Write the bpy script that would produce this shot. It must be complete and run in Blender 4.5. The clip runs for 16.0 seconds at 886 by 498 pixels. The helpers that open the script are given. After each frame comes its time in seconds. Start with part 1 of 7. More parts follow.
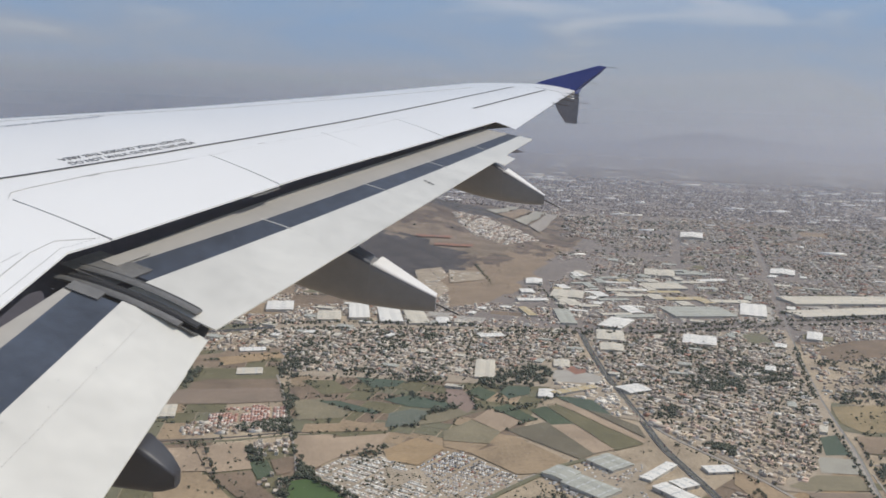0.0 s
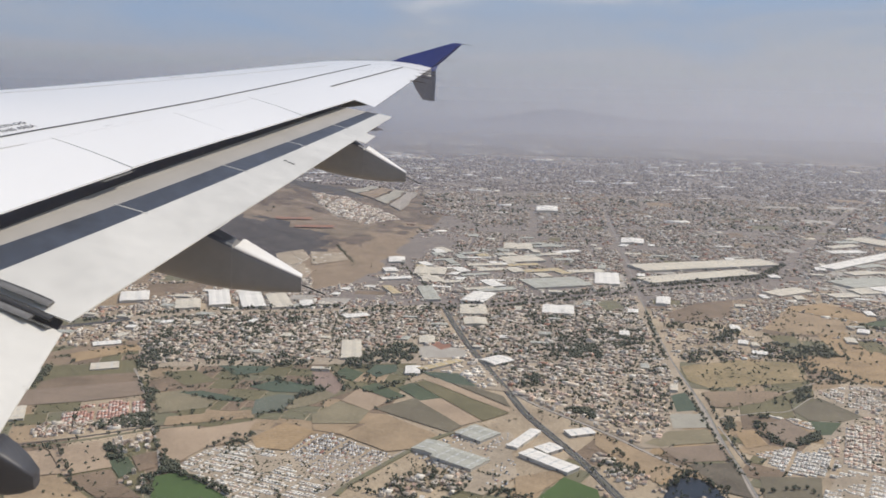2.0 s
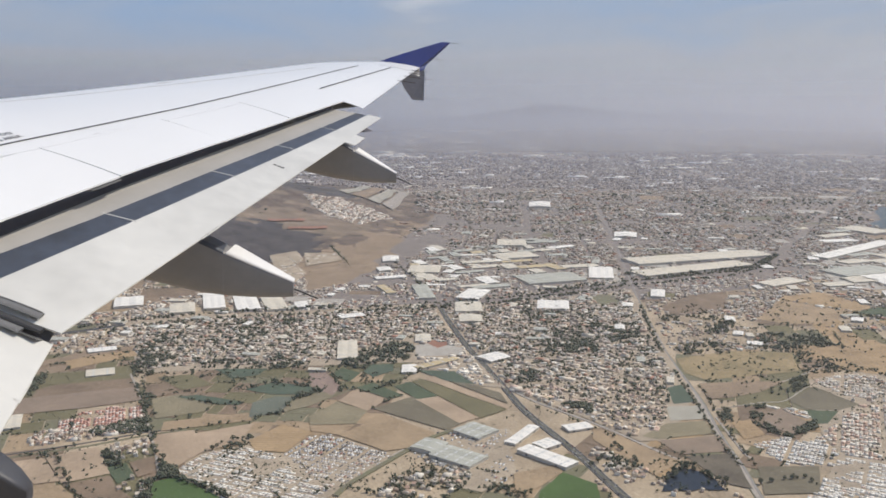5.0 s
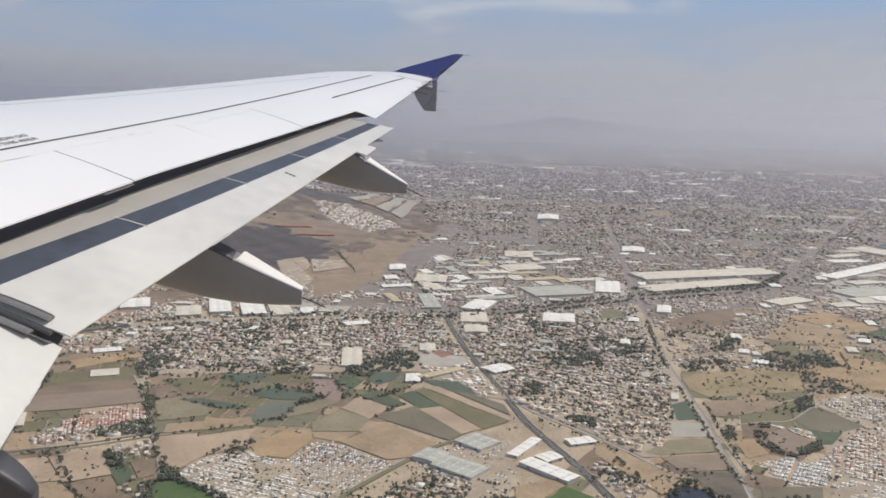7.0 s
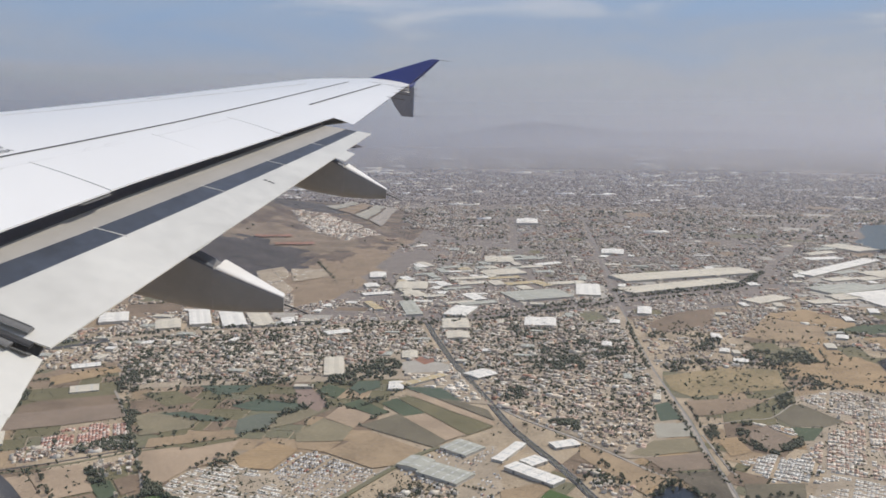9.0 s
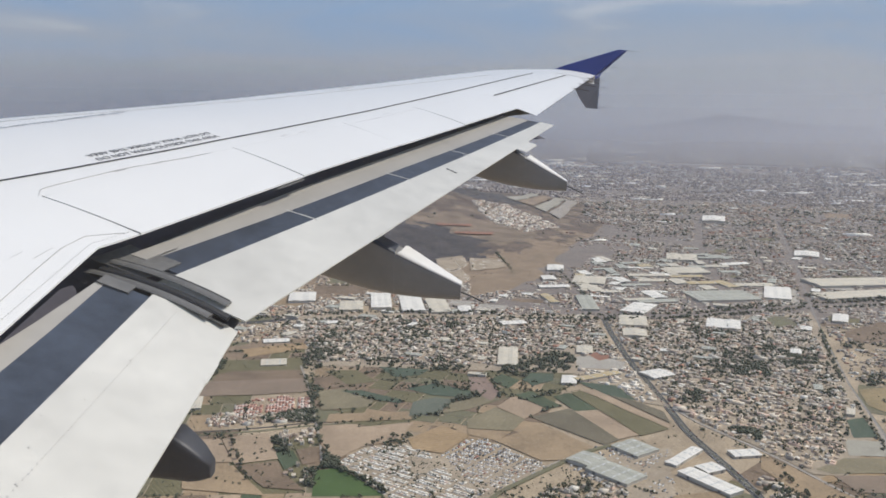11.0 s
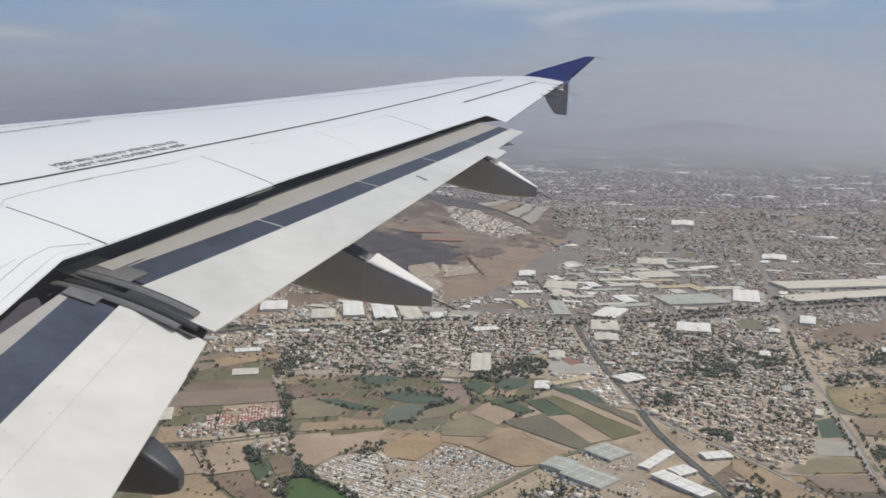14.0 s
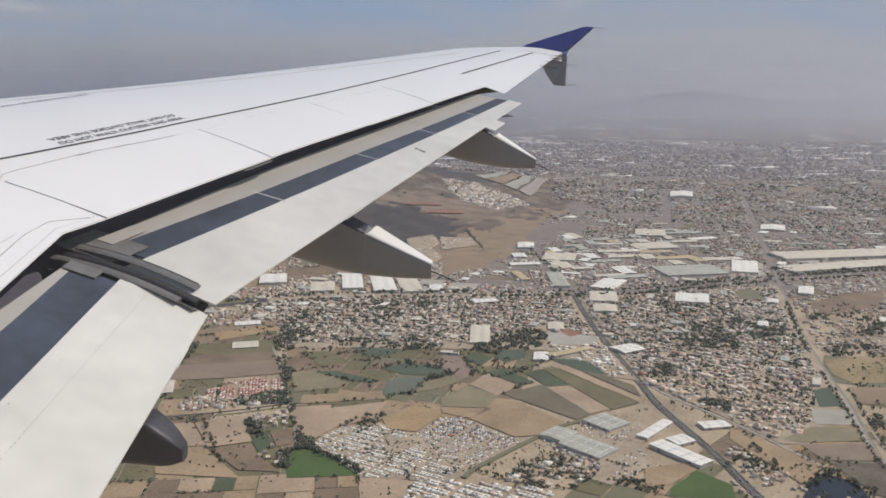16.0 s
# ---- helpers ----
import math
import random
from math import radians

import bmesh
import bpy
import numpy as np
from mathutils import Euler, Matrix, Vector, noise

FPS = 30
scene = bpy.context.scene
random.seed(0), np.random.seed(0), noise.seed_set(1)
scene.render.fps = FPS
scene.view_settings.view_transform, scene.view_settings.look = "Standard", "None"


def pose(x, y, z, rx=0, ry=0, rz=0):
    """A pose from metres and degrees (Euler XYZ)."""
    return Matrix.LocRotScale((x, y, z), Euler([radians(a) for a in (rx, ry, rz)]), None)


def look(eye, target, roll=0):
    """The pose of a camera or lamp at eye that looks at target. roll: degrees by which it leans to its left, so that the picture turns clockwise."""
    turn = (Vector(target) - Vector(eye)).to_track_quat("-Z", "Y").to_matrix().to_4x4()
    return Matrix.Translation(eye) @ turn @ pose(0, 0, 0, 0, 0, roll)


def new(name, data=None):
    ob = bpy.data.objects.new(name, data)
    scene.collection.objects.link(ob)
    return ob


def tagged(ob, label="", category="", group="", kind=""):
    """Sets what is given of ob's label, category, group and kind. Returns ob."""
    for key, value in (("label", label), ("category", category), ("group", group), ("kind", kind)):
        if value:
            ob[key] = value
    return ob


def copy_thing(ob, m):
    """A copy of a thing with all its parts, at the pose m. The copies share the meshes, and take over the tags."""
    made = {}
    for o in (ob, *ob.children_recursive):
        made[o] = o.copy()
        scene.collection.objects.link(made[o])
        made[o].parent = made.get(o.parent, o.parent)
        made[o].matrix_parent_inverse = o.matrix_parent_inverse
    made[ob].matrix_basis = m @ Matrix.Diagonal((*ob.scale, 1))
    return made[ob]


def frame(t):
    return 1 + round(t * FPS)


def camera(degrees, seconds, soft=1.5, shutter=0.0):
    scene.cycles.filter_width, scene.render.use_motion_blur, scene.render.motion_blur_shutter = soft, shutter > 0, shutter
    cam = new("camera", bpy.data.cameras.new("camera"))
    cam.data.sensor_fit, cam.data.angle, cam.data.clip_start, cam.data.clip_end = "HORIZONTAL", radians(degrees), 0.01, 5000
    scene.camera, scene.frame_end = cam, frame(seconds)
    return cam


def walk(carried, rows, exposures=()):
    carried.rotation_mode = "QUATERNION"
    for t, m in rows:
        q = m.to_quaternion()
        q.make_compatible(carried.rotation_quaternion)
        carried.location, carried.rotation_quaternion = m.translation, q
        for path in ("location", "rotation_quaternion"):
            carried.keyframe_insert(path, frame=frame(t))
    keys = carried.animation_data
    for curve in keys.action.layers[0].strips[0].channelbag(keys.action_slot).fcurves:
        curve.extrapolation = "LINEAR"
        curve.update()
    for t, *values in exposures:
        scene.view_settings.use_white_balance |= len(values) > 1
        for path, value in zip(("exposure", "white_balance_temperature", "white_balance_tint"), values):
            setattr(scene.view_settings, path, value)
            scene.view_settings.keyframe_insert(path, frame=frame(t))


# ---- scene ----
# The landscape stands at two fifths of its size under a full-size wing, so that it fits the lens's reach.
EYE = (0.0, 0.0, 200.0)
cam = camera(53.7, 16.0, soft=1.72)
ROWS = [
    (0.0, 0.011, -0.020, 0.002, 81.88, -1.78, -87.06),
    (0.5, -0.009, -0.002, -0.033, 81.39, -3.08, -89.69),
    (1.0, -0.002, -0.009, -0.018, 79.60, -4.44, -92.10),
    (1.5, 0.001, -0.015, -0.009, 79.30, -5.40, -93.70),
    (2.0, -0.003, 0.003, -0.013, 80.75, -0.95, -96.30),
    (2.5, -0.001, 0.001, -0.000, 80.57, -1.19, -99.24),
    (3.0, -0.001, 0.001, -0.007, 80.79, -0.78, -99.73),
    (3.5, 0.002, 0.006, -0.008, 80.06, -1.28, -100.87),
    (4.0, -0.002, -0.003, -0.008, 79.61, -1.02, -101.03),
    (4.5, 0.004, 0.002, 0.007, 79.83, -0.24, -99.14),
    (5.0, 0.015, -0.013, 0.006, 80.63, 0.33, -96.93),
    (5.2, -0.003, 0.004, -0.002, 80.79, 0.03, -96.03),
    (7.3, 0.004, 0.002, 0.033, 81.39, -1.57, -96.60),
    (7.5, -0.007, 0.008, 0.020, 80.99, -1.67, -98.05),
    (8.0, -0.008, 0.025, 0.005, 80.70, -0.69, -100.06),
    (8.5, -0.004, 0.016, -0.001, 81.91, -0.17, -99.08),
    (9.0, -0.002, 0.013, 0.005, 81.70, -0.00, -97.71),
    (9.5, 0.003, 0.004, 0.008, 80.00, 0.36, -96.34),
    (10.0, 0.001, 0.007, 0.007, 79.13, 0.45, -91.57),
    (10.2, -0.001, 0.013, 0.003, 79.33, 0.67, -89.14),
    (12.3, -0.002, -0.004, -0.003, 81.80, -1.03, -85.03),
    (12.5, -0.020, -0.011, -0.001, 81.92, -0.88, -85.45),
    (13.0, 0.006, -0.005, 0.002, 81.96, -0.80, -86.83),
    (13.5, 0.000, -0.000, 0.006, 81.80, -0.55, -87.79),
    (14.0, 0.007, 0.003, 0.001, 81.56, -0.20, -87.80),
    (14.5, 0.003, -0.008, -0.012, 81.18, 0.36, -88.35),
    (15.0, 0.010, -0.017, 0.002, 80.05, -0.12, -89.23),
    (15.5, 0.006, -0.003, 0.005, 80.28, -0.16, -88.60),
    (16.0, -0.007, 0.005, 0.002, 79.75, 0.11, -87.93),
]
walk(cam, [(t, pose(EYE[0] + x, EYE[1] + y, EYE[2] + z, rx, ry, rz)) for t, x, y, z, rx, ry, rz in ROWS],
     exposures=[(0.0, -0.03, 6280, 10), (1.0, 0.11, 6360, 11), (1.5, 0.29, 6400, 11), (2.0, 0.12, 6480, 12), (2.5, 0.17, 6500, 12), (3.5, 0.15, 6500, 12), (5.0, 0.17, 6400, 11.5), (7.5, 0.13, 6500, 12), (8.0, 0.34, 6500, 12), (8.5, 0.09, 6460, 12), (9.0, 0.07, 6380, 11.5), (10.0, 0.06, 6320, 10.5), (12.5, -0.01, 6250, 9.5), (14.5, -0.03, 6340, 10.5), (16.0, -0.06, 6500, 12)])

# ---- world and sun ----
SUN_TO = Vector((0.27, -0.66, 0.74)).normalized()
SUN_EL = math.asin(SUN_TO.z)
SUN_AZ = math.atan2(SUN_TO.x, SUN_TO.y)
world = bpy.data.worlds.new("hazy_sky")
scene.world = world
world.use_nodes = True
wn, wl = world.node_tree.nodes, world.node_tree.links
wn.clear()
w_out = wn.new("ShaderNodeOutputWorld")
w_bg = wn.new("ShaderNodeBackground")
w_sky = wn.new("ShaderNodeTexSky")
w_sky.sky_type, w_sky.sun_disc = "NISHITA", False
w_sky.sun_elevation, w_sky.sun_rotation = SUN_EL, SUN_AZ
w_sky.altitude, w_sky.air_density, w_sky.dust_density, w_sky.ozone_density = 1800, 1.0, 0.5, 1.2
w_tc = wn.new("ShaderNodeTexCoord")
w_sep = wn.new("ShaderNodeSeparateXYZ")
wl.new(w_tc.outputs["Generated"], w_sep.inputs[0])
# thin cirrus: streaked noise on the dome, denser low in the haze
w_map = wn.new("ShaderNodeMapping")
w_map.inputs["Location"].default_value = (0, 0, -0.3)
w_map.inputs["Scale"].default_value = (1.5, 1.1, 6.5)
w_map.inputs["Rotation"].default_value = (0.06, 0.03, 0.4)
w_turn = wn.new("ShaderNodeVectorRotate")
w_turn.rotation_type = "Z_AXIS"
w_turn.inputs["Angle"].default_value = radians(-14)
wl.new(w_tc.outputs["Generated"], w_turn.inputs["Vector"])
wl.new(w_turn.outputs[0], w_map.inputs[0])
w_noise = wn.new("ShaderNodeTexNoise")
w_noise.inputs["Scale"].default_value = 3.4
w_noise.inputs["Detail"].default_value = 8.0
w_noise.inputs["Roughness"].default_value = 0.52
w_noise.inputs["Distortion"].default_value = 0.8
wl.new(w_map.outputs[0], w_noise.inputs["Vector"])
w_ramp = wn.new("ShaderNodeValToRGB")
w_ramp.color_ramp.elements[0].position, w_ramp.color_ramp.elements[1].position = 0.55, 0.70
wl.new(w_noise.outputs["Fac"], w_ramp.inputs[0])
w_haze = wn.new("ShaderNodeMapRange")
w_haze.inputs["From Min"].default_value, w_haze.inputs["From Max"].default_value = 0.10, 0.55
w_haze.inputs["To Min"].default_value, w_haze.inputs["To Max"].default_value = 0.97, 0.15
w_warp = wn.new("ShaderNodeMath")
w_warp.operation = "MULTIPLY_ADD"
w_warp.inputs[1].default_value = -0.16
w_shift = wn.new("ShaderNodeMath")
w_shift.operation = "ADD"
w_shift.inputs[1].default_value = 0.08
wl.new(w_noise.outputs["Fac"], w_warp.inputs[0])
wl.new(w_sep.outputs["Z"], w_warp.inputs[2])
wl.new(w_warp.outputs[0], w_shift.inputs[0])
wl.new(w_sep.outputs["Z"], w_haze.inputs["Value"])
# the haze turns from grey to blue with height
w_tone = wn.new("ShaderNodeMapRange")
w_tone.inputs["From Min"].default_value, w_tone.inputs["From Max"].default_value = 0.055, 0.135
wl.new(w_shift.outputs[0], w_tone.inputs["Value"])
w_hue = wn.new("ShaderNodeMixRGB")
w_hue.inputs["Color1"].default_value = (2.68, 2.86, 3.18, 1)
w_hue.inputs["Color2"].default_value = (1.9, 2.65, 3.8, 1)
wl.new(w_tone.outputs[0], w_hue.inputs["Fac"])
w_mix1 = wn.new("ShaderNodeMixRGB")
wl.new(w_hue.outputs[0], w_mix1.inputs["Color2"])
wl.new(w_haze.outputs[0], w_mix1.inputs["Fac"])
wl.new(w_sky.outputs[0], w_mix1.inputs["Color1"])
w_mix2 = wn.new("ShaderNodeMixRGB")
w_mix2.inputs["Color2"].default_value = (5.0, 5.05, 5.25, 1)
w_mul = wn.new("ShaderNodeMath")
w_mul.operation = "MULTIPLY"
w_mul.inputs[1].default_value = 0.36
w_low = wn.new("ShaderNodeMapRange")
w_low.inputs["From Min"].default_value, w_low.inputs["From Max"].default_value = 0.025, 0.085
wl.new(w_sep.outputs["Z"], w_low.inputs["Value"])
w_thin = wn.new("ShaderNodeMath")
w_thin.operation = "MULTIPLY"
wl.new(w_ramp.outputs[0], w_thin.inputs[0])
wl.new(w_low.outputs[0], w_thin.inputs[1])
wl.new(w_thin.outputs[0], w_mul.inputs[0])
wl.new(w_mul.outputs[0], w_mix2.inputs["Fac"])
wl.new(w_mix1.outputs[0], w_mix2.inputs["Color1"])
w_high = wn.new("ShaderNodeMapRange")
w_high.inputs["From Min"].default_value, w_high.inputs["From Max"].default_value = 0.28, 0.60
w_high.inputs["To Min"].default_value, w_high.inputs["To Max"].default_value = 0.0, 0.32
wl.new(w_sep.outputs["Z"], w_high.inputs["Value"])
w_sheet = wn.new("ShaderNodeMixRGB")
w_sheet.inputs["Color2"].default_value = (2.8, 2.87, 3.02, 1)
wl.new(w_high.outputs[0], w_sheet.inputs["Fac"])
wl.new(w_mix2.outputs[0], w_sheet.inputs["Color1"])
wl.new(w_sheet.outputs[0], w_bg.inputs["Color"])
w_bg.inputs["Strength"].default_value = 0.132
wl.new(w_bg.outputs[0], w_out.inputs["Surface"])

sun_data = bpy.data.lights.new("sun", "SUN")
sun_data.energy, sun_data.angle, sun_data.color = 3.2, radians(0.6), (1.0, 0.92, 0.79)
sun = new("sun", sun_data)
sun.matrix_world = look(SUN_TO * 100, (0, 0, 0))


# ---- materials ----
def material(name, base, rough=0.6, metal=0.0, vary=0.15, size=1.0, fine=8.0, bump=0.0, tint=None, pick=None, ramp=None, coat=0.0):
    """A surface with variation at two scales. size: metres of the broad stains; fine: times finer the grain;
    pick: 'island' or 'object' picks a colour of ramp for each piece."""
    m = bpy.data.materials.new(name)
    m.use_nodes = True
    n, l = m.node_tree.nodes, m.node_tree.links
    b = n["Principled BSDF"]
    b.inputs["Roughness"].default_value = rough
    b.inputs["Metallic"].default_value = metal
    b.inputs["Coat Weight"].default_value = coat
    tc = n.new("ShaderNodeTexCoord")
    big = n.new("ShaderNodeTexNoise")
    big.inputs["Scale"].default_value = 1.0 / size
    big.inputs["Detail"].default_value = 5.0
    small = n.new("ShaderNodeTexNoise")
    small.inputs["Scale"].default_value = fine / size
    small.inputs["Detail"].default_value = 4.0
    geo = n.new("ShaderNodeNewGeometry")
    for q in (big, small):
        l.new(geo.outputs["Position"] if pick == "island" else tc.outputs["Object"], q.inputs["Vector"])
    add = n.new("ShaderNodeMath")
    add.operation = "MULTIPLY_ADD"
    add.inputs[1].default_value = 0.6
    l.new(big.outputs["Fac"], add.inputs[0])
    half = n.new("ShaderNodeMath")
    half.operation = "MULTIPLY"
    half.inputs[1].default_value = 0.4
    l.new(small.outputs["Fac"], half.inputs[0])
    l.new(half.outputs[0], add.inputs[2])
    mr = n.new("ShaderNodeMapRange")
    mr.inputs["From Min"].default_value, mr.inputs["From Max"].default_value = 0.3, 0.7
    l.new(add.outputs[0], mr.inputs["Value"])
    mix = n.new("ShaderNodeMixRGB")
    c = Vector(base)
    dark = c * (1 - vary)
    light = c * (1 + vary)
    if tint:
        light = Vector(tint)
    mix.inputs["Color1"].default_value = (*dark, 1)
    mix.inputs["Color2"].default_value = (*light, 1)
    l.new(mr.outputs[0], mix.inputs["Fac"])
    col = mix.outputs[0]
    if pick:
        cr = n.new("ShaderNodeValToRGB")
        cr.color_ramp.interpolation = "CONSTANT"
        while len(cr.color_ramp.elements) < len(ramp):
            cr.color_ramp.elements.new(0.5)
        for k, (at, rgb) in enumerate(ramp):
            cr.color_ramp.elements[k].position = at
            cr.color_ramp.elements[k].color = (*rgb, 1)
        if pick == "island":
            l.new(geo.outputs["Random Per Island"], cr.inputs[0])
        else:
            oi = n.new("ShaderNodeObjectInfo")
            l.new(oi.outputs["Random"], cr.inputs[0])
        mul = n.new("ShaderNodeMixRGB")
        mul.blend_type = "MULTIPLY"
        mul.inputs["Fac"].default_value = 1.0
        l.new(cr.outputs[0], mul.inputs["Color1"])
        l.new(col, mul.inputs["Color2"])
        col = mul.outputs[0]
    l.new(col, b.inputs["Base Color"])
    if bump:
        bp = n.new("ShaderNodeBump")
        bp.inputs["Strength"].default_value = bump
        bp.inputs["Distance"].default_value = size / fine * 0.5
        l.new(small.outputs["Fac"], bp.inputs["Height"])
        l.new(bp.outputs[0], b.inputs["Normal"])
    return m


def furrowed(name, base, angle, pitch, tint=None, vary=0.2, depth=0.35):
    """Ploughed or sown earth: rows at an angle, pitch metres apart, over blotches of two sizes."""
    m = material(name, base, 0.95, vary=vary, size=30.0, fine=14.0, tint=tint)
    n, l = m.node_tree.nodes, m.node_tree.links
    b = n["Principled BSDF"]
    tc = n.new("ShaderNodeTexCoord")
    mp = n.new("ShaderNodeMapping")
    mp.inputs["Rotation"].default_value = (0, 0, radians(angle))
    l.new(tc.outputs["Object"], mp.inputs[0])
    wv = n.new("ShaderNodeTexWave")
    wv.inputs["Scale"].default_value = 0.31 / pitch
    wv.inputs["Distortion"].default_value = 1.2
    wv.inputs["Detail"].default_value = 3.0
    l.new(mp.outputs[0], wv.inputs["Vector"])
    src = b.inputs["Base Color"].links[0].from_socket
    mul = n.new("ShaderNodeMixRGB")
    mul.blend_type = "MULTIPLY"
    mul.inputs["Fac"].default_value = depth
    l.new(src, mul.inputs["Color1"])
    l.new(wv.outputs["Color"], mul.inputs["Color2"])
    l.new(mul.outputs[0], b.inputs["Base Color"])
    return m


M_WHITE = material("white_wing_paint", (0.82, 0.815, 0.80), 0.38, vary=0.035, size=1.3, fine=9, coat=0.15)
M_FLAPWHITE = material("off_white_flap_paint", (0.65, 0.635, 0.585), 0.42, vary=0.14, size=0.75, fine=5, coat=0.1)
M_BEIGE = material("bare_flap_nose", (0.40, 0.38, 0.35), 0.5, vary=0.12, size=0.7, fine=7)
M_SLATE = material("slate_paint_and_shade", (0.044, 0.054, 0.076), 0.45, vary=0.5, size=0.4, fine=5)
M_COVE = material("cove_shade_black", (0.06, 0.058, 0.085), 0.7, vary=0.3, size=0.5)
M_RUBBER = material("grey_rubber_seal", (0.13, 0.128, 0.125), 0.55, vary=0.3, size=0.3)
M_PLATE = material("worn_grey_plate", (0.14, 0.137, 0.132), 0.6, vary=0.35, size=0.3)
M_SEALDARK = material("black_rubber", (0.02, 0.02, 0.022), 0.6, vary=0.3, size=0.3)
M_FAIRING = material("grey_paint_and_shade", (0.21, 0.208, 0.21), 0.45, vary=0.1, size=0.8)
M_DARKGREY = material("dark_grey_fairing", (0.035, 0.035, 0.042), 0.5, vary=0.2, size=0.5)
M_FAIRTOP = material("sunlit_fairing_white", (0.74, 0.73, 0.71), 0.6, vary=0.06, size=0.8)
M_BLUE = material("royal_blue_paint", (0.016, 0.03, 0.18), 0.3, vary=0.1, size=0.5, coat=0.3)
M_FENCEGREY = material("grey_fence_paint", (0.17, 0.21, 0.32), 0.4, vary=0.1, size=0.5)
M_LINE = material("dark_sealant", (0.05, 0.05, 0.055), 0.6, vary=0.3, size=0.4)
M_FAINT = material("faint_panel_joint", (0.50, 0.49, 0.48), 0.6, vary=0.3, size=0.2)
M_FADED = material("faded_blue_grey_lettering", (0.36, 0.37, 0.41), 0.6, vary=0.3, size=0.1)
M_INK = material("grey_black_lettering", (0.19, 0.19, 0.20), 0.6, vary=0.3, size=0.1)


# ---- mesh helpers ----
def mesh_of(name, verts, faces, mats, smooth=False, index=None):
    me = bpy.data.meshes.new(name)
    me.from_pydata([tuple(v) for v in verts], [], faces)
    for m in mats if isinstance(mats, (list, tuple)) else [mats]:
        me.materials.append(m)
    if index is not None:
        me.polygons.foreach_set("material_index", index)
    if smooth:
        me.polygons.foreach_set("use_smooth", [True] * len(me.polygons))
    me.update()
    return me


def part(name, bm, mat, parent, label=""):
    """Links a bmesh, or a mesh, as one mesh object under a thing or a part."""
    if isinstance(bm, bmesh.types.BMesh):
        bmesh.ops.recalc_face_normals(bm, faces=bm.faces)
        me = bpy.data.meshes.new(name)
        bm.to_mesh(me)
        bm.free()
        me.materials.append(mat)
    else:
        me = bm
    ob = new(name, me)
    ob.parent = parent
    if label:
        tagged(ob, label)
    return ob


def sheet(rows, thick=0.0, down=(0, 0, -1)):
    """A closed slab from a grid of points: rows of equally many points; thick metres towards down."""
    bm = bmesh.new()
    nr, nc = len(rows), len(rows[0])
    d = Vector(down) * thick
    top = [[bm.verts.new(p) for p in r] for r in rows]
    for i in range(nr - 1):
        for j in range(nc - 1):
            bm.faces.new((top[i][j], top[i][j + 1], top[i + 1][j + 1], top[i + 1][j]))
    if thick:
        bot = [[bm.verts.new(Vector(p) + d) for p in r] for r in rows]
        for i in range(nr - 1):
            for j in range(nc - 1):
                bm.faces.new((bot[i][j], bot[i + 1][j], bot[i + 1][j + 1], bot[i][j + 1]))
        for i in range(nr - 1):
            bm.faces.new((top[i][0], top[i + 1][0], bot[i + 1][0], bot[i][0]))
            bm.faces.new((top[i][-1], bot[i][-1], bot[i + 1][-1], top[i + 1][-1]))
        for j in range(nc - 1):
            bm.faces.new((top[0][j], bot[0][j], bot[0][j + 1], top[0][j + 1]))
            bm.faces.new((top[-1][j], top[-1][j + 1], bot[-1][j + 1], bot[-1][j]))
    return bm


def smooth(ob, angle=40):
    ob.data.polygons.foreach_set("use_smooth", [True] * len(ob.data.polygons))
    ob.data.set_sharp_from_angle(angle=radians(angle))
    return ob


# ---- the wing, in the aircraft's own axes: x outboard, y forward, z up ----
SEAT = Vector((1.651, -7.669, 1.544))
TILT = Matrix(((0.99871, 0.00816, -0.05002), (-0.01065, 0.99871, -0.0496), (0.04955, 0.05007, 0.99752))).to_4x4()
wing = new("airliner_wing")
wing.empty_display_size = 0.5
wing.matrix_world = Matrix.Translation(EYE) @ TILT @ Matrix.Translation(-SEAT)
tagged(wing, "white airliner wing with lowered flaps and blue tip fence", "wing")

X_FLAP_END, X_TIP = 12.69, 16.45


def y_te(x):
    """Rear edge of the fixed upper surface."""
    if x < 6.4:
        return -5.339 - 0.09 * min(6.4 - x, 1.6)
    if x < X_FLAP_END:
        return -5.45 - 0.383 * (x - 6.69) + 0.06 * max(0.0, min((x - 6.69) / 2.0, 1.0))
    return -7.93 - 0.267 * (x - 12.66)


def y_box(x):
    """Rear end of the wing box under the fixed panels."""
    return -5.36 if x < 6.4 else y_te(x)


def y_spar(x):
    """The same edge without the step at the aileron, from which the section is drawn."""
    return -5.36 if x < 6.45 else -5.36 - 0.383 * (x - 6.45)


def y_le(x):
    y = -1.75 - 0.52 * (x - 6.4)
    if x > 15.9:
        y -= 1.35 * ((x - 15.9) / 0.62) ** 2
    return y


def chord(x):
    return 3.9 - 0.245 * (x - 6.4) if x > 6.4 else 3.9 + 0.45 * (6.4 - x)


def z_base(x):
    return 0.43 + 0.1 * (x - 6.69) + (0.025 * max(0, (x - 13) / 3.4))


def z_up(x, y):
    c = chord(x)
    b = 0.085 * c * (1 + 0.13 * min(max((10.8 - x) / 2.2, 0), 1))
    crest = y_spar(x) + 0.62 * c
    if y <= crest:
        u = max((y - y_spar(x)) / (0.62 * c), -0.3)
        return z_base(x) + b * (2 * u - u * u)
    v = min((y - crest) / max(y_le(x) - crest, 0.05), 1.0)
    return z_base(x) + b * math.sqrt(max(1 - v ** 2.4, 0)) - 0.16 * v ** 6


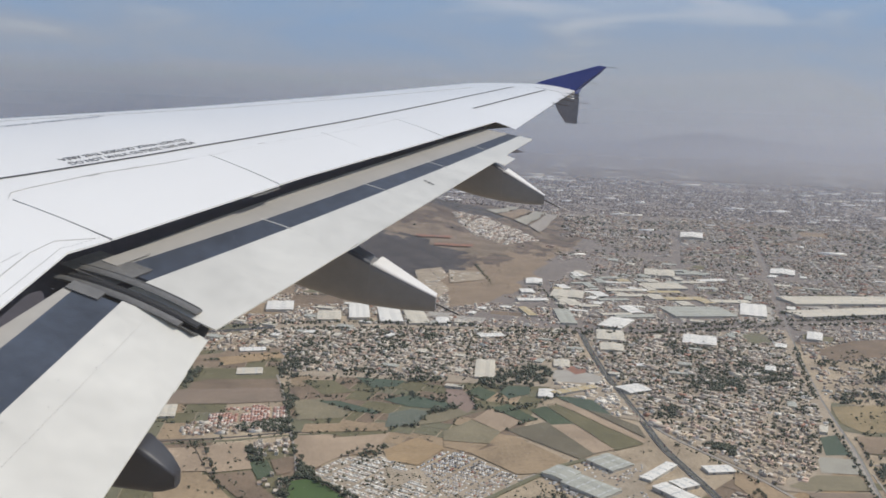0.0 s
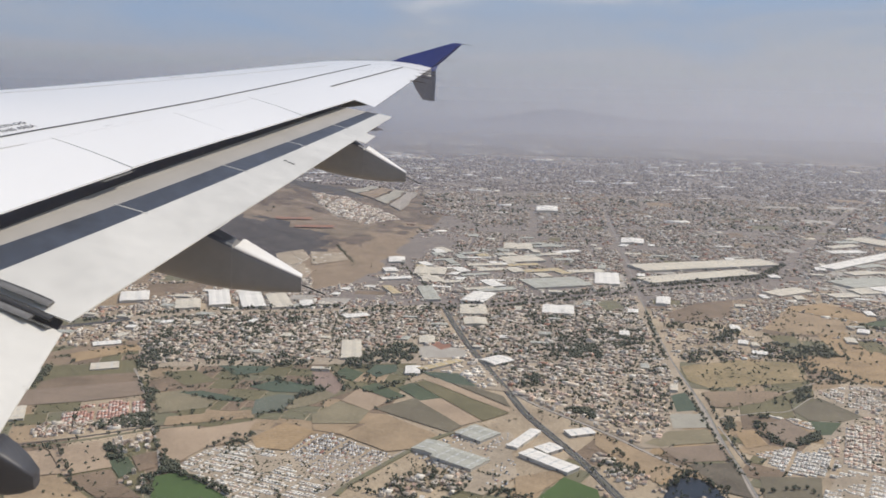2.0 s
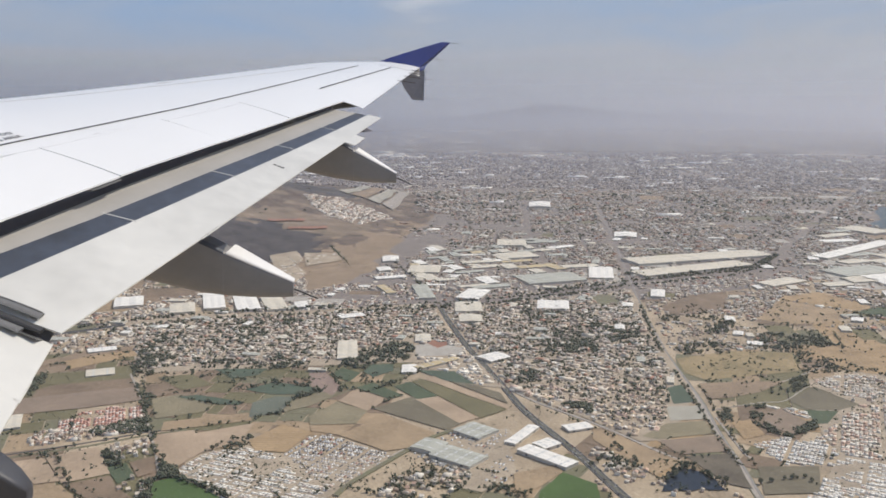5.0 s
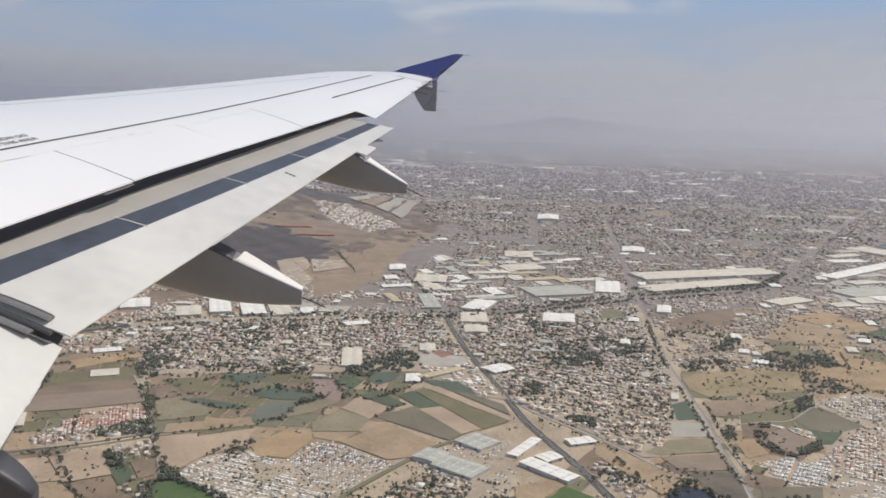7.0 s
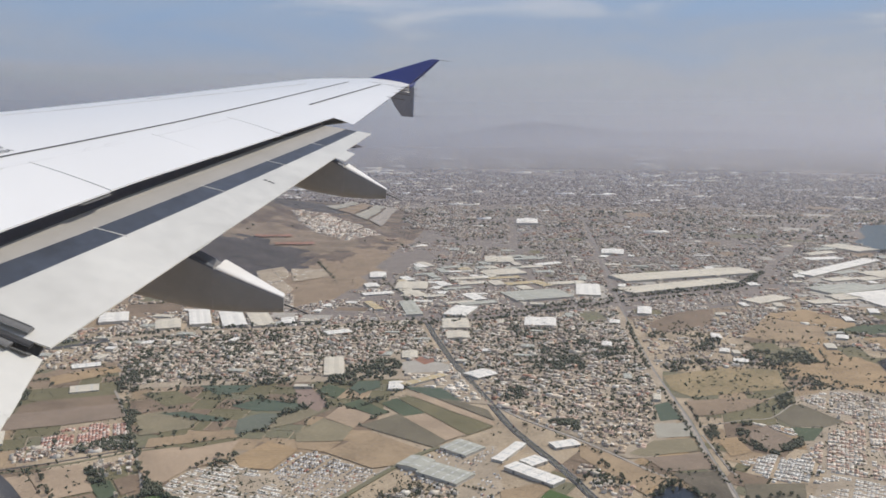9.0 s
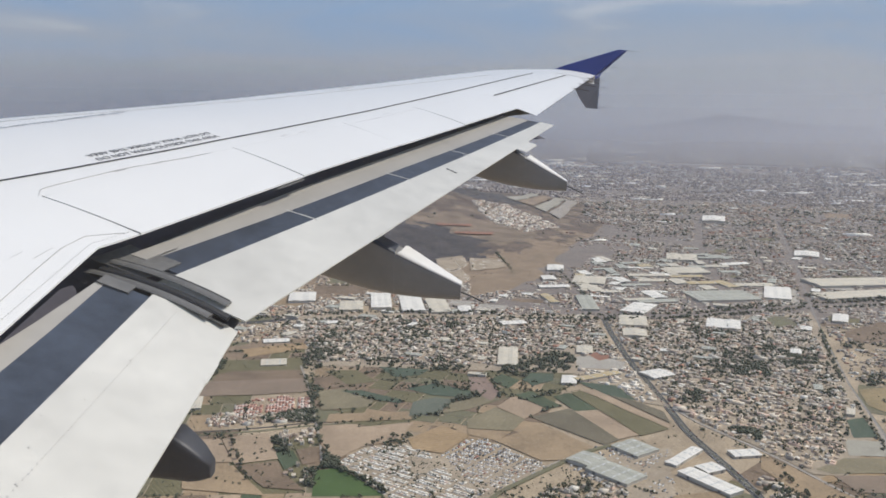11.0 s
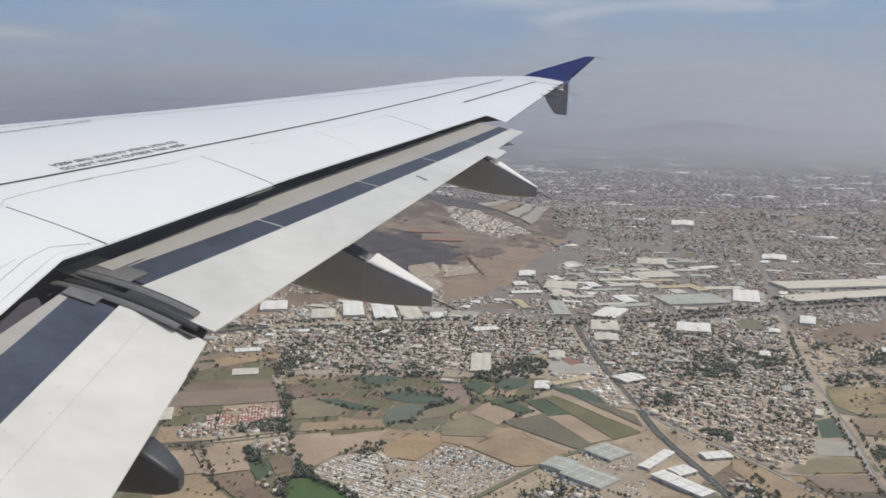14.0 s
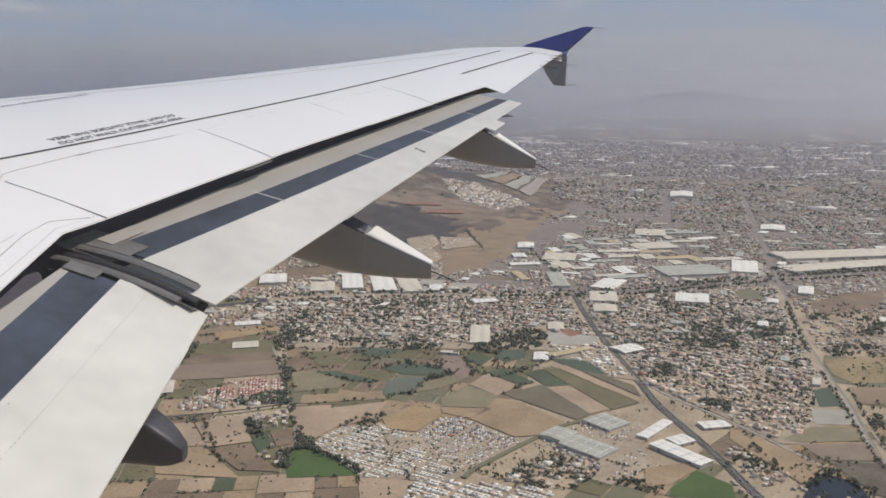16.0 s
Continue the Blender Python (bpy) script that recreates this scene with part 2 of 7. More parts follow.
def z_low(x, y):
    c = chord(x)
    s = min(max((y_le(x) - y) / (y_le(x) - y_te(x)), 0), 1)
    return z_base(x) - 0.05 - 0.11 * c * math.sqrt(s) * (1 - s) ** 0.8 * 1.3 - 0.10 * (1 - s)


def spread(a, b, n):
    return [a + (b - a) * i / (n - 1) for i in range(n)]


def hinge(x):
    """Front edge of the spoilers."""
    return y_te(x) + 0.66


# fixed skin: nose to the spoilers' hinge line where there are flaps, nose to rear edge outboard of them
def skin_rows(xs, back):
    rows = []
    for x in xs:
        ys = []
        ye, yb = y_le(x), back(x)
        for k in range(26):
            s = k / 25
            ys.append(ye + (yb - ye) * (s ** 1.6))
        rows.append([(x, y, z_up(x, y)) for y in ys])
    return rows


xs_in = spread(1.6, X_FLAP_END, 52)
bm = sheet(skin_rows(xs_in, hinge))
skin = part("upper_skin", bm, M_WHITE, wing)
smooth(skin)
xs_out = spread(X_FLAP_END, X_TIP, 22)
bm = sheet(skin_rows(xs_out, y_te))
smooth(part("tip_skin", bm, M_WHITE, wing))
rows = []
for x in spread(1.6, X_TIP, 52):
    ye, yb = y_le(x), y_box(x) + (0.45 if x < X_FLAP_END else 0.0)
    line = []
    for s in spread(0, 1, 18):
        y = ye + (yb - ye) * s
        top = z_up(x, y) - 0.002
        k = max(0.0, (s - 0.55) / 0.45) ** 1.5 if x > X_FLAP_END else 0.0
        line.append((x, y, min(z_low(x, y), top) * (1 - k) + (top - 0.006) * k))
    rows.append(line)
smooth(part("lower_skin", sheet(rows), M_FAIRING, wing, "grey painted lower skin"))
# rounded tip cap
rows = []
for k in range(9):
    a = k / 8 * math.pi
    rows.append([(X_TIP + 0.05 * math.sin(a), y, z_up(X_TIP, y) * (0.5 + 0.5 * math.cos(a)) + (z_up(X_TIP, y) - 0.14) * (0.5 - 0.5 * math.cos(a)))
                 for y in spread(y_le(X_TIP), y_te(X_TIP), 12)])
smooth(part("tip_cap", sheet(rows), M_WHITE, wing))

# dark cove behind the spar, in which the flaps travel; slot shade coloured in
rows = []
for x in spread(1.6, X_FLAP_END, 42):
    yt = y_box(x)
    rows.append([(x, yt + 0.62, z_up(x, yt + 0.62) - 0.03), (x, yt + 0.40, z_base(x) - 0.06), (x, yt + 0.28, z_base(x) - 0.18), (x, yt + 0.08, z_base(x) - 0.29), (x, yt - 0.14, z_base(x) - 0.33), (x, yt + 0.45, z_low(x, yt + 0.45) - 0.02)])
part("flap_cove", sheet(rows), M_COVE, wing, "cove ahead of the flaps, slot shade put into its black")

# spoilers and the fixed panel at the kink
S_EDGE = (6.70, 8.39, 9.90, 11.25, X_FLAP_END)
S_SKEW = (0.05, 0.11, 0.14, 0.14, 0.0)


def spoiler(x0, x1, skew0, skew1, lift=0.0, n=8, depth=0.652):
    g = 0.005
    rows = []
    for x in spread(x0 + g, x1 - g, n):
        r = []
        lean = skew0 + (skew1 - skew0) * (x - x0) / (x1 - x0)
        for k in range(5):
            s = 1 - k / 4
            xx = x + lean * s
            y = y_te(xx) + depth * s
            r.append((xx, y, z_up(xx, y) + 0.004 + lift * k / 4))
        rows.append(r)
    return sheet(rows, 0.012)


for k in range(4):
    smooth(part("spoiler", spoiler(S_EDGE[k], S_EDGE[k + 1], S_SKEW[k], S_SKEW[k + 1], 0.004 * (k % 2)), M_WHITE, wing, "white spoiler panel lying closed"), 30)
smooth(part("shroud_panel", spoiler(1.7, 6.70, 0.0, 0.05, 0.0, 80, 0.69), M_WHITE, wing, "white fixed panel bent at the wing kink"), 30)
def on_wing(x, off, lift=0.004):
    """A point of the upper surface, off metres ahead of the rear edge line."""
    y = y_spar(x) + off
    return Vector((x, y, z_up(x, y) + lift))


def strip(name, pts, width, mat, label="", thick=0.003):
    """A flat strip on the upper surface along points of it."""
    rows = []
    for k, p in enumerate(pts):
        a, b = pts[max(k - 1, 0)], pts[min(k + 1, len(pts) - 1)]
        d = Vector((b[0] - a[0], b[1] - a[1], 0)).normalized()
        n = Vector((-d.y, d.x, 0)) * width / 2
        rows.append([tuple(p + n), tuple(p - n)])
    return part(name, sheet(rows, thick), mat, wing, label)


strip("sealant_line", [on_wing(x, float(np.interp(x, (4, 6, 7.2, 8.2, 9.2, 10.5, 12, 15.6), (1.24, 1.05, 0.95, 0.895, 0.875, 0.868, 0.875, 0.94)))) for x in spread(4.0, 15.55, 60)], 0.026, M_LINE, "long dark sealant line along the rear spar")
strip("aileron_gap", [on_wing(13.05 + 2.75 * k / 19, 0.50 + 0.02 * k / 19) for k in range(20)], 0.03, M_LINE, "dark gap along the aileron hinge")
strip("panel_joint", [on_wing(x, float(np.interp(x, (6.72, 6.85, 7.5, 8.0, 8.5, 10.0, 12.4), (0.66, 0.76, 0.77, 0.72, 0.69, 0.655, 0.63)))) for x in spread(6.72, 12.4, 50)], 0.0045, M_FAINT, "faint joint ahead of the spoilers")
strip("panel_joint", [on_wing(x, 2.62 - 0.155 * (x - 6.5)) for x in spread(4.5, 14.9, 40)], 0.008, M_FAINT, "faint joint near the nose")
for x in (15.9,):
    strip("panel_joint", [Vector((x, y_te(x) + 0.55 * s, z_up(x, y_te(x) + 0.55 * s) + 0.004)) for s in spread(0.02, 1, 8)], 0.012, M_LINE if x < 13 else M_FAINT)
strip("panel_joint", [Vector((6.70 + 0.05 * s, y_te(6.70) + 0.652 * s, z_up(6.70, y_te(6.70) + 0.652 * s) + 0.006)) for s in spread(0.0, 1, 8)], 0.015, M_LINE, "dark gap beside the kink panel")
kink = [Vector((x, y_te(x) + o, z_up(x, y_te(x) + o) + 0.006)) for x, o in ((4.9, 0.12), (5.4, 0.12), (5.9, 0.135), (6.2, 0.14), (6.45, 0.13), (6.64, 0.05))]
strip("panel_joint", kink, 0.006, M_FAINT, "faint joint round the kink panel")
bm = bmesh.new()
for k in range(46):
    x = 5.3 + 1.36 * k / 45
    y = y_te(x) + 0.045
    bmesh.ops.create_cone(bm, cap_ends=True, segments=6, radius1=0.0045, radius2=0.004, depth=0.003, matrix=Matrix.Translation((x, y, z_up(x, y) + 0.005)))
tagged(part("rivet_row", bm, M_FAINT, wing), kind="stuff")
# access covers and scuffs on the skin
for x, off, w, d in ((7.54, 0.76, 0.09, 0.03), (7.84, 0.745, 0.10, 0.03), (9.25, 0.72, 0.08, 0.02), (9.48, 0.71, 0.08, 0.03), (10.9, 0.70, 0.10, 0.02), (6.1, 0.18, 0.2, 0.015), (6.02, 0.26, 0.12, 0.012), (12.25, 1.95, 0.26, 0.05), (12.45, 0.16, 0.30, 0.012)):
    strip("access_cover", [on_wing(x - 0.12 + w * s, off) for s in spread(0, 1, 4)], d * 0.5, M_FAINT)


def lettering(body, size, m, parent, mat, stretch=1.0):
    cu = bpy.data.curves.new("lettering", "FONT")
    cu.body, cu.size, cu.extrude = body, size, 0.001
    cu.align_x, cu.align_y = "CENTER", "CENTER"
    tmp = new("lettering_curve", cu)
    dg = bpy.context.evaluated_depsgraph_get()
    me = bpy.data.meshes.new_from_object(tmp.evaluated_get(dg))
    bpy.data.objects.remove(tmp)
    me.materials.clear()
    me.materials.append(mat)
    me.transform(m @ Matrix.Diagonal((stretch, 1, 1, 1)))
    ob = part("lettering", me, mat, parent, "stencilled dark walkway warning")
    return ob


def on_skin_pose(x, y, turn):
    """A pose on the upper surface, its x axis along the given plan direction."""
    e = 0.05
    p = Vector((x, y, z_up(x, y) + 0.004))
    nx = Vector((e, 0, z_up(x + e, y) - z_up(x, y)))
    ny = Vector((0, e, z_up(x, y + e) - z_up(x, y)))
    n = nx.cross(ny).normalized()
    d = Vector((math.cos(turn), math.sin(turn), 0))
    d = (d - n * d.dot(n)).normalized()
    s = n.cross(d)
    return Matrix(((d.x, s.x, n.x, p.x), (d.y, s.y, n.y, p.y), (d.z, s.z, n.z, p.z), (0, 0, 0, 1)))


WARN = "DO NOT WALK OUTSIDE THIS AREA"
run = math.atan2(-0.383, 1.0)
lettering(WARN, 0.072, on_skin_pose(8.113, -5.02, run), wing, M_INK, 1.05)
lettering(WARN, 0.072, on_skin_pose(8.14, -4.934, run + math.pi), wing, M_INK, 1.05)
lettering(WARN, 0.075, on_skin_pose(8.47, -4.07, run), wing, M_FADED, 1.05)

# a thin dark seal shows under the spoilers' rear edge beside the first gap outboard of the kink
rows = [[(x, y_te(x) + b, z_up(x, y_te(x)) - 0.014 - 0.3 * max(0.02 - b, 0)) for b in (0.05, 0.0, -0.01)] for x in spread(S_EDGE[1] - 0.34, S_EDGE[1], 6)]
part("edge_seal", sheet(rows, 0.005), M_PLATE, wing, "thin worn grey seal strip")

# ---- flaps ----
def lerp(a, b, u):
    return Vector(a) * (1 - u) + Vector(b) * u


def flap_rows(A0, A1, B0, B1, us, v0, v1, n=6, sag=0.012, lift=0.0):
    rows = []
    for u in us:
        a, b = v0(u), v1(u)
        r = []
        for v in spread(a, b, n):
            p = lerp(lerp(A0, B0, u), lerp(A1, B1, u), v)
            p.z += sag * 4 * max(v, 0) * (1 - v) * (1 - 0.6 * u) + lift
            r.append(tuple(p))
        rows.append(r)
    return rows


def pick_v(us, vs):
    return lambda u: float(np.interp(u, us, vs))


OUTER = ((6.55, -5.25, 0.27), (6.43, -6.19, 0.02), (12.65, -7.6, 0.95), (12.7, -8.16, 0.87))
o_ns = pick_v((0, 0.2, 0.34, 0.62, 0.8, 1), (0.05, -0.01, -0.04, -0.06, -0.07, -0.07))
o_bd = pick_v((0, 0.25, 0.5, 1), (0.155, 0.235, 0.285, 0.46))
o_dw = pick_v((0, 0.25, 0.5, 1), (0.39, 0.465, 0.535, 0.705))
out_flap = part("outboard_flap", sheet(flap_rows(*OUTER, spread(0.0, 1.0, 26), o_dw, lambda u: 1.0, 8), 0.008), M_FLAPWHITE, wing, "off-white lowered outboard flap")
smooth(out_flap, 30)
smooth(part("flap_nose", sheet(flap_rows(*OUTER, spread(0.005, 0.995, 26), o_ns, o_bd, 8), 0.03), M_BEIGE, out_flap, "bare beige-grey flap nose"), 30)
smooth(part("flap_band", sheet(flap_rows(*OUTER, spread(0.03, 0.995, 26), o_bd, o_dw, 5), 0.03), M_SLATE, out_flap, "dark slate painted band"), 30)
for u in (0.245, 0.47, 0.66, 0.83):
    rows = [[tuple(lerp(lerp(OUTER[0], OUTER[2], u + w + 0.004 * v), lerp(OUTER[1], OUTER[3], u + w + 0.004 * v), v) + Vector((0, 0, 0.004 + 0.012 * 4 * v * (1 - v) * (1 - 0.6 * u)))) for w in (-0.0008, 0.0008)]
            for v in spread(o_bd(u) - 0.02, o_dw(u) + 0.03, 4)]
    part("band_joint", sheet(rows, 0.003), M_FLAPWHITE, out_flap, "thin pale joint across the dark band")

INNER = ((6.30, -5.45, 0.25), (6.42, -6.15, -0.04), (2.0, -5.45, -0.179), (2.0, -6.46, -0.479))
i_bd = pick_v((0, 0.17, 1), (0.0, 0.045, 0.16))
i_dw = pick_v((0, 0.28, 1), (0.325, 0.355, 0.42))
in_flap = part("inboard_flap", sheet(flap_rows(*INNER, spread(0.0, 1.0, 16), i_dw, lambda u: 1.0, 8), 0.008), M_FLAPWHITE, wing, "off-white lowered inboard flap")
smooth(in_flap, 30)
smooth(part("flap_nose", sheet(flap_rows(*INNER, spread(0.014, 1.0, 14), lambda u: i_bd(u) - 0.05 - 0.09 * min(u / 0.25, 1), i_bd, 6), 0.03), M_BEIGE, in_flap, "bare beige-grey flap nose"), 30)
smooth(part("flap_band", sheet(flap_rows(*INNER, spread(0.011, 1.0, 14), i_bd, i_dw, 5), 0.03), M_SLATE, in_flap, "dark slate painted band"), 30)


def flap_at(F, u, v, lift=0.0):
    p = lerp(lerp(F[0], F[2], u), lerp(F[1], F[3], u), v)
    p.z += 0.012 * 4 * max(v, 0) * (1 - v) * (1 - 0.6 * u) + lift
    return p


for F, o, last in ((OUTER, out_flap, 0.995), (INNER, in_flap, 1.0)):
    rows = [[tuple(flap_at(F, u, v, -0.03 - 0.15 * math.sin(math.pi * min(v + 0.08, 1) ** 0.6) * (1 - 0.5 * u) if v < 0.99 else -0.010)) for v in (0.06, 0.1, 0.2, 0.35, 0.5, 0.65, 0.8, 0.9, 0.995)] for u in spread(0.004, last, 14)]
    smooth(part("flap_underside", sheet(rows), M_FAIRING, o, "grey flap underside"), 40)


def stud(p, r, h):
    bm = bmesh.new()
    bmesh.ops.create_cone(bm, cap_ends=True, segments=6, radius1=r, radius2=r * 0.7, depth=h, matrix=Matrix.Translation(p))
    return bm


# rivet row on the inboard flap
bm = bmesh.new()
for k in range(58):
    p = flap_at(INNER, 0.02 + 0.0085 * k + 0.001 * (k % 3), 0.555, 0.002)
    bmesh.ops.create_cone(bm, cap_ends=True, segments=6, radius1=0.0045, radius2=0.003, depth=0.0015, matrix=Matrix.Translation(p))
tagged(part("rivet_row", bm, M_FAINT, in_flap), kind="stuff")
for k in range(9):
    p = flap_at(INNER, 0.07 + 0.05 * k, 0.40 + 0.18 * ((k * 7) % 5) / 5, 0.002)
    part("rivet", stud(p, 0.006, 0.002), M_FAINT, in_flap)
# stepped tabs on the trailing edges
for F, u0, u1, o in ((INNER, 0.10, 0.152, in_flap), (OUTER, 0.255, 0.30, out_flap)):
    rows = [[tuple(flap_at(F, u, 0.97)), tuple(flap_at(F, u, 1.006))] for u in spread(u0, u1, 4)]
    part("edge_tab", sheet(rows, 0.007), M_FLAPWHITE, o)
rows = [[tuple(flap_at(OUTER, u, 0.9, 0.002)), tuple(flap_at(OUTER, u, 1.17, -0.006))] for u in spread(0.775, 0.835, 4)]
part("edge_tab", sheet(rows, 0.008), M_FLAPWHITE, out_flap)
for u, v in ((0.562, 0.66), (0.560, 0.72), (0.558, 0.77)):
    part("vent_slot", sheet([[tuple(flap_at(OUTER, u + a, v + b, 0.004)) for b in (0, 0.035)] for a in (0, 0.004)], 0.003), M_LINE, out_flap)


# seals between the two flaps: two ribbed rubber ridges bent over the flap ends
def tube(pts, r, flat=1.0, seg=8):
    bm = bmesh.new()
    rings = []
    for k, p in enumerate(pts):
        p = Vector(p)
        a, b = Vector(pts[max(k - 1, 0)]), Vector(pts[min(k + 1, len(pts) - 1)])
        d = (b - a).normalized()
        s = d.cross(Vector((0, 0, 1))).normalized()
        n = s.cross(d)
        rr = r if not callable(r) else r(k / (len(pts) - 1))
        rings.append([bm.verts.new(p + s * rr * math.cos(q) + n * rr * flat * math.sin(q)) for q in [2 * math.pi * i / seg for i in range(seg)]])
    for a, b in zip(rings, rings[1:]):
        for i in range(seg):
            bm.faces.new((a[i], a[(i + 1) % seg], b[(i + 1) % seg], b[i]))
    bm.faces.new(rings[0][::-1])
    bm.faces.new(rings[-1])
    return bm


def arc(u, lift, v0, v1):
    return [flap_at(OUTER, u, v, lift + 0.03 * math.sin(math.pi * min(max(v, 0), 1))) for v in spread(v0, v1, 14)]


seal = part("flap_seal", tube(arc(0.009, 0.006, 0.06, 0.85), 0.044, 0.3), M_RUBBER, wing, "grey rubber seal between the flaps")
smooth(seal, 60)
smooth(part("seal_ridge", tube(arc(0.0125, 0.014, 0.02, 0.84), 0.007, 0.8), M_RUBBER, seal), 60)
smooth(part("seal_ridge", tube(arc(-0.015, -0.014, 0.03, 0.84), 0.038, 0.3), M_RUBBER, seal), 60)
part("seal_gap", tube(arc(-0.004, -0.018, 0.05, 0.91), 0.036, 0.4), M_SEALDARK, seal, "black gap between the seals")
rows = [[tuple(p), tuple(flap_at(INNER, 0.0, v, 0.004))] for p, v in zip(arc(-0.016, -0.02, 0.0, 0.93), spread(0.0, 0.93, 14))]
part("seal_skirt", sheet(rows, 0.006), M_RUBBER, seal, "worn grey rubber skirt")
# black sheet added so that nothing shows through below the ribbons
rows = [[tuple(flap_at(OUTER, 0.004, v, -0.03)), tuple(flap_at(INNER, 0.004, v, -0.03))] for v in spread(0.0, 0.94, 12)]
part("seal_web", sheet(rows, 0.01), M_SEALDARK, seal, "black sheet added to close the gap under the seals")
rows = [[tuple(flap_at(INNER, u, v, 0.012)) for v in spread(-0.04, 0.20, 5)] for u in spread(0.0, 0.026, 4)]
part("seal_plate", sheet(rows, 0.004), M_RUBBER, seal, "worn grey wear plate")
rows = [[tuple(flap_at(OUTER, u, v, 0.012)) for v in spread(-0.05, 0.33, 5)] for u in spread(0.0, 0.048, 4)]
part("seal_plate", sheet(rows, 0.006), M_PLATE, seal, "worn grey wear plate")
rows = [[tuple(flap_at(OUTER, u, v, 0.017)) for v in spread(0.06, 0.17, 4)] for u in spread(0.03, 0.075, 4)]
part("seal_plate", sheet(rows, 0.004), M_BEIGE, seal, "scuffed beige wear plate")


# ---- flap track fairings: canoe bodies along the flight direction ----
def canoe(x, stations, width):
    """stations: (y, top z, bottom z, share of the width)."""
    bm = bmesh.new()
    rings = []
    for y, zt, zb, w in stations:
        h, zc = (zt - zb) / 2, (zt + zb) / 2
        ring = []
        for i in range(36):
            a = 2 * math.pi * (i + 0.5) / 36
            ca, sa = math.cos(a), math.sin(a)
            px = math.copysign(abs(ca) ** (0.28 if sa > 0 else 0.45), ca) * width / 2 * w * (1.0 if sa > 0 else 0.86 + 0.14 * abs(ca))
            pz = math.copysign(abs(sa) ** (0.3 if sa > 0 else 0.6), sa) * h
            ring.append(bm.verts.new((x + px, y, zc + pz)))
        rings.append(ring)
    for a, b in zip(rings, rings[1:]):
        for i in range(36):
            bm.faces.new((a[i], a[(i + 1) % 36], b[(i + 1) % 36], b[i]))
    bm.faces.new(rings[0])
    bm.faces.new(rings[-1][::-1])
    return bm


def fairing(x, tail_y, zt, zb, length, depth, width, flap_y, top):
    """A fixed grey body with a hinged tail cone; its tail stands at tail_y."""
    mid = tail_y + length * 0.27
    st = []
    for s in spread(0, 1, 9):
        y = mid + (length * 0.73) * (1 - s)
        bul = math.sin(math.pi * min(0.12 + 0.62 * s, 1)) ** 0.7
        rise = float(np.interp(y - tail_y, (0, 0.45, 0.75, 1.05, 1.33, length), (0.0, 0.0, 0.035, 0.10, 0.17, depth * 0.8)))
        spine = top - 0.03 + (y - mid) * (top - 0.03 - zt) / (mid - tail_y)
        st.append((y, max(min(spine, top + 0.26), zb + rise + 0.05), zb + rise, 0.45 + 0.55 * bul))
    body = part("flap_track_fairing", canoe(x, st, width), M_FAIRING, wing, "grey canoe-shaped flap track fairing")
    smooth(body, 50)
    a = st[-1]
    tail = []
    for s in spread(0, 1, 7):
        tail.append((mid - 0.001 + (tail_y - mid) * s, (a[1] - 0.004) * (1 - s) + zt * s, a[2] * (1 - s) + zb * s - 0.01 * math.sin(math.pi * s), a[3] * (1 - 0.62 * s ** 1.2)))
    # the shade on the cone's sides is put into its grey
    cone = part("tail_cone", canoe(x, tail, width), M_FAIRING, body, "hinged tail cone, side shade put into its grey")
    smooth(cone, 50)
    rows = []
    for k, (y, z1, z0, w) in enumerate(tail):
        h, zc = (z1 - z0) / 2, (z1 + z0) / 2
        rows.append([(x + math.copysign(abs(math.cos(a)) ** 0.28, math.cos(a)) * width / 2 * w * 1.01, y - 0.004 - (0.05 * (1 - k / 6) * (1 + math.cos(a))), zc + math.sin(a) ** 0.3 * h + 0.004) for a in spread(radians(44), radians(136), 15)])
    # white sheet for the sunlit top face of the cone
    part("cone_top", sheet(rows, 0.008), M_FAIRTOP, cone, "tail cone top, sunlight put into its white")
    # the flap's shadow on the fairing, laid on as a dark slate sheet
    rows = []
    for y, z1, z0, w in st[-4:]:
        h, zc = (z1 - z0) / 2, (z1 + z0) / 2
        rows.append([(x + math.copysign(abs(math.cos(a)) ** 0.28, math.cos(a)) * width / 2 * w * 1.01, y - 0.002, zc + math.sin(a) ** 0.3 * h + 0.004) for a in spread(radians(40), radians(140), 15)])
    part("body_top_shade", sheet(rows, 0.006), M_SLATE, body, "fairing top with the flap's shadow put in as dark slate")
    part("drain_wick", tube([(x, tail_y, zb + 0.06), (x + 0.02, tail_y - 0.07, zb + 0.03), (x + 0.05, tail_y - 0.2, zb - 0.03)], 0.006), M_SEALDARK, body)
    return body


fairing(8.945, -7.31, -0.29, -0.43, 2.1, 0.4, 0.37, -6.9, 0.01)
fairing(11.935, -8.33, 0.28, 0.165, 1.9, 0.34, 0.32, -7.9, 0.58)
st = [(-5.2, -0.22, -0.40, 0.5), (-5.7, -0.22, -0.46, 0.9), (-6.08, -0.215, -0.43, 1.0), (-6.2, -0.20, -0.435, 0.95), (-6.26, -0.245, -0.44, 0.85), (-6.31, -0.29, -0.435, 0.7), (-6.36, -0.345, -0.42, 0.4)]
smooth(part("flap_track_fairing", canoe(5.38, st, 0.20), M_DARKGREY, wing, "dark blunt fairing under the inboard flap"), 50)


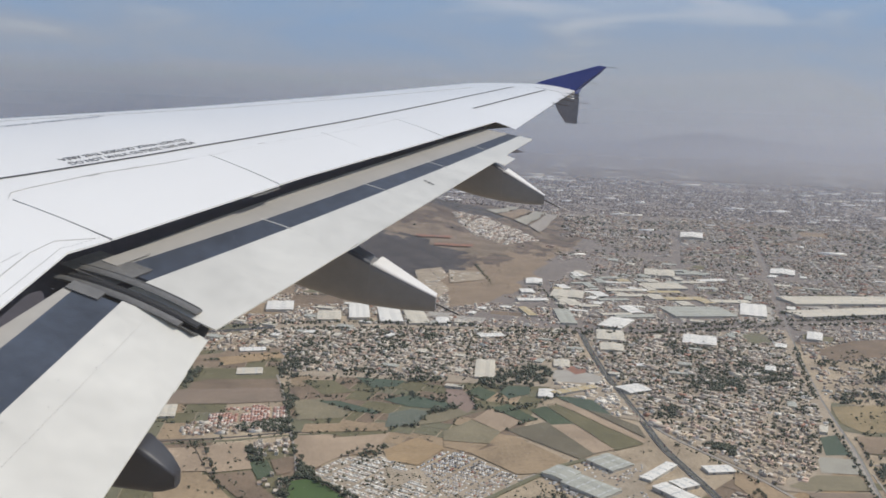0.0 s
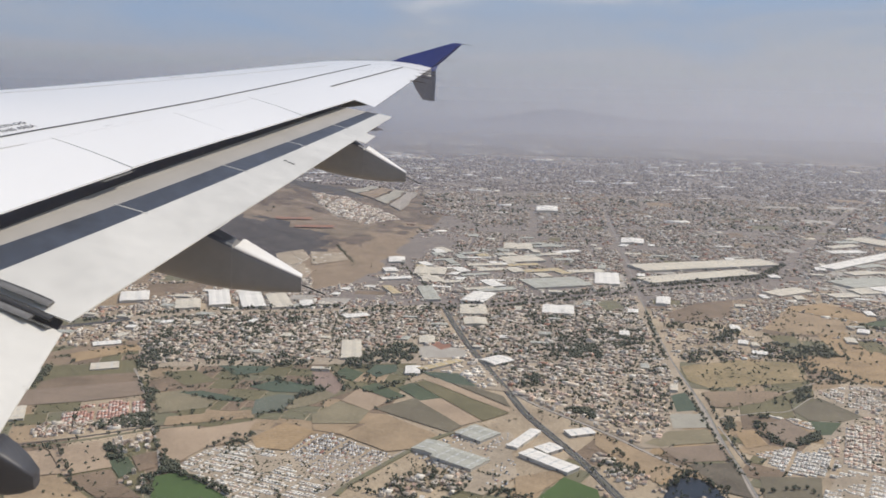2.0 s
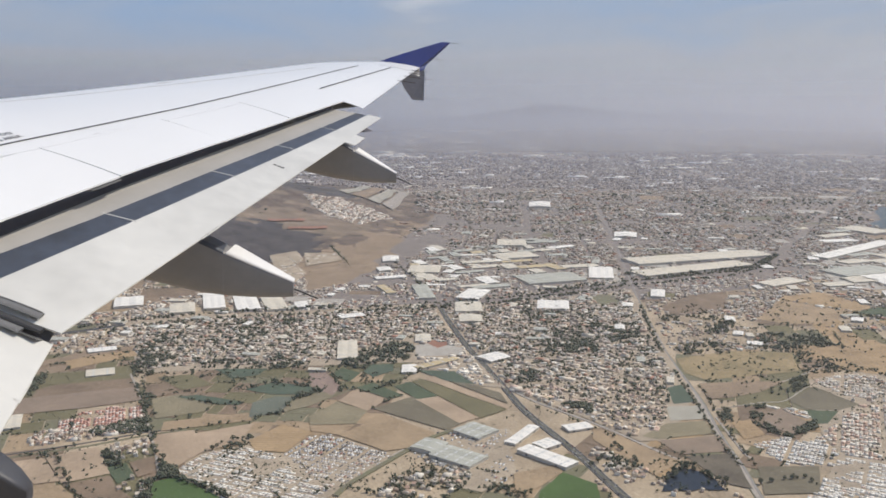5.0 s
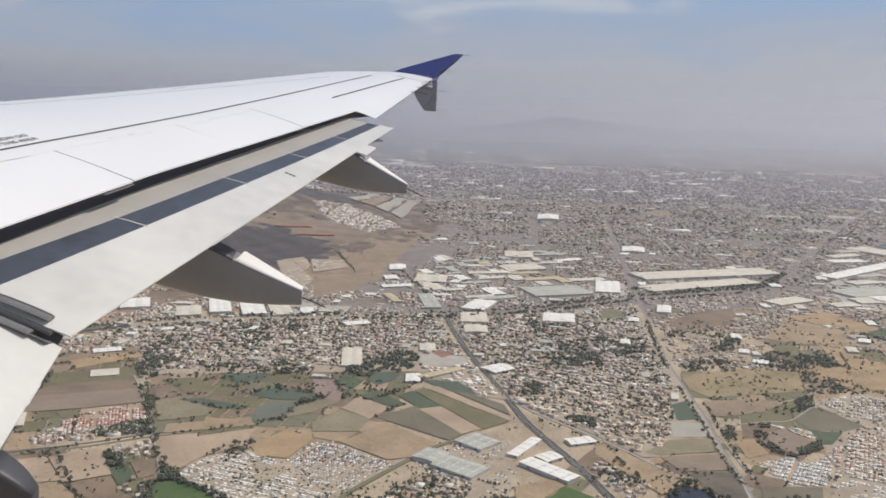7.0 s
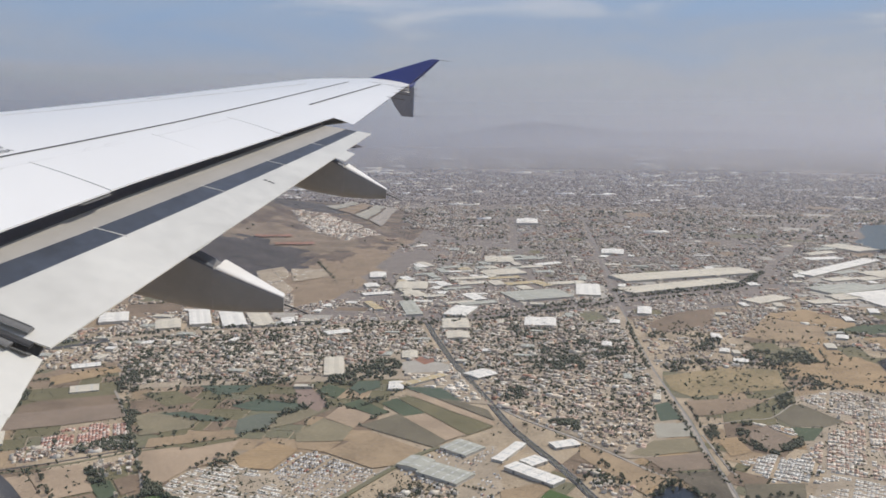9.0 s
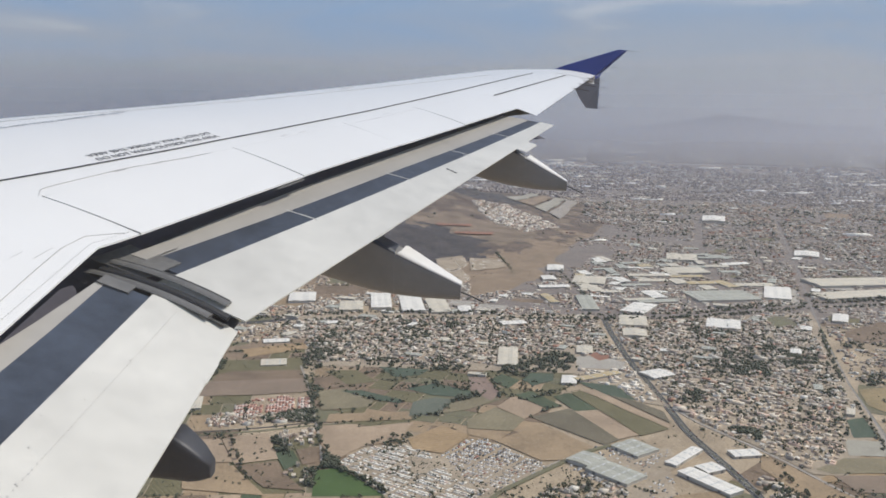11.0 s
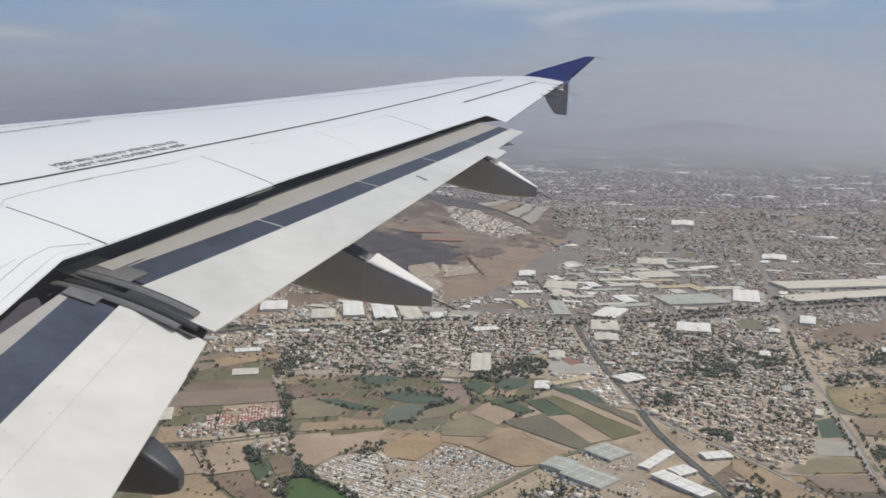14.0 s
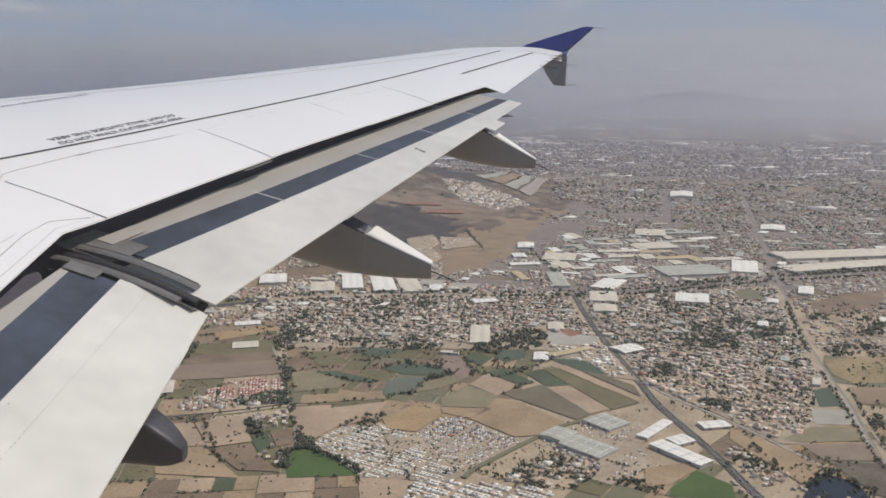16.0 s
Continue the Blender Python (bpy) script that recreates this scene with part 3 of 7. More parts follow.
# ---- wing tip fence ----
def blade(outline, thick=0.05):
    """A thin profiled blade from its outline (x, y, z), thickness along x, with a softened rim."""
    bm = bmesh.new()
    c = sum((Vector(p) for p in outline), Vector()) / len(outline)
    loops = []
    for off, k in ((-0.5, 0.86), (-0.28, 1.0), (0.28, 1.0), (0.5, 0.86)):
        loops.append([bm.verts.new(c + (Vector(p) - c) * k + Vector((off * thick, 0, 0))) for p in outline])
    n = len(outline)
    for a, b in zip(loops, loops[1:]):
        for i in range(n):
            bm.faces.new((a[i], a[(i + 1) % n], b[(i + 1) % n], b[i]))
    bm.faces.new(loops[0][::-1])
    bm.faces.new(loops[-1])
    return bm


fence = part("tip_fence", blade([(16.5, -8.25, 1.545), (16.58, -8.45, 1.63), (16.94, -9.33, 1.935), (16.97, -9.49, 1.93), (16.9, -9.36, 1.80), (16.7, -9.07, 1.54), (16.6, -9.02, 1.45), (16.5, -8.9, 1.43), (16.5, -8.6, 1.47)], 0.045), M_BLUE, wing, "royal blue upper tip fence")
part("lower_blade", blade([(16.5, -8.58, 1.36), (16.52, -8.85, 1.45), (16.6, -9.03, 1.46), (16.72, -9.05, 1.3), (16.9, -9.07, 0.93), (16.9, -8.87, 0.94), (16.72, -8.72, 1.12)], 0.045), M_FENCEGREY, fence, "grey lower tip fence")
for y, z, x in ((-9.49, 1.925, 16.96), (-9.18, 1.64, 16.78), (-9.05, 1.3, 16.72), (-9.06, 0.96, 16.88)):
    part("static_wick", tube([(x, y, z), (x, y - 0.17, z - 0.012)], 0.0035), M_SEALDARK, fence)
for x in (14.9, 15.35, 15.7, 16.0):
    y = y_te(x)
    part("static_wick", tube([(x, y + 0.12, z_up(x, y) + 0.012), (x, y, z_up(x, y) + 0.008), (x + 0.02, y - 0.22, z_up(x, y) - 0.02)], 0.004), M_SEALDARK, wing)


# ---- plain cabin side that closes the place behind the eye, with the window opening that it looks through ----
def hull():
    bm = bmesh.new()
    r_out, r_in, zc = 1.975, 1.86, 1.1
    z0, z1, y0, y1 = 1.26, 1.74, -8.02, -7.36
    a0, a1 = math.asin((z0 - zc) / r_out), math.asin((z1 - zc) / r_out)
    angs = [a0] + spread(a0, a1, 4)[1:-1] + [a1] + spread(a1, a0 + 2 * math.pi, 44)[1:-1]
    ys = spread(-13.0, y0, 8) + spread(y0, y1, 4)[1:] + spread(y1, 2.5, 14)[1:]
    n = len(angs)
    ring = {}
    for k, r in enumerate((r_out, r_in)):
        for j, y in enumerate(ys):
            for i, a in enumerate(angs):
                ring[k, j, i] = bm.verts.new((r * math.cos(a), y, zc + r * math.sin(a)))
    hole = {(j, i) for j in range(len(ys) - 1) for i in range(n) if y0 - 1e-6 <= ys[j] < y1 - 1e-6 and i < 3}
    for j in range(len(ys) - 1):
        for i in range(n):
            if (j, i) in hole:
                continue
            i2 = (i + 1) % n
            bm.faces.new((ring[0, j, i], ring[0, j + 1, i], ring[0, j + 1, i2], ring[0, j, i2]))
            bm.faces.new((ring[1, j, i], ring[1, j, i2], ring[1, j + 1, i2], ring[1, j + 1, i]))
    jh = sorted({j for j, _ in hole})
    for j in jh:
        for i in (0, 3):
            bm.faces.new((ring[0, j, i], ring[1, j, i], ring[1, j + 1, i], ring[0, j + 1, i]))
    for i in range(3):
        for j in (jh[0], jh[-1] + 1):
            bm.faces.new((ring[0, j, i], ring[0, j, i + 1], ring[1, j, i + 1], ring[1, j, i]))
    for j in (0, len(ys) - 1):
        for k in (0, 1):
            bm.faces.new([ring[k, j, i] for i in range(n)])
    return bm


bm = hull()
bmesh.ops.recalc_face_normals(bm, faces=bm.faces)
me = bpy.data.meshes.new("wall_cabin")
bm.to_mesh(me)
bm.free()
me.materials.append(M_WHITE)
cabin = new("wall_cabin", me)
cabin.matrix_world = wing.matrix_world.copy()
tagged(cabin, "plain white cabin wall with one window opening", "wall", kind="structure")


# ---- the window's acrylic pane, with faint white scatter added as glare ----
def pane_material():
    m = bpy.data.materials.new("glare_veiled_acrylic")
    m.use_nodes = True
    n, l = m.node_tree.nodes, m.node_tree.links
    n.clear()
    out, mix = n.new("ShaderNodeOutputMaterial"), n.new("ShaderNodeMixShader")
    # dust is a faint white scatter that lifts dark tones like glare
    clear, dust = n.new("ShaderNodeBsdfTransparent"), n.new("ShaderNodeBsdfTranslucent")
    dust.inputs["Color"].default_value = (0.8, 0.8, 0.8, 1)
    tc, nz = n.new("ShaderNodeTexCoord"), n.new("ShaderNodeTexNoise")
    nz.inputs["Scale"].default_value = 5.0
    l.new(tc.outputs["Object"], nz.inputs["Vector"])
    mr = n.new("ShaderNodeMapRange")
    mr.inputs["To Min"].default_value, mr.inputs["To Max"].default_value = 0.012, 0.034
    l.new(nz.outputs["Fac"], mr.inputs["Value"])
    l.new(mr.outputs[0], mix.inputs[0])
    l.new(clear.outputs[0], mix.inputs[1])
    l.new(dust.outputs[0], mix.inputs[2])
    l.new(mix.outputs[0], out.inputs["Surface"])
    return m


rows = [[(1.92 * math.cos(a), y, 1.1 + 1.92 * math.sin(a)) for a in spread(math.asin(0.155 / 1.92), math.asin(0.645 / 1.92), 6)] for y in (-8.025, -7.69, -7.355)]
bm = sheet(rows)
me = bpy.data.meshes.new("window_1")
bm.to_mesh(me)
bm.free()
me.materials.append(pane_material())
window_pane = new("window_1", me)
window_pane.matrix_world = wing.matrix_world.copy()
window_pane.visible_shadow = False
tagged(window_pane, "clear acrylic cabin window with added faint glare", "window", kind="structure")


# ---- landscape materials ----
M_EARTH = material("dry_earth", (0.33, 0.255, 0.17), 0.95, vary=0.35, size=34, fine=18, tint=(0.56, 0.445, 0.305))
M_TOWNGROUND = material("dusty_street_ground", (0.38, 0.31, 0.225), 0.95, vary=0.3, size=20, fine=12)
M_HILL = material("scorched_scrub_hill", (0.115, 0.088, 0.072), 0.95, vary=0.5, size=30, fine=14, tint=(0.215, 0.155, 0.112), bump=0.4)
M_HILLDRY = material("dry_hill_grass", (0.22, 0.165, 0.116), 0.95, vary=0.45, size=30, fine=16, bump=0.3)
M_BURNT = material("burnt_stubble", (0.05, 0.046, 0.05), 0.95, vary=0.5, size=30, fine=14, tint=(0.10, 0.085, 0.08))
M_CHAR = material("charred_stubble", (0.008, 0.008, 0.010), 0.95, vary=0.4, size=25, fine=12, tint=(0.022, 0.02, 0.022))
M_ASPHALT = material("worn_asphalt", (0.078, 0.074, 0.072), 0.85, vary=0.2, size=8, fine=12)
M_ROADDARK = material("dark_worn_asphalt", (0.06, 0.057, 0.056), 0.85, vary=0.45, size=5, fine=6)
M_DIRTROAD = material("pale_dirt_road", (0.36, 0.32, 0.27), 0.95, vary=0.15, size=10, fine=8)
M_BALLAST = material("rail_ballast", (0.27, 0.25, 0.23), 0.95, vary=0.15, size=6, fine=10)
M_MARK = material("road_marking", (0.6, 0.6, 0.56), 0.8, vary=0.1, size=3)
M_VERGE = material("dusty_verge", (0.22, 0.19, 0.13), 0.95, vary=0.2, size=15, fine=9, tint=(0.17, 0.17, 0.09))
M_TAN = furrowed("tan_stubble", (0.37, 0.27, 0.165), 20, 1.3, vary=0.34, depth=0.2)
M_TANPALE = furrowed("pale_ploughed_earth", (0.42, 0.315, 0.215), 80, 1.1, vary=0.28, depth=0.14)
M_BROWN = furrowed("brown_ploughed_earth", (0.25, 0.18, 0.12), 35, 1.8, vary=0.34, depth=0.32)
M_OCHRE = furrowed("ochre_dry_grass", (0.40, 0.28, 0.155), 10, 3.0, vary=0.36, depth=0.22)
M_SCRUB = furrowed("tan_dry_scrub", (0.30, 0.22, 0.145), 5, 4.0, vary=0.3, depth=0.15)
M_GREEN = furrowed("green_crop", (0.085, 0.11, 0.06), 65, 1.6, vary=0.25, depth=0.25)
M_OLIVE = furrowed("olive_pasture", (0.18, 0.165, 0.085), 50, 2.4, vary=0.25, depth=0.2, tint=(0.22, 0.19, 0.10))
M_BLUEGREEN = furrowed("blue_green_cabbages", (0.09, 0.12, 0.08), 75, 1.4, vary=0.2, depth=0.25)
M_WATER = material("still_water", (0.018, 0.05, 0.065), 0.5, vary=0.1, size=40)
M_DARKWATER = material("dark_pond", (0.008, 0.009, 0.010), 0.3, vary=0.1, size=20)
M_PALELOT = material("pale_concrete_yard", (0.41, 0.375, 0.32), 0.9, vary=0.14, size=12, fine=10)
M_GREYPLOT = material("grey_gravel_plot", (0.37, 0.345, 0.28), 0.95, vary=0.14, size=12, fine=10)
M_QUARRY = material("sandy_diggings", (0.46, 0.37, 0.27), 0.95, vary=0.15, size=10, fine=8)
M_RED = material("red_soil", (0.30, 0.15, 0.10), 0.95, vary=0.2, size=20)
M_CITYGROUND = material("city_streets", (0.225, 0.19, 0.165), 0.95, vary=0.25, size=26, fine=14)
M_VIVID = furrowed("watered_grass", (0.075, 0.125, 0.035), 40, 2.0, vary=0.22, depth=0.2)
M_DULL = furrowed("dull_ploughed_earth", (0.285, 0.215, 0.155), 15, 1.7, vary=0.22, depth=0.22)
M_OLIVEDRY = furrowed("dry_olive_fallow", (0.265, 0.225, 0.14), 25, 2.2, vary=0.25, depth=0.2)
M_OLIVEDARK = furrowed("dark_olive_fallow", (0.175, 0.15, 0.10), 30, 2.2, vary=0.28, depth=0.2)
M_TEALPALE = furrowed("grey_green_vegetables", (0.15, 0.165, 0.125), 70, 1.5, vary=0.2, depth=0.2)
M_PINK = furrowed("pinkish_ploughed_earth", (0.31, 0.225, 0.18), 60, 1.6, vary=0.2, depth=0.2)
M_SCRUBDARK = material("dark_weedy_scrub", (0.13, 0.108, 0.078), 0.95, vary=0.45, size=18, fine=10)
M_PASTURE = material("patchy_pasture", (0.24, 0.195, 0.095), 0.95, vary=0.3, size=26, fine=9, tint=(0.40, 0.30, 0.165))
HOUSE_RAMP = ((0.0, (0.6, 0.533, 0.436)), (0.12, (0.458, 0.396, 0.319)), (0.28, (0.406, 0.335, 0.264)), (0.44, (0.582, 0.486, 0.378)), (0.57, (0.441, 0.318, 0.235)), (0.67, (0.318, 0.262, 0.21)), (0.82, (0.74, 0.688, 0.596)), (0.95, (0.423, 0.224, 0.151)))
# the town house colours at four fifths of their value
CITY_RAMP = ((0.0, (0.48, 0.426, 0.349)), (0.12, (0.366, 0.317, 0.255)), (0.28, (0.325, 0.268, 0.211)), (0.44, (0.466, 0.389, 0.302)), (0.57, (0.353, 0.254, 0.188)), (0.67, (0.254, 0.21, 0.168)), (0.82, (0.592, 0.55, 0.477)), (0.95, (0.338, 0.179, 0.121)))
RED_RAMP = ((0.0, (0.595, 0.408, 0.305)), (0.25, (0.714, 0.612, 0.486)), (0.5, (0.545, 0.389, 0.296)), (0.62, (0.813, 0.739, 0.629)), (0.88, (0.417, 0.311, 0.239)))
PALE_RAMP = ((0.0, (0.708, 0.63, 0.525)), (0.28, (0.575, 0.498, 0.396)), (0.52, (0.786, 0.724, 0.626)), (0.76, (0.441, 0.366, 0.295)), (0.88, (0.595, 0.433, 0.332)))
WHITE_RAMP = ((0.0, (0.70, 0.655, 0.575)), (0.3, (0.58, 0.53, 0.455)), (0.55, (0.78, 0.74, 0.665)), (0.82, (0.45, 0.40, 0.34)), (0.93, (0.60, 0.46, 0.37)))
TILE_RAMP = ((0.0, (0.50, 0.27, 0.20)), (0.35, (0.62, 0.42, 0.34)), (0.6, (0.42, 0.22, 0.165)), (0.8, (0.74, 0.66, 0.57)))
OCHRE_RAMP = ((0.0, (0.546, 0.43, 0.302)), (0.22, (0.441, 0.344, 0.252)), (0.44, (0.617, 0.447, 0.352)), (0.6, (0.688, 0.602, 0.487)), (0.82, (0.37, 0.301, 0.235)), (0.94, (0.749, 0.705, 0.629)))
GREY_RAMP = ((0.0, (0.36, 0.315, 0.27)), (0.3, (0.468, 0.414, 0.36)), (0.55, (0.297, 0.257, 0.225)), (0.78, (0.576, 0.522, 0.459)), (0.94, (0.414, 0.279, 0.225)))
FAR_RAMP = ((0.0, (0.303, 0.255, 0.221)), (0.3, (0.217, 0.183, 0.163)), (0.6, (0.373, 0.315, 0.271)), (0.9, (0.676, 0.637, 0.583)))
M_TOWN = material("rendered_houses", (1, 1, 1), 0.9, vary=0.12, size=5, pick="island", ramp=HOUSE_RAMP)
M_CITY = material("darker_city_houses", (1, 1, 1), 0.9, vary=0.12, size=8, pick="island", ramp=CITY_RAMP)
M_REDTOWN = material("tiled_houses", (1, 1, 1), 0.9, vary=0.12, size=5, pick="island", ramp=RED_RAMP)
M_PALETOWN = material("pale_terraces", (1, 1, 1), 0.9, vary=0.1, size=5, pick="island", ramp=PALE_RAMP)
M_WHITETOWN = material("white_terraces", (1, 1, 1), 0.9, vary=0.1, size=5, pick="island", ramp=WHITE_RAMP)
M_TILETOWN = material("red_tiled_houses", (1, 1, 1), 0.9, vary=0.12, size=5, pick="island", ramp=TILE_RAMP)
M_OCHRETOWN = material("ochre_houses", (1, 1, 1), 0.9, vary=0.12, size=5, pick="island", ramp=OCHRE_RAMP)
M_GREYTOWN = material("grey_brown_terraces", (1, 1, 1), 0.9, vary=0.12, size=5, pick="island", ramp=GREY_RAMP)
M_CARS = material("parked_car_paint", (1, 1, 1), 0.5, vary=0.05, size=2, pick="island", ramp=((0.0, (0.7, 0.68, 0.64)), (0.35, (0.10, 0.10, 0.105)), (0.6, (0.38, 0.38, 0.38)), (0.93, (0.30, 0.12, 0.09))))
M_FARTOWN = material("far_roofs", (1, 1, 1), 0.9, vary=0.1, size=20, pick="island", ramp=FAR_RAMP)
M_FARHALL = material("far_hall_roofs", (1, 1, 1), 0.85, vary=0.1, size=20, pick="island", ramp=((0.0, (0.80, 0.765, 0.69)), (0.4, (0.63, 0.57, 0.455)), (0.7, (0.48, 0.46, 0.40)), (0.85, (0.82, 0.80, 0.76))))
M_HOUSEWALL = material("painted_render", (1, 1, 1), 0.9, vary=0.1, size=2, pick="object", ramp=PALE_RAMP)
M_HOUSEROOF = material("flat_roof_screed", (1, 1, 1), 0.9, vary=0.15, size=2, pick="object", ramp=RED_RAMP)
M_TANK = material("black_water_tank", (0.05, 0.05, 0.055), 0.6)
M_WINDOW = material("dark_window_glass", (0.03, 0.035, 0.04), 0.15)
M_LEAF = material("dusty_dark_foliage", (1, 1, 1), 0.9, vary=0.3, size=4, pick="island", ramp=((0.0, (0.07, 0.085, 0.056)), (0.4, (0.092, 0.104, 0.066)), (0.7, (0.12, 0.12, 0.078)), (0.9, (0.155, 0.145, 0.095))))
M_BARK = material("bark", (0.12, 0.09, 0.065), 0.95, vary=0.2, size=1)
M_WROOF = material("white_sheet_roof", (0.80, 0.765, 0.69), 0.85, vary=0.1, size=12, fine=8)
M_CREAM = material("cream_sheet_roof", (0.63, 0.57, 0.455), 0.85, vary=0.12, size=12, fine=8)
M_GREYROOF = material("grey_green_sheet_roof", (0.42, 0.415, 0.35), 0.8, vary=0.15, size=12, fine=8)
M_OCHREROOF = material("ochre_sheet_roof", (0.52, 0.41, 0.23), 0.65, vary=0.12, size=12, fine=8)
M_SHEDWALL = material("shed_wall", (0.56, 0.52, 0.45), 0.8, vary=0.1, size=6)
M_SKYLIGHT = material("skylight_sheet", (0.55, 0.555, 0.53), 0.6, vary=0.08, size=6)
# ridge colour is brightened towards the haze that lies before it
M_RIDGE = material("haze_tinted_ridge", (0.21, 0.225, 0.25), 1.0, vary=0.12, size=400, fine=6)
CAR_RAMP = ((0.0, (0.6, 0.6, 0.6)), (0.4, (0.08, 0.08, 0.09)), (0.65, (0.35, 0.36, 0.38)), (0.85, (0.35, 0.05, 0.04)))
M_CAR = material("car_paint", (1, 1, 1), 0.35, vary=0.02, pick="object", ramp=CAR_RAMP)


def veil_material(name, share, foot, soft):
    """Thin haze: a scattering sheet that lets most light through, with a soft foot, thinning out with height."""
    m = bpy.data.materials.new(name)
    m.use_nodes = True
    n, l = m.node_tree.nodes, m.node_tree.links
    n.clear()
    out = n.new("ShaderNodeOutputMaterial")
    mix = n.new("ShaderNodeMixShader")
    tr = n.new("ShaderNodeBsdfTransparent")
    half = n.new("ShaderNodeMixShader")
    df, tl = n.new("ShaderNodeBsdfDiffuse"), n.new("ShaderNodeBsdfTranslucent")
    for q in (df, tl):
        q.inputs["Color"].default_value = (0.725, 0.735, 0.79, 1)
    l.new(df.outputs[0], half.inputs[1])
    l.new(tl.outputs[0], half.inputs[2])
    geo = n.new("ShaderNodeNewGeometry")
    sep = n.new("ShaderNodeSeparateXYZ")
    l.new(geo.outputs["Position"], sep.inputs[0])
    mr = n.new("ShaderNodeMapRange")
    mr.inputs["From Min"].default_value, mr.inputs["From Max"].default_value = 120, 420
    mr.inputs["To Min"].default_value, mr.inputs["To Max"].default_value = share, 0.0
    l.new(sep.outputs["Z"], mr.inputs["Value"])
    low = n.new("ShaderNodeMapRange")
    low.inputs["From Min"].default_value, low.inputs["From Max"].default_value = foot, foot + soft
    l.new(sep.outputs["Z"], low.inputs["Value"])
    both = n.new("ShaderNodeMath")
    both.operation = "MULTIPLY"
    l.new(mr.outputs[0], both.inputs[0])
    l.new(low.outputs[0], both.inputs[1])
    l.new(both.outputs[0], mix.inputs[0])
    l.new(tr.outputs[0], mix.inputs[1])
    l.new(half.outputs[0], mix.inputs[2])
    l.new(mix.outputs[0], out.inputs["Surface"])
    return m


# ---- ground, hill, ridges, haze ----
def hill_z(x, y):
    """Height of the land: one scorched hill on a plain."""
    a = math.exp(-(((x - 1750) / 330) ** 2 + ((y - 330) / 265) ** 2))
    b = math.exp(-(((x - 1380) / 150) ** 2 + ((y - 330) / 190) ** 2))
    h = 94 * a + 22 * b
    if h < 0.6:
        return 0.0
    n = noise.fractal(Vector((x / 150, y / 150, 0.3)), 1.0, 2.0, 5)
    return max(0.0, (h - 0.6) * (1 + 0.22 * n))


def rise(r):
    """The valley floor climbs gently towards the mountains."""
    return 84 * max(0.0, (r - 2300) / 2600) ** 1.5


verts, faces = [], []
rings = [0.0] + [60 * 1.12 ** k for k in range(40)]
rings = [r for r in rings if r < 4950] + [4950]
NA = 72
for r in rings:
    for k in range(NA):
        a = 2 * math.pi * k / NA
        verts.append((r * math.cos(a), r * math.sin(a), rise(r)))
kinds = []
for i in range(len(rings) - 1):
    for k in range(NA):
        kinds.append(1 if rings[i] > 2200 else 0)
        k2 = (k + 1) % NA
        faces.append((i * NA + k, (i + 1) * NA + k, (i + 1) * NA + k2, i * NA + k2))
ground = new("ground", mesh_of("ground", verts, faces, (M_EARTH, M_CITYGROUND), index=kinds))
tagged(ground, "dry brown valley plain under scattered town", "ground", kind="structure")

N = 260


def scorch(x, y):
    """How far inside the scrub land a place lies, over 0 inside; its border is ragged."""
    n = noise.fractal(Vector((x / 130, y / 100, 2.2)), 1.0, 2.0, 5)
    return max(1.0 - ((x - 1640) / 600) ** 2 - ((y - 330) / 500) ** 2, 1.0 - ((x - 1330) / 330) ** 2 - ((y - 70) / 190) ** 2) + 0.5 * n


verts, faces, index = [], [], []
for i in range(N):
    for j in range(N):
        x, y = 960 + 1490 * i / (N - 1), -340 + 1240 * j / (N - 1)
        verts.append((x, y, hill_z(x, y) + 0.6 * max(-1, min(1, 6 * scorch(x, y)))))
for i in range(N - 1):
    for j in range(N - 1):
        a = i * N + j
        faces.append((a, a + N, a + N + 1, a + 1))
        x, y, _ = verts[a]
        n = noise.fractal(Vector((x / 55, y / 40, 5.1)), 1.0, 2.0, 5)
        burn = 1 - ((x - 1240) / 150) ** 2 - ((y - 130) / 110) ** 2 + 0.6 * n
        burn2 = 1 - ((x - 1900) / 190) ** 2 - ((y - 40) / 90) ** 2 + 0.5 * n
        dry = 1 - ((x - 1400) / 110) ** 2 - ((y - 90) / 150) ** 2 + 0.7 * n
        low = (1220 - x) / 160 + (40 - y) / 120 + 0.9 * n
        index.append(1 if max(burn, burn2) > 0 else 3 if low > 0 else 2 if dry > 0 or n > 0.22 else 0)
hill = new("hill", mesh_of("hill", verts, faces, (M_HILL, M_BURNT, M_HILLDRY, M_SCRUB), True, index))
tagged(hill, "scorched brown scrub hill rising beside the town", "hill", kind="structure")


def ridge(name, r, base, height, seed, a0, a1, mat, label):
    verts, faces = [], []
    n, rows = 160, 5
    for k in range(n + 1):
        a = a0 + (a1 - a0) * k / n
        h = base + height * (noise.fractal(Vector((a * 5.0, seed, 0)), 1.0, 2.1, 5) + 0.2) + 84 * math.exp(-((a - 1.81) / 0.06) ** 2) + 24 * math.exp(-((a - 1.95) / 0.1) ** 2)
        for j in range(rows + 1):
            s = j / rows
            rr = r - 330 * (1 - s) + 25 * noise.noise(Vector((a * 30, s * 3, seed)))
            verts.append((rr * math.sin(a), rr * math.cos(a), max(h * s ** 1.4, rise(rr)) - 1))
    for k in range(n):
        for j in range(rows):
            b = k * (rows + 1) + j
            faces.append((b, b + 1, b + rows + 2, b + rows + 1))
    ob = new(name, mesh_of(name, verts, faces, mat, True))
    return tagged(ob, label, "mountain ridge", kind="structure")


ridge("backdrop_ridge", 4940, 110, 30, 3.7, 0, 2 * math.pi, M_RIDGE, "far mountain ridge, haze put into its blue-grey")


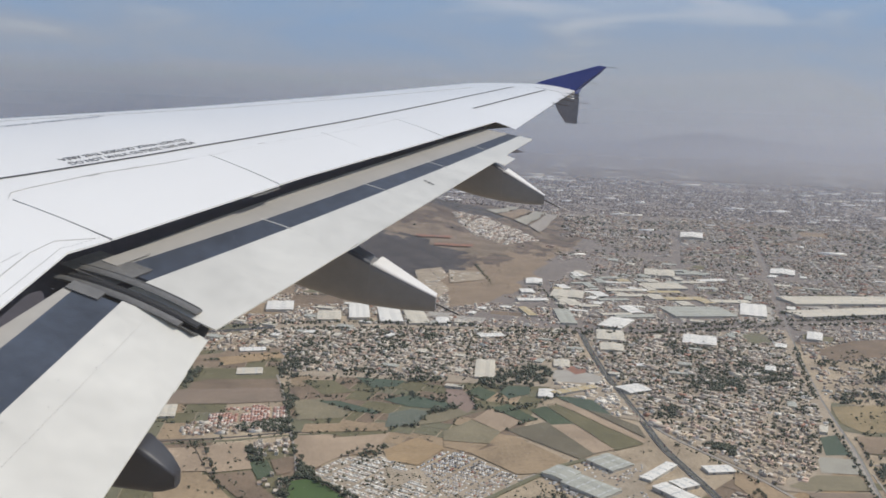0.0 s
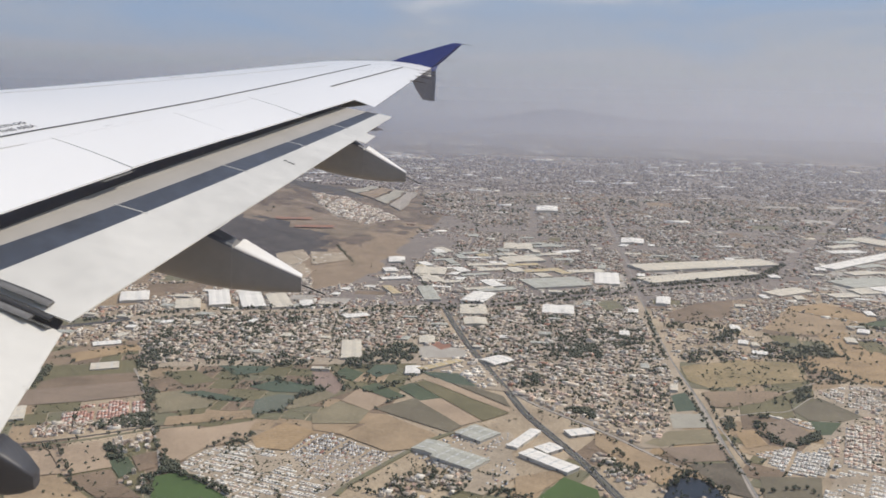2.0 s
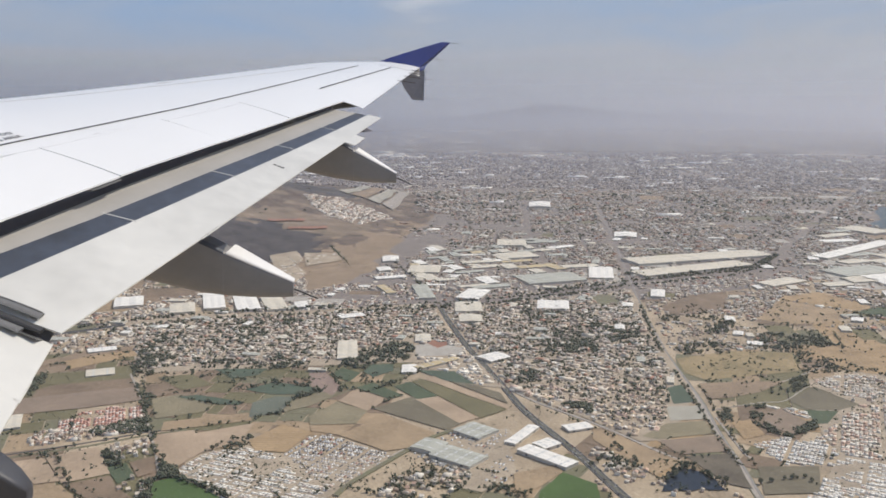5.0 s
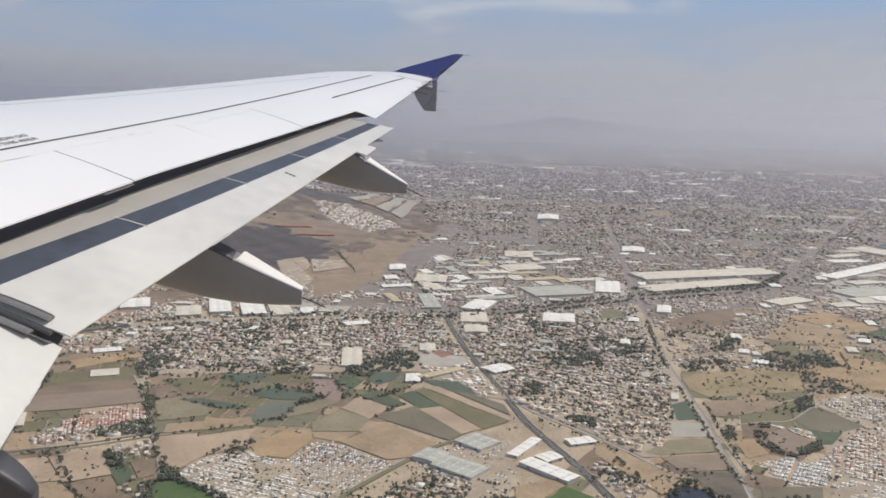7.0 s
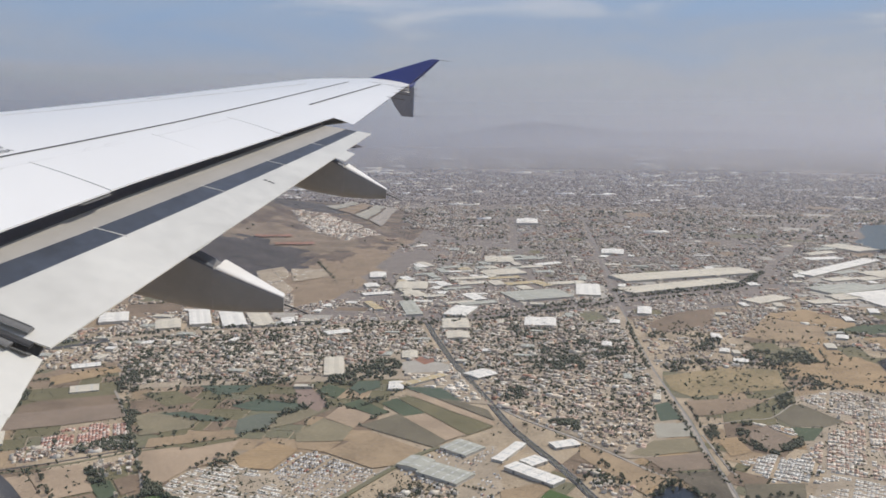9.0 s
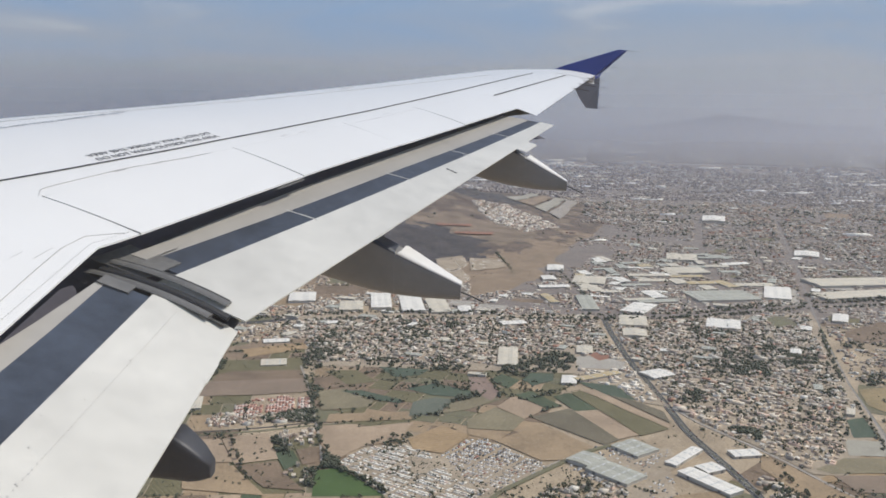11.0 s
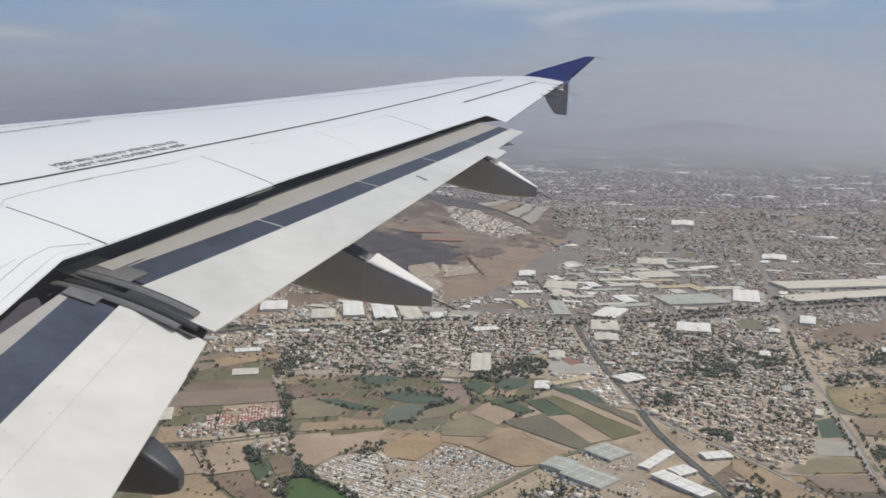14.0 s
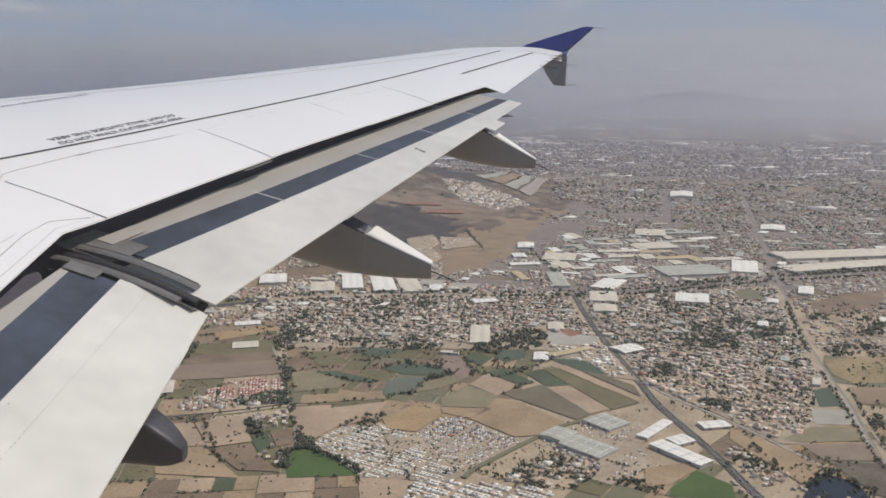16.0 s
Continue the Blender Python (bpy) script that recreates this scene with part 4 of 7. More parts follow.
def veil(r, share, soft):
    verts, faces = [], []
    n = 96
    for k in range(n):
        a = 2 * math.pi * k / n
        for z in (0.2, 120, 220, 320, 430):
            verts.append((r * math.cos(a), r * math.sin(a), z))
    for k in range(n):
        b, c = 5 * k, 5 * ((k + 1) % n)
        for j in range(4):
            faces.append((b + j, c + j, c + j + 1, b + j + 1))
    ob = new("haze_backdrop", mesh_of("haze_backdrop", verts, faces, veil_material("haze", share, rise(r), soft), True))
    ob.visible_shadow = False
    return tagged(ob, "upright see-through sheet standing in for haze over the city", "haze", kind="structure")


# haze is built up from six upright see-through sheets
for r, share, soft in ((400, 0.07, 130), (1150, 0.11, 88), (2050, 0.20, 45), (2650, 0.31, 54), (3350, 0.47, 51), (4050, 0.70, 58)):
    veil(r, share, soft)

# ---- plan bookkeeping: where no houses may stand ----
KEEP = []
SOFT = []
ESTATES = []


def inside(poly, x, y):
    c = False
    j = len(poly) - 1
    for i in range(len(poly)):
        (x1, y1), (x2, y2) = poly[i], poly[j]
        if (y1 > y) != (y2 > y) and x < (x2 - x1) * (y - y1) / (y2 - y1) + x1:
            c = not c
        j = i
    return c


def mask_of(poly, px, py):
    c = np.zeros(len(px), bool)
    j = len(poly) - 1
    for i in range(len(poly)):
        (x1, y1), (x2, y2) = poly[i], poly[j]
        if y1 != y2:
            c ^= ((y1 > py) != (y2 > py)) & (px < (x2 - x1) * (py - y1) / (y2 - y1) + x1)
        j = i
    return c


def box_of(cx, cy, w, d, turn):
    c, s = math.cos(radians(turn)), math.sin(radians(turn))
    return [(cx + c * a - s * b, cy + s * a + c * b) for a, b in ((-w / 2, -d / 2), (w / 2, -d / 2), (w / 2, d / 2), (-w / 2, d / 2))]


LAYER = [0.03]


def patch(name, corners, mat, label, category="field", keep=True, rough=0.014, soft=False, lift=0.0):
    """A flat piece of land between corners, its border a little uneven."""
    LAYER[0] += 0.001
    out = []
    n = len(corners)
    for i in range(n):
        a, b = Vector(corners[i]), Vector(corners[(i + 1) % n])
        steps = 5
        for k in range(steps):
            p = a.lerp(b, k / steps)
            w = rough * (b - a).length
            if k:
                p += Vector((noise.noise(Vector((p.x * 0.1, p.y * 0.1, 1.0))), noise.noise(Vector((p.x * 0.1, p.y * 0.1, 7.0))))) * w
            out.append((p.x, p.y))
    z = LAYER[0] + lift
    verts = [(x, y, z + hill_z(x, y)) for x, y in out]
    me = mesh_of(name, verts, [tuple(range(len(verts)))], mat)
    ob = new(name, me)
    tagged(ob, label, category, kind="structure")
    if keep:
        (SOFT if soft else KEEP).append([tuple(c) for c in corners])
    return ob


def road(name, pts, width, mat, label, z=0.35, keep=2.0, smoothing=4):
    """A strip along points of the plan, rounded at its bends."""
    pts = [Vector(p) for p in pts]
    fine = []
    n = len(pts)
    for i in range(n - 1):
        p0, p1, p2, p3 = pts[max(i - 1, 0)], pts[i], pts[i + 1], pts[min(i + 2, n - 1)]
        for k in range(smoothing):
            t = k / smoothing
            fine.append(0.5 * ((2 * p1) + (p2 - p0) * t + (2 * p0 - 5 * p1 + 4 * p2 - p3) * t * t + (3 * p1 - p0 - 3 * p2 + p3) * t ** 3))
    fine.append(pts[-1])
    verts, faces, left, right = [], [], [], []
    for i, p in enumerate(fine):
        d = (fine[min(i + 1, len(fine) - 1)] - fine[max(i - 1, 0)]).normalized()
        q = Vector((-d.y, d.x)) * width / 2
        a, b = p + q, p - q
        for v, zz in ((a + q * 0.12, 0.0), (a, z), (b, z), (b - q * 0.12, 0.0)):
            verts.append((v.x, v.y, zz))
        left.append(tuple(p + q * (1 + keep / width)))
        right.append(tuple(p - q * (1 + keep / width)))
    for i in range(len(fine) - 1):
        for j in range(3):
            faces.append((4 * i + j, 4 * i + j + 4, 4 * i + j + 5, 4 * i + j + 1))
    ob = new(name, mesh_of(name, verts, faces, mat))
    tagged(ob, label, "road", kind="structure")
    for i in range(len(fine) - 1):
        KEEP.append([left[i], left[i + 1], right[i + 1], right[i]])
    return fine


# ---- roads and tracks ----
HIGHWAY = [(358, -153), (380, -150), (405, -144), (428, -140), (457, -136), (484, -131), (512, -125), (543, -119), (577, -116), (603, -114), (633, -111), (667, -108), (709, -104), (751, -102), (797, -100), (855, -99), (908, -95), (961, -88), (1024, -81), (1091, -79), (1154, -84)]


def shift(pts, d):
    out = []
    for i, p in enumerate(pts):
        a, b = Vector(pts[max(i - 1, 0)]), Vector(pts[min(i + 1, len(pts) - 1)])
        v = (b - a).normalized()
        out.append((p[0] - v.y * d, p[1] + v.x * d))
    return out


lane_a = road("road_highway", shift(HIGHWAY, 1.5), 2.3, M_ROADDARK, "worn grey asphalt carriageway of the highway", keep=4)
lane_b = road("road_highway", shift(HIGHWAY, -1.5), 2.3, M_ROADDARK, "worn grey asphalt carriageway of the highway", keep=4)
road("verge_highway", HIGHWAY, 0.65, M_VERGE, "dusty strip between the carriageways", z=0.42)
for side in (2.3, 0.8, -0.8, -2.3):
    road("road_marking", shift(HIGHWAY, side * 1.12), 0.10, M_MARK, "pale painted lane edge on the highway", z=0.37, keep=0)
RAIL = [(353, -204), (378, -208), (399, -211), (414, -214), (437, -219), (461, -223), (487, -228), (513, -234), (545, -241), (580, -247), (616, -253), (661, -261), (725, -275), (792, -290), (879, -311), (968, -333), (1118, -372), (1263, -408), (1415, -445), (1608, -493), (1802, -539)]
road("verge_rail", RAIL, 4.8, M_VERGE, "dry grassy railway embankment", z=0.25, keep=7)
road("road_rail", shift(RAIL, 0.7), 2.6, M_DIRTROAD, "pale dirt track along the railway", z=0.4, keep=0)
road("road_ballast", shift(RAIL, -1.3), 1.3, M_BALLAST, "grey ballasted railway line", z=0.5, keep=0)
CROSS = [(2259, -1504), (2012, -1296), (1704, -1049), (1519, -903), (1277, -724), (1160, -634), (1059, -564), (1003, -513), (975, -463), (952, -383), (933, -316), (907, -256), (880, -200), (865, -138), (860, -91), (852, -22), (845, 43), (842, 112), (825, 186), (795, 247), (780, 298), (764, 375)]
road("road_cross", CROSS, 8.0, M_ROADDARK, "dark asphalt cross road lined by trees", keep=6)
road("road_branch", [(590, -117), (575, -123), (559, -130), (536, -144), (515, -157), (492, -169), (470, -179), (450, -189)], 2.2, M_DIRTROAD, "narrow pale road branching off the highway", keep=1)
road("road_town", [(936, -243), (1037, -255), (1150, -268), (1258, -281), (1477, -324), (1684, -364)], 5.0, M_ROADDARK, "straight town avenue in worn asphalt", keep=9)
road("road_lane", [(505, 196), (510, 180), (519, 151), (531, 122), (538, 97), (543, 73), (548, 53), (557, 38), (574, 22), (596, 0), (610, -13)], 2.4, M_VERGE, "tree-lined country road with dusty verges", z=0.2)
road("road_lane", [(510, 198), (515, 181), (524, 153), (536, 123), (541, 97)], 1.3, M_ASPHALT, "narrow asphalt country road", z=0.3, keep=0)
road("road_lane", [(679, 166), (651, 155), (616, 143), (569, 129), (528, 117), (501, 109), (468, 101)], 1.5, M_DIRTROAD, "pale farm lane between the fields", keep=1)
road("road_lane", [(430, 5), (442, -1), (457, -13), (486, -37), (500, -49), (514, -67)], 3.0, M_VERGE, "dry grassy berm between yards", z=0.8, keep=1)
road("road_lane", [(438, 3), (463, -13), (488, -35)], 1.2, M_DIRTROAD, "pale track along the berm", z=0.3, keep=0)
road("road_lane", [(582, -259), (555, -266), (562, -286), (579, -321), (593, -344), (614, -377)], 1.2, M_DIRTROAD, "pale dirt track past the pastures", keep=0)
road("road_lane", [(648, -367), (629, -376), (605, -386), (583, -395), (559, -410), (536, -426)], 1.8, M_ASPHALT, "tree-lined road beside the pastures", keep=1)
road("road_lane", [(513, -238), (491, -235), (459, -230), (448, -230)], 1.3, M_DIRTROAD, "pale track beside the railway", keep=0)
road("road_lane", [(527, -242), (536, -278), (538, -299), (565, -335), (524, -345)], 1.0, M_DIRTROAD, "pale track round the fallow field", keep=0)
road("road_estate", [(562, -417), (534, -403), (503, -390), (484, -389), (464, -395), (446, -404)], 3.0, M_ASPHALT, "grey estate road winding between the terraces", z=0.2, keep=1)
road("road_hill", [(1106, -85), (1041, -80), (944, -84), (845, -90)], 3.0, M_DIRTROAD, "pale road from the hill into the town", keep=2)
road("road_hill", [(1145, -83), (1201, -101), (1261, -114), (1333, -112), (1374, -88)], 3.5, M_DIRTROAD, "pale dusty road curving up to the plots", keep=2)
road("road_hill", [(979, 494), (1049, 476), (1153, 454), (1230, 392)], 2.0, M_DIRTROAD, "pale track in the dry grass", keep=0)
road("road_lane", [(710, 279), (672, 255), (632, 242), (595, 245)], 1.5, M_DIRTROAD, "pale dirt farm lane", keep=1)
road("road_lane", [(622, 371), (588, 344), (537, 322)], 1.8, M_DIRTROAD, "pale dirt lane beside the ploughed land", keep=1)

# ---- housing estates: corners, plot, turn, fill ----
ESTATE_PLAN = (
    ([(475, 93), (497, 80), (504, 57), (483, 34), (459, 27), (448, 4), (427, 11), (430, 59)], 2.05, -30, 0.93, M_WHITETOWN, "white and grey terraced houses in parallel rows", 0.4, 0.75),
    ([(490, 34), (516, 20), (517, 9), (492, -14), (478, -30), (467, -23), (445, -1), (453, 17)], 1.9, -32, 0.86, M_CARS, "rows of parked cars on a dusty yard", 0.5, 0.8),
    ([(567, 182), (580, 168), (594, 136), (560, 127), (549, 153), (539, 175)], 2.1, 12, 0.86, M_TILETOWN, "small red-roofed village houses in rows", 0.6, 1.0),
    ([(540, 193), (551, 179), (547, 153), (556, 127), (541, 124), (530, 155), (522, 187)], 2.6, 10, 0.6, M_TOWN, "scattered farm houses among trees", 0.7, 1.2),
    ([(466, -240), (475, -263), (473, -288), (446, -283), (434, -263), (437, -245)], 2.05, -36, 0.95, M_WHITETOWN, "white terraced houses in tight parallel rows", 0.4, 0.75),
    ([(432, -263), (440, -283), (429, -301), (416, -316), (392, -299), (397, -243)], 2.05, -36, 0.95, M_WHITETOWN, "white terraced houses beside the avenue", 0.4, 0.75),
    ([(531, -280), (524, -294), (509, -303), (501, -294), (512, -282)], 2.2, -60, 0.85, M_PALETOWN, "pale terraced houses beside the fallow field", 0.6, 1.0),
    ([(575, -339), (586, -375), (572, -406), (551, -419), (521, -397), (527, -347)], 2.4, -32, 0.84, M_PALETOWN, "pale and pinkish terraced houses", 0.7, 1.2),
    ([(521, -343), (518, -395), (485, -388), (414, -334), (432, -306), (443, -285), (478, -290), (504, -321)], 2.4, -32, 0.9, M_REDTOWN, "terracotta and cream terraced houses in blocks", 0.7, 1.3),
    ([(498, -393), (483, -429), (469, -457), (397, -402), (417, -345)], 2.4, -30, 0.88, M_REDTOWN, "terracotta and pale terraced houses", 0.7, 1.3),
    ([(548, -432), (553, -478), (536, -508), (478, -463), (489, -418), (517, -405)], 2.4, -24, 0.88, M_PALETOWN, "pale terraced houses by the works", 0.7, 1.3),
    ([(837, 202), (844, 123), (853, 44), (860, -88), (731, -97), (747, -64), (703, -19), (680, 4), (670, 60), (684, 100), (671, 153), (736, 178)], 3.3, -14, 0.74, M_TOWN, "dense flat-roofed village houses", 0.7, 1.5),
    ([(747, -64), (723, -97), (656, -106), (596, -113), (604, -90), (661, -62)], 3.2, -22, 0.5, M_PALETOWN, "pale houses and yards by the highway", 0.7, 1.5),
    ([(831, -103), (867, -197), (892, -310), (730, -275), (695, -228), (693, -159), (675, -109)], 3.3, -26, 0.74, M_TOWN, "dense flat-roofed houses between highway and railway", 0.7, 1.5),
    ([(667, -112), (689, -158), (690, -227), (717, -272), (609, -250), (565, -225), (597, -224), (600, -160), (602, -119)], 3.2, -30, 0.66, M_TOWN, "rendered houses among dusty plots", 0.7, 1.4),
    ([(590, -119), (597, -164), (594, -223), (562, -224), (507, -202), (485, -179), (520, -159), (565, -131)], 3.2, -34, 0.6, M_OCHRETOWN, "ochre and pinkish houses among dry yards", 0.7, 1.3),
    ([(425, -12), (450, -31), (458, -63), (448, -68), (422, -47)], 2.6, -30, 0.3, M_TOWN, "scattered houses among gardens", 0.7, 1.2),
    ([(760, -281), (758, -358), (664, -371), (658, -313), (669, -263)], 2.6, -20, 0.25, M_TOWN, "scattered farm houses among trees", 0.7, 1.2),
    ([(864, -406), (905, -485), (845, -460), (779, -396), (790, -373)], 2.8, -20, 0.6, M_TOWN, "rendered houses beside dry fields", 0.7, 1.4),
    ([(529, 128), (523, 115), (501, 109), (502, 128), (511, 140)], 2.5, 10, 0.35, M_TOWN, "farm houses at the crossroads", 0.7, 1.2),
    ([(797, 476), (780, 428), (772, 400), (747, 363), (673, 348), (635, 379), (617, 435)], 2.5, 12, 0.88, M_GREYTOWN, "dense grey-brown terraced houses", 0.7, 1.3),
    ([(675, 315), (693, 281), (636, 269), (627, 303)], 2.3, 8, 0.85, M_PALETOWN, "pale village houses in rows", 0.7, 1.2),
    ([(586, 363), (588, 344), (546, 328), (545, 349)], 2.3, 8, 0.85, M_WHITETOWN, "white houses beside the diggings", 0.7, 1.2),
    ([(578, 319), (572, 257), (533, 244), (528, 306)], 2.5, 8, 0.3, M_TOWN, "farm houses among trees", 0.7, 1.2),
    ([(824, 158), (794, 261), (737, 264), (724, 206), (745, 159)], 2.8, 5, 0.45, M_TOWN, "scattered village houses among trees", 0.7, 1.3),
    ([(1659, 64), (1721, 1), (1636, -62), (1510, -92), (1435, -36), (1487, 20)], 5.0, -15, 0.75, M_PALETOWN, "small pale houses on dusty plots", 1.0, 1.8),
    ([(824, -480), (936, -473), (985, -541), (935, -671), (874, -678), (821, -638), (823, -549)], 3.4, -24, 0.35, M_TOWN, "houses between the works halls", 0.8, 1.6),
    ([(510, -63), (516, -69), (496, -82), (488, -78)], 1.7, -38, 0.7, M_CARS, "parked cars in rows beside the workshop", 0.5, 0.8),
    ([(485, -40), (483, -46), (454, -70), (447, -64), (472, -42)], 1.7, -38, 0.7, M_CARS, "parked cars in rows beside the shed", 0.5, 0.8),
    ([(488, -80), (512, -102), (495, -101), (475, -83)], 1.9, -38, 0.35, M_CARS, "vans and cars parked on a dusty yard", 0.6, 1.0),
    ([(444, -132), (483, -148), (469, -161), (441, -166), (413, -147), (414, -134)], 2.6, -30, 0.32, M_TOWN, "scattered houses and sheds by the highway", 0.6, 1.2),
    ([(442, -72), (483, -98), (446, -95), (424, -77)], 2.0, -38, 0.22, M_CARS, "vans and stacked goods on a dusty yard", 0.6, 1.1),
    ([(747, -69), (734, -98), (660, -102), (676, -90)], 2.8, -24, 0.5, M_TOWN, "workshops and houses along the highway", 0.8, 1.5),
    ([(432, -150), (415, -215), (380, -215), (380, -150)], 2.5, -30, 0.12, M_TOWN, "scattered houses beside the railway", 0.7, 1.2),
    ([(420, -40), (428, 30), (380, 40), (375, -40)], 2.4, -30, 0.85, M_WHITETOWN, "white and grey terraced houses in parallel rows", 0.4, 0.75),
    ([(408, -235), (404, -330), (360, -330), (365, -235)], 2.3, -36, 0.93, M_WHITETOWN, "white terraced houses beside the avenue", 0.4, 0.75),
    ([(1158, 90), (1195, 57), (1142, 47), (1101, 54), (1048, 40), (999, 50), (1069, 78)], 3.4, -12, 0.86, M_PALETOWN, "low pale houses in rows at the hill's foot", 1.2, 1.6),
    ([(1182, 46), (1174, 2), (1131, -3), (1097, 40)], 3.4, -12, 0.86, M_PALETOWN, "low pale houses in rows at the hill's foot", 1.2, 1.6),
    ([(524, -62), (518, -71), (492, -83), (512, -102), (485, -96), (462, -73), (487, -47)], 1.9, -38, 0.3, M_CARS, "cars and vans parked round the workshops", 0.5, 0.9),
    ([(446, -99), (447, -125), (438, -130), (444, -124), (431, -102)], 2.0, -38, 0.12, M_CARS, "lorries parked on bare ground", 0.6, 1.1),
)
ESTATES.extend([list(e[0]) for e in ESTATE_PLAN])

# ---- patchwork of small parcels ----
EDGES = []


def parcels(cx, cy, w, d, turn, least, palette, seed, keep, skip=0.0):
    """Splits a piece of land into strips and squares, each of its own crop."""
    r = random.Random(seed)
    c, s = math.cos(radians(turn)), math.sin(radians(turn))

    def place(u, v):
        return (cx + c * u - s * v, cy + s * u + c * v)

    def split(u0, v0, u1, v1, deep):
        a, b = u1 - u0, v1 - v0
        if deep > 6 or (max(a, b) < least * 2.4 and r.random() < 0.6) or max(a, b) < least * 1.4:
            if r.random() < skip:
                return
            mid = place((u0 + u1) / 2, (v0 + v1) / 2)
            if any(inside(p, *mid) for p in KEEP + ESTATES):
                return
            g = 0.35
            q = [place(u0 + g, v0 + g), place(u1 - g, v0 + g), place(u1 - g, v1 - g), place(u0 + g, v1 - g)]
            mat, label = r.choice(palette)
            patch("field", q, mat, label, keep=r.random() < keep, rough=0.025, soft=True)
            EDGES.append((q[0], q[1]))
            EDGES.append((q[1], q[2]))
            return
        k = r.uniform(0.35, 0.65)
        if a > b * r.uniform(0.8, 1.6):
            split(u0, v0, u0 + a * k, v1, deep + 1)
            split(u0 + a * k, v0, u1, v1, deep + 1)
        else:
            split(u0, v0, u1, v0 + b * k, deep + 1)
            split(u0, v0 + b * k, u1, v1, deep + 1)

    split(-w / 2, -d / 2, w / 2, d / 2, 0)


P_TAN, P_PALE, P_BROWN = (M_TAN, "tan harvested strip of farmland"), (M_TANPALE, "pale ploughed strip of farmland"), (M_BROWN, "brown ploughed strip of farmland")
P_OLIVE, P_GREEN, P_BLUE, P_OCHRE = (M_OLIVE, "olive pasture strip with weeds"), (M_GREEN, "green watered crop strip"), (M_BLUEGREEN, "blue-green vegetable strip"), (M_OCHRE, "ochre strip of dry grass")
P_SCRUB = (M_SCRUB, "tan dry scrub under the hill")
P_VERGE = (M_VERGE, "dusty weedy waste plot")
parcels(500, 190, 300, 260, 10, 20, (P_TAN, P_PALE, P_TAN, P_BROWN, P_OLIVE, P_VERGE), 1, 0.9)
parcels(700, 270, 240, 220, 6, 18, (P_TAN, P_BROWN, P_OLIVE, P_VERGE, P_SCRUB, P_OLIVE), 2, 0.8)
parcels(610, 40, 170, 160, -14, 12, (P_TAN, P_BROWN, P_OLIVE, P_BROWN, P_OLIVE, P_VERGE), 8, 0.8)
parcels(470, -200, 150, 110, -40, 14, (P_TAN, P_OCHRE, P_OLIVE, P_VERGE, P_BROWN), 3, 0.5)
parcels(620, -290, 260, 200, -22, 22, (P_OLIVE, P_OCHRE, P_BROWN, P_VERGE, P_TAN, P_OLIVE), 4, 0.55)
parcels(395, 110, 70, 160, 8, 16, (P_TAN, P_PALE, P_BROWN, P_OLIVE, P_GREEN), 11, 0.9)
parcels(395, -110, 64, 150, -30, 14, (P_TAN, P_OCHRE, P_BROWN, P_OLIVE, P_VERGE), 12, 0.7)
parcels(720, -500, 240, 240, -12, 24, (P_OCHRE, P_OLIVE, P_BROWN, P_OCHRE, P_VERGE), 5, 0.6, 0.2)
parcels(960, 330, 200, 420, 6, 30, (P_SCRUB, P_TAN, P_BROWN, P_SCRUB, P_SCRUB), 7, 0.75, 0.15)

# ---- ground of the built-up land ----
patch("street_ground", [(838, 110), (850, -60), (850, -330), (930, -560), (1400, -1050), (3300, -2500), (4700, -1400), (4880, 0), (4500, 1900), (2700, 1300), (2500, 420), (2280, -60), (1850, -230), (1500, -160), (1200, -60), (1060, 40)], M_CITYGROUND, "dusty grey streets and yards of the city", "ground", keep=False, rough=0.02)
for zone in ([(841, 205), (865, -91), (709, -99), (590, -116), (601, -89), (662, -57), (664, 60), (663, 153)], [(840, -104), (901, -315), (558, -243), (480, -195), (481, -176), (518, -158), (580, -122)], [(578, -338), (591, -382), (559, -443), (391, -317), (397, -241), (446, -283), (478, -290)], [(561, -427), (553, -521), (394, -400), (412, -339)]):
    patch("street_ground", zone, M_TOWNGROUND, "dusty ground between the houses", "ground", keep=False)
patch("street_ground", [(474, 93), (499, 80), (506, 57), (486, 35), (479, -30), (443, -1), (425, 11), (429, 59)], M_TOWNGROUND, "dusty ground of the terraces and car yard", "ground", keep=False)
patch("street_ground", [(807, 485), (750, 364), (668, 347), (628, 377), (611, 436)], M_TOWNGROUND, "dusty ground of the dense estate", "ground", keep=False)

# ---- vacant land inside the city ----
rv = random.Random(17)
for k in range(95):
    a, r = radians(rv.uniform(-36, 12)), 880 + 1500 * rv.random() ** 1.3
    x, y, size = r * math.cos(a), r * math.sin(a), rv.uniform(10, 32) * r / 1000
    if scorch(x, y) > -0.1 or any(inside(p, x, y) for p in KEEP):
        continue
    mat, label = rv.choice(((M_SCRUB, "tan vacant ground between city blocks"), (M_VERGE, "weedy vacant ground between city blocks"), (M_PALELOT, "pale dusty lot between city blocks"), (M_OLIVE, "dry park between city blocks"), (M_BROWN, "bare brown lot between city blocks")))
    patch("vacant_lot", box_of(x, y, size * rv.uniform(0.8, 2.0), size, rv.choice((-14, 76)) + rv.gauss(0, 6)), mat, label, "lot", rough=0.05)

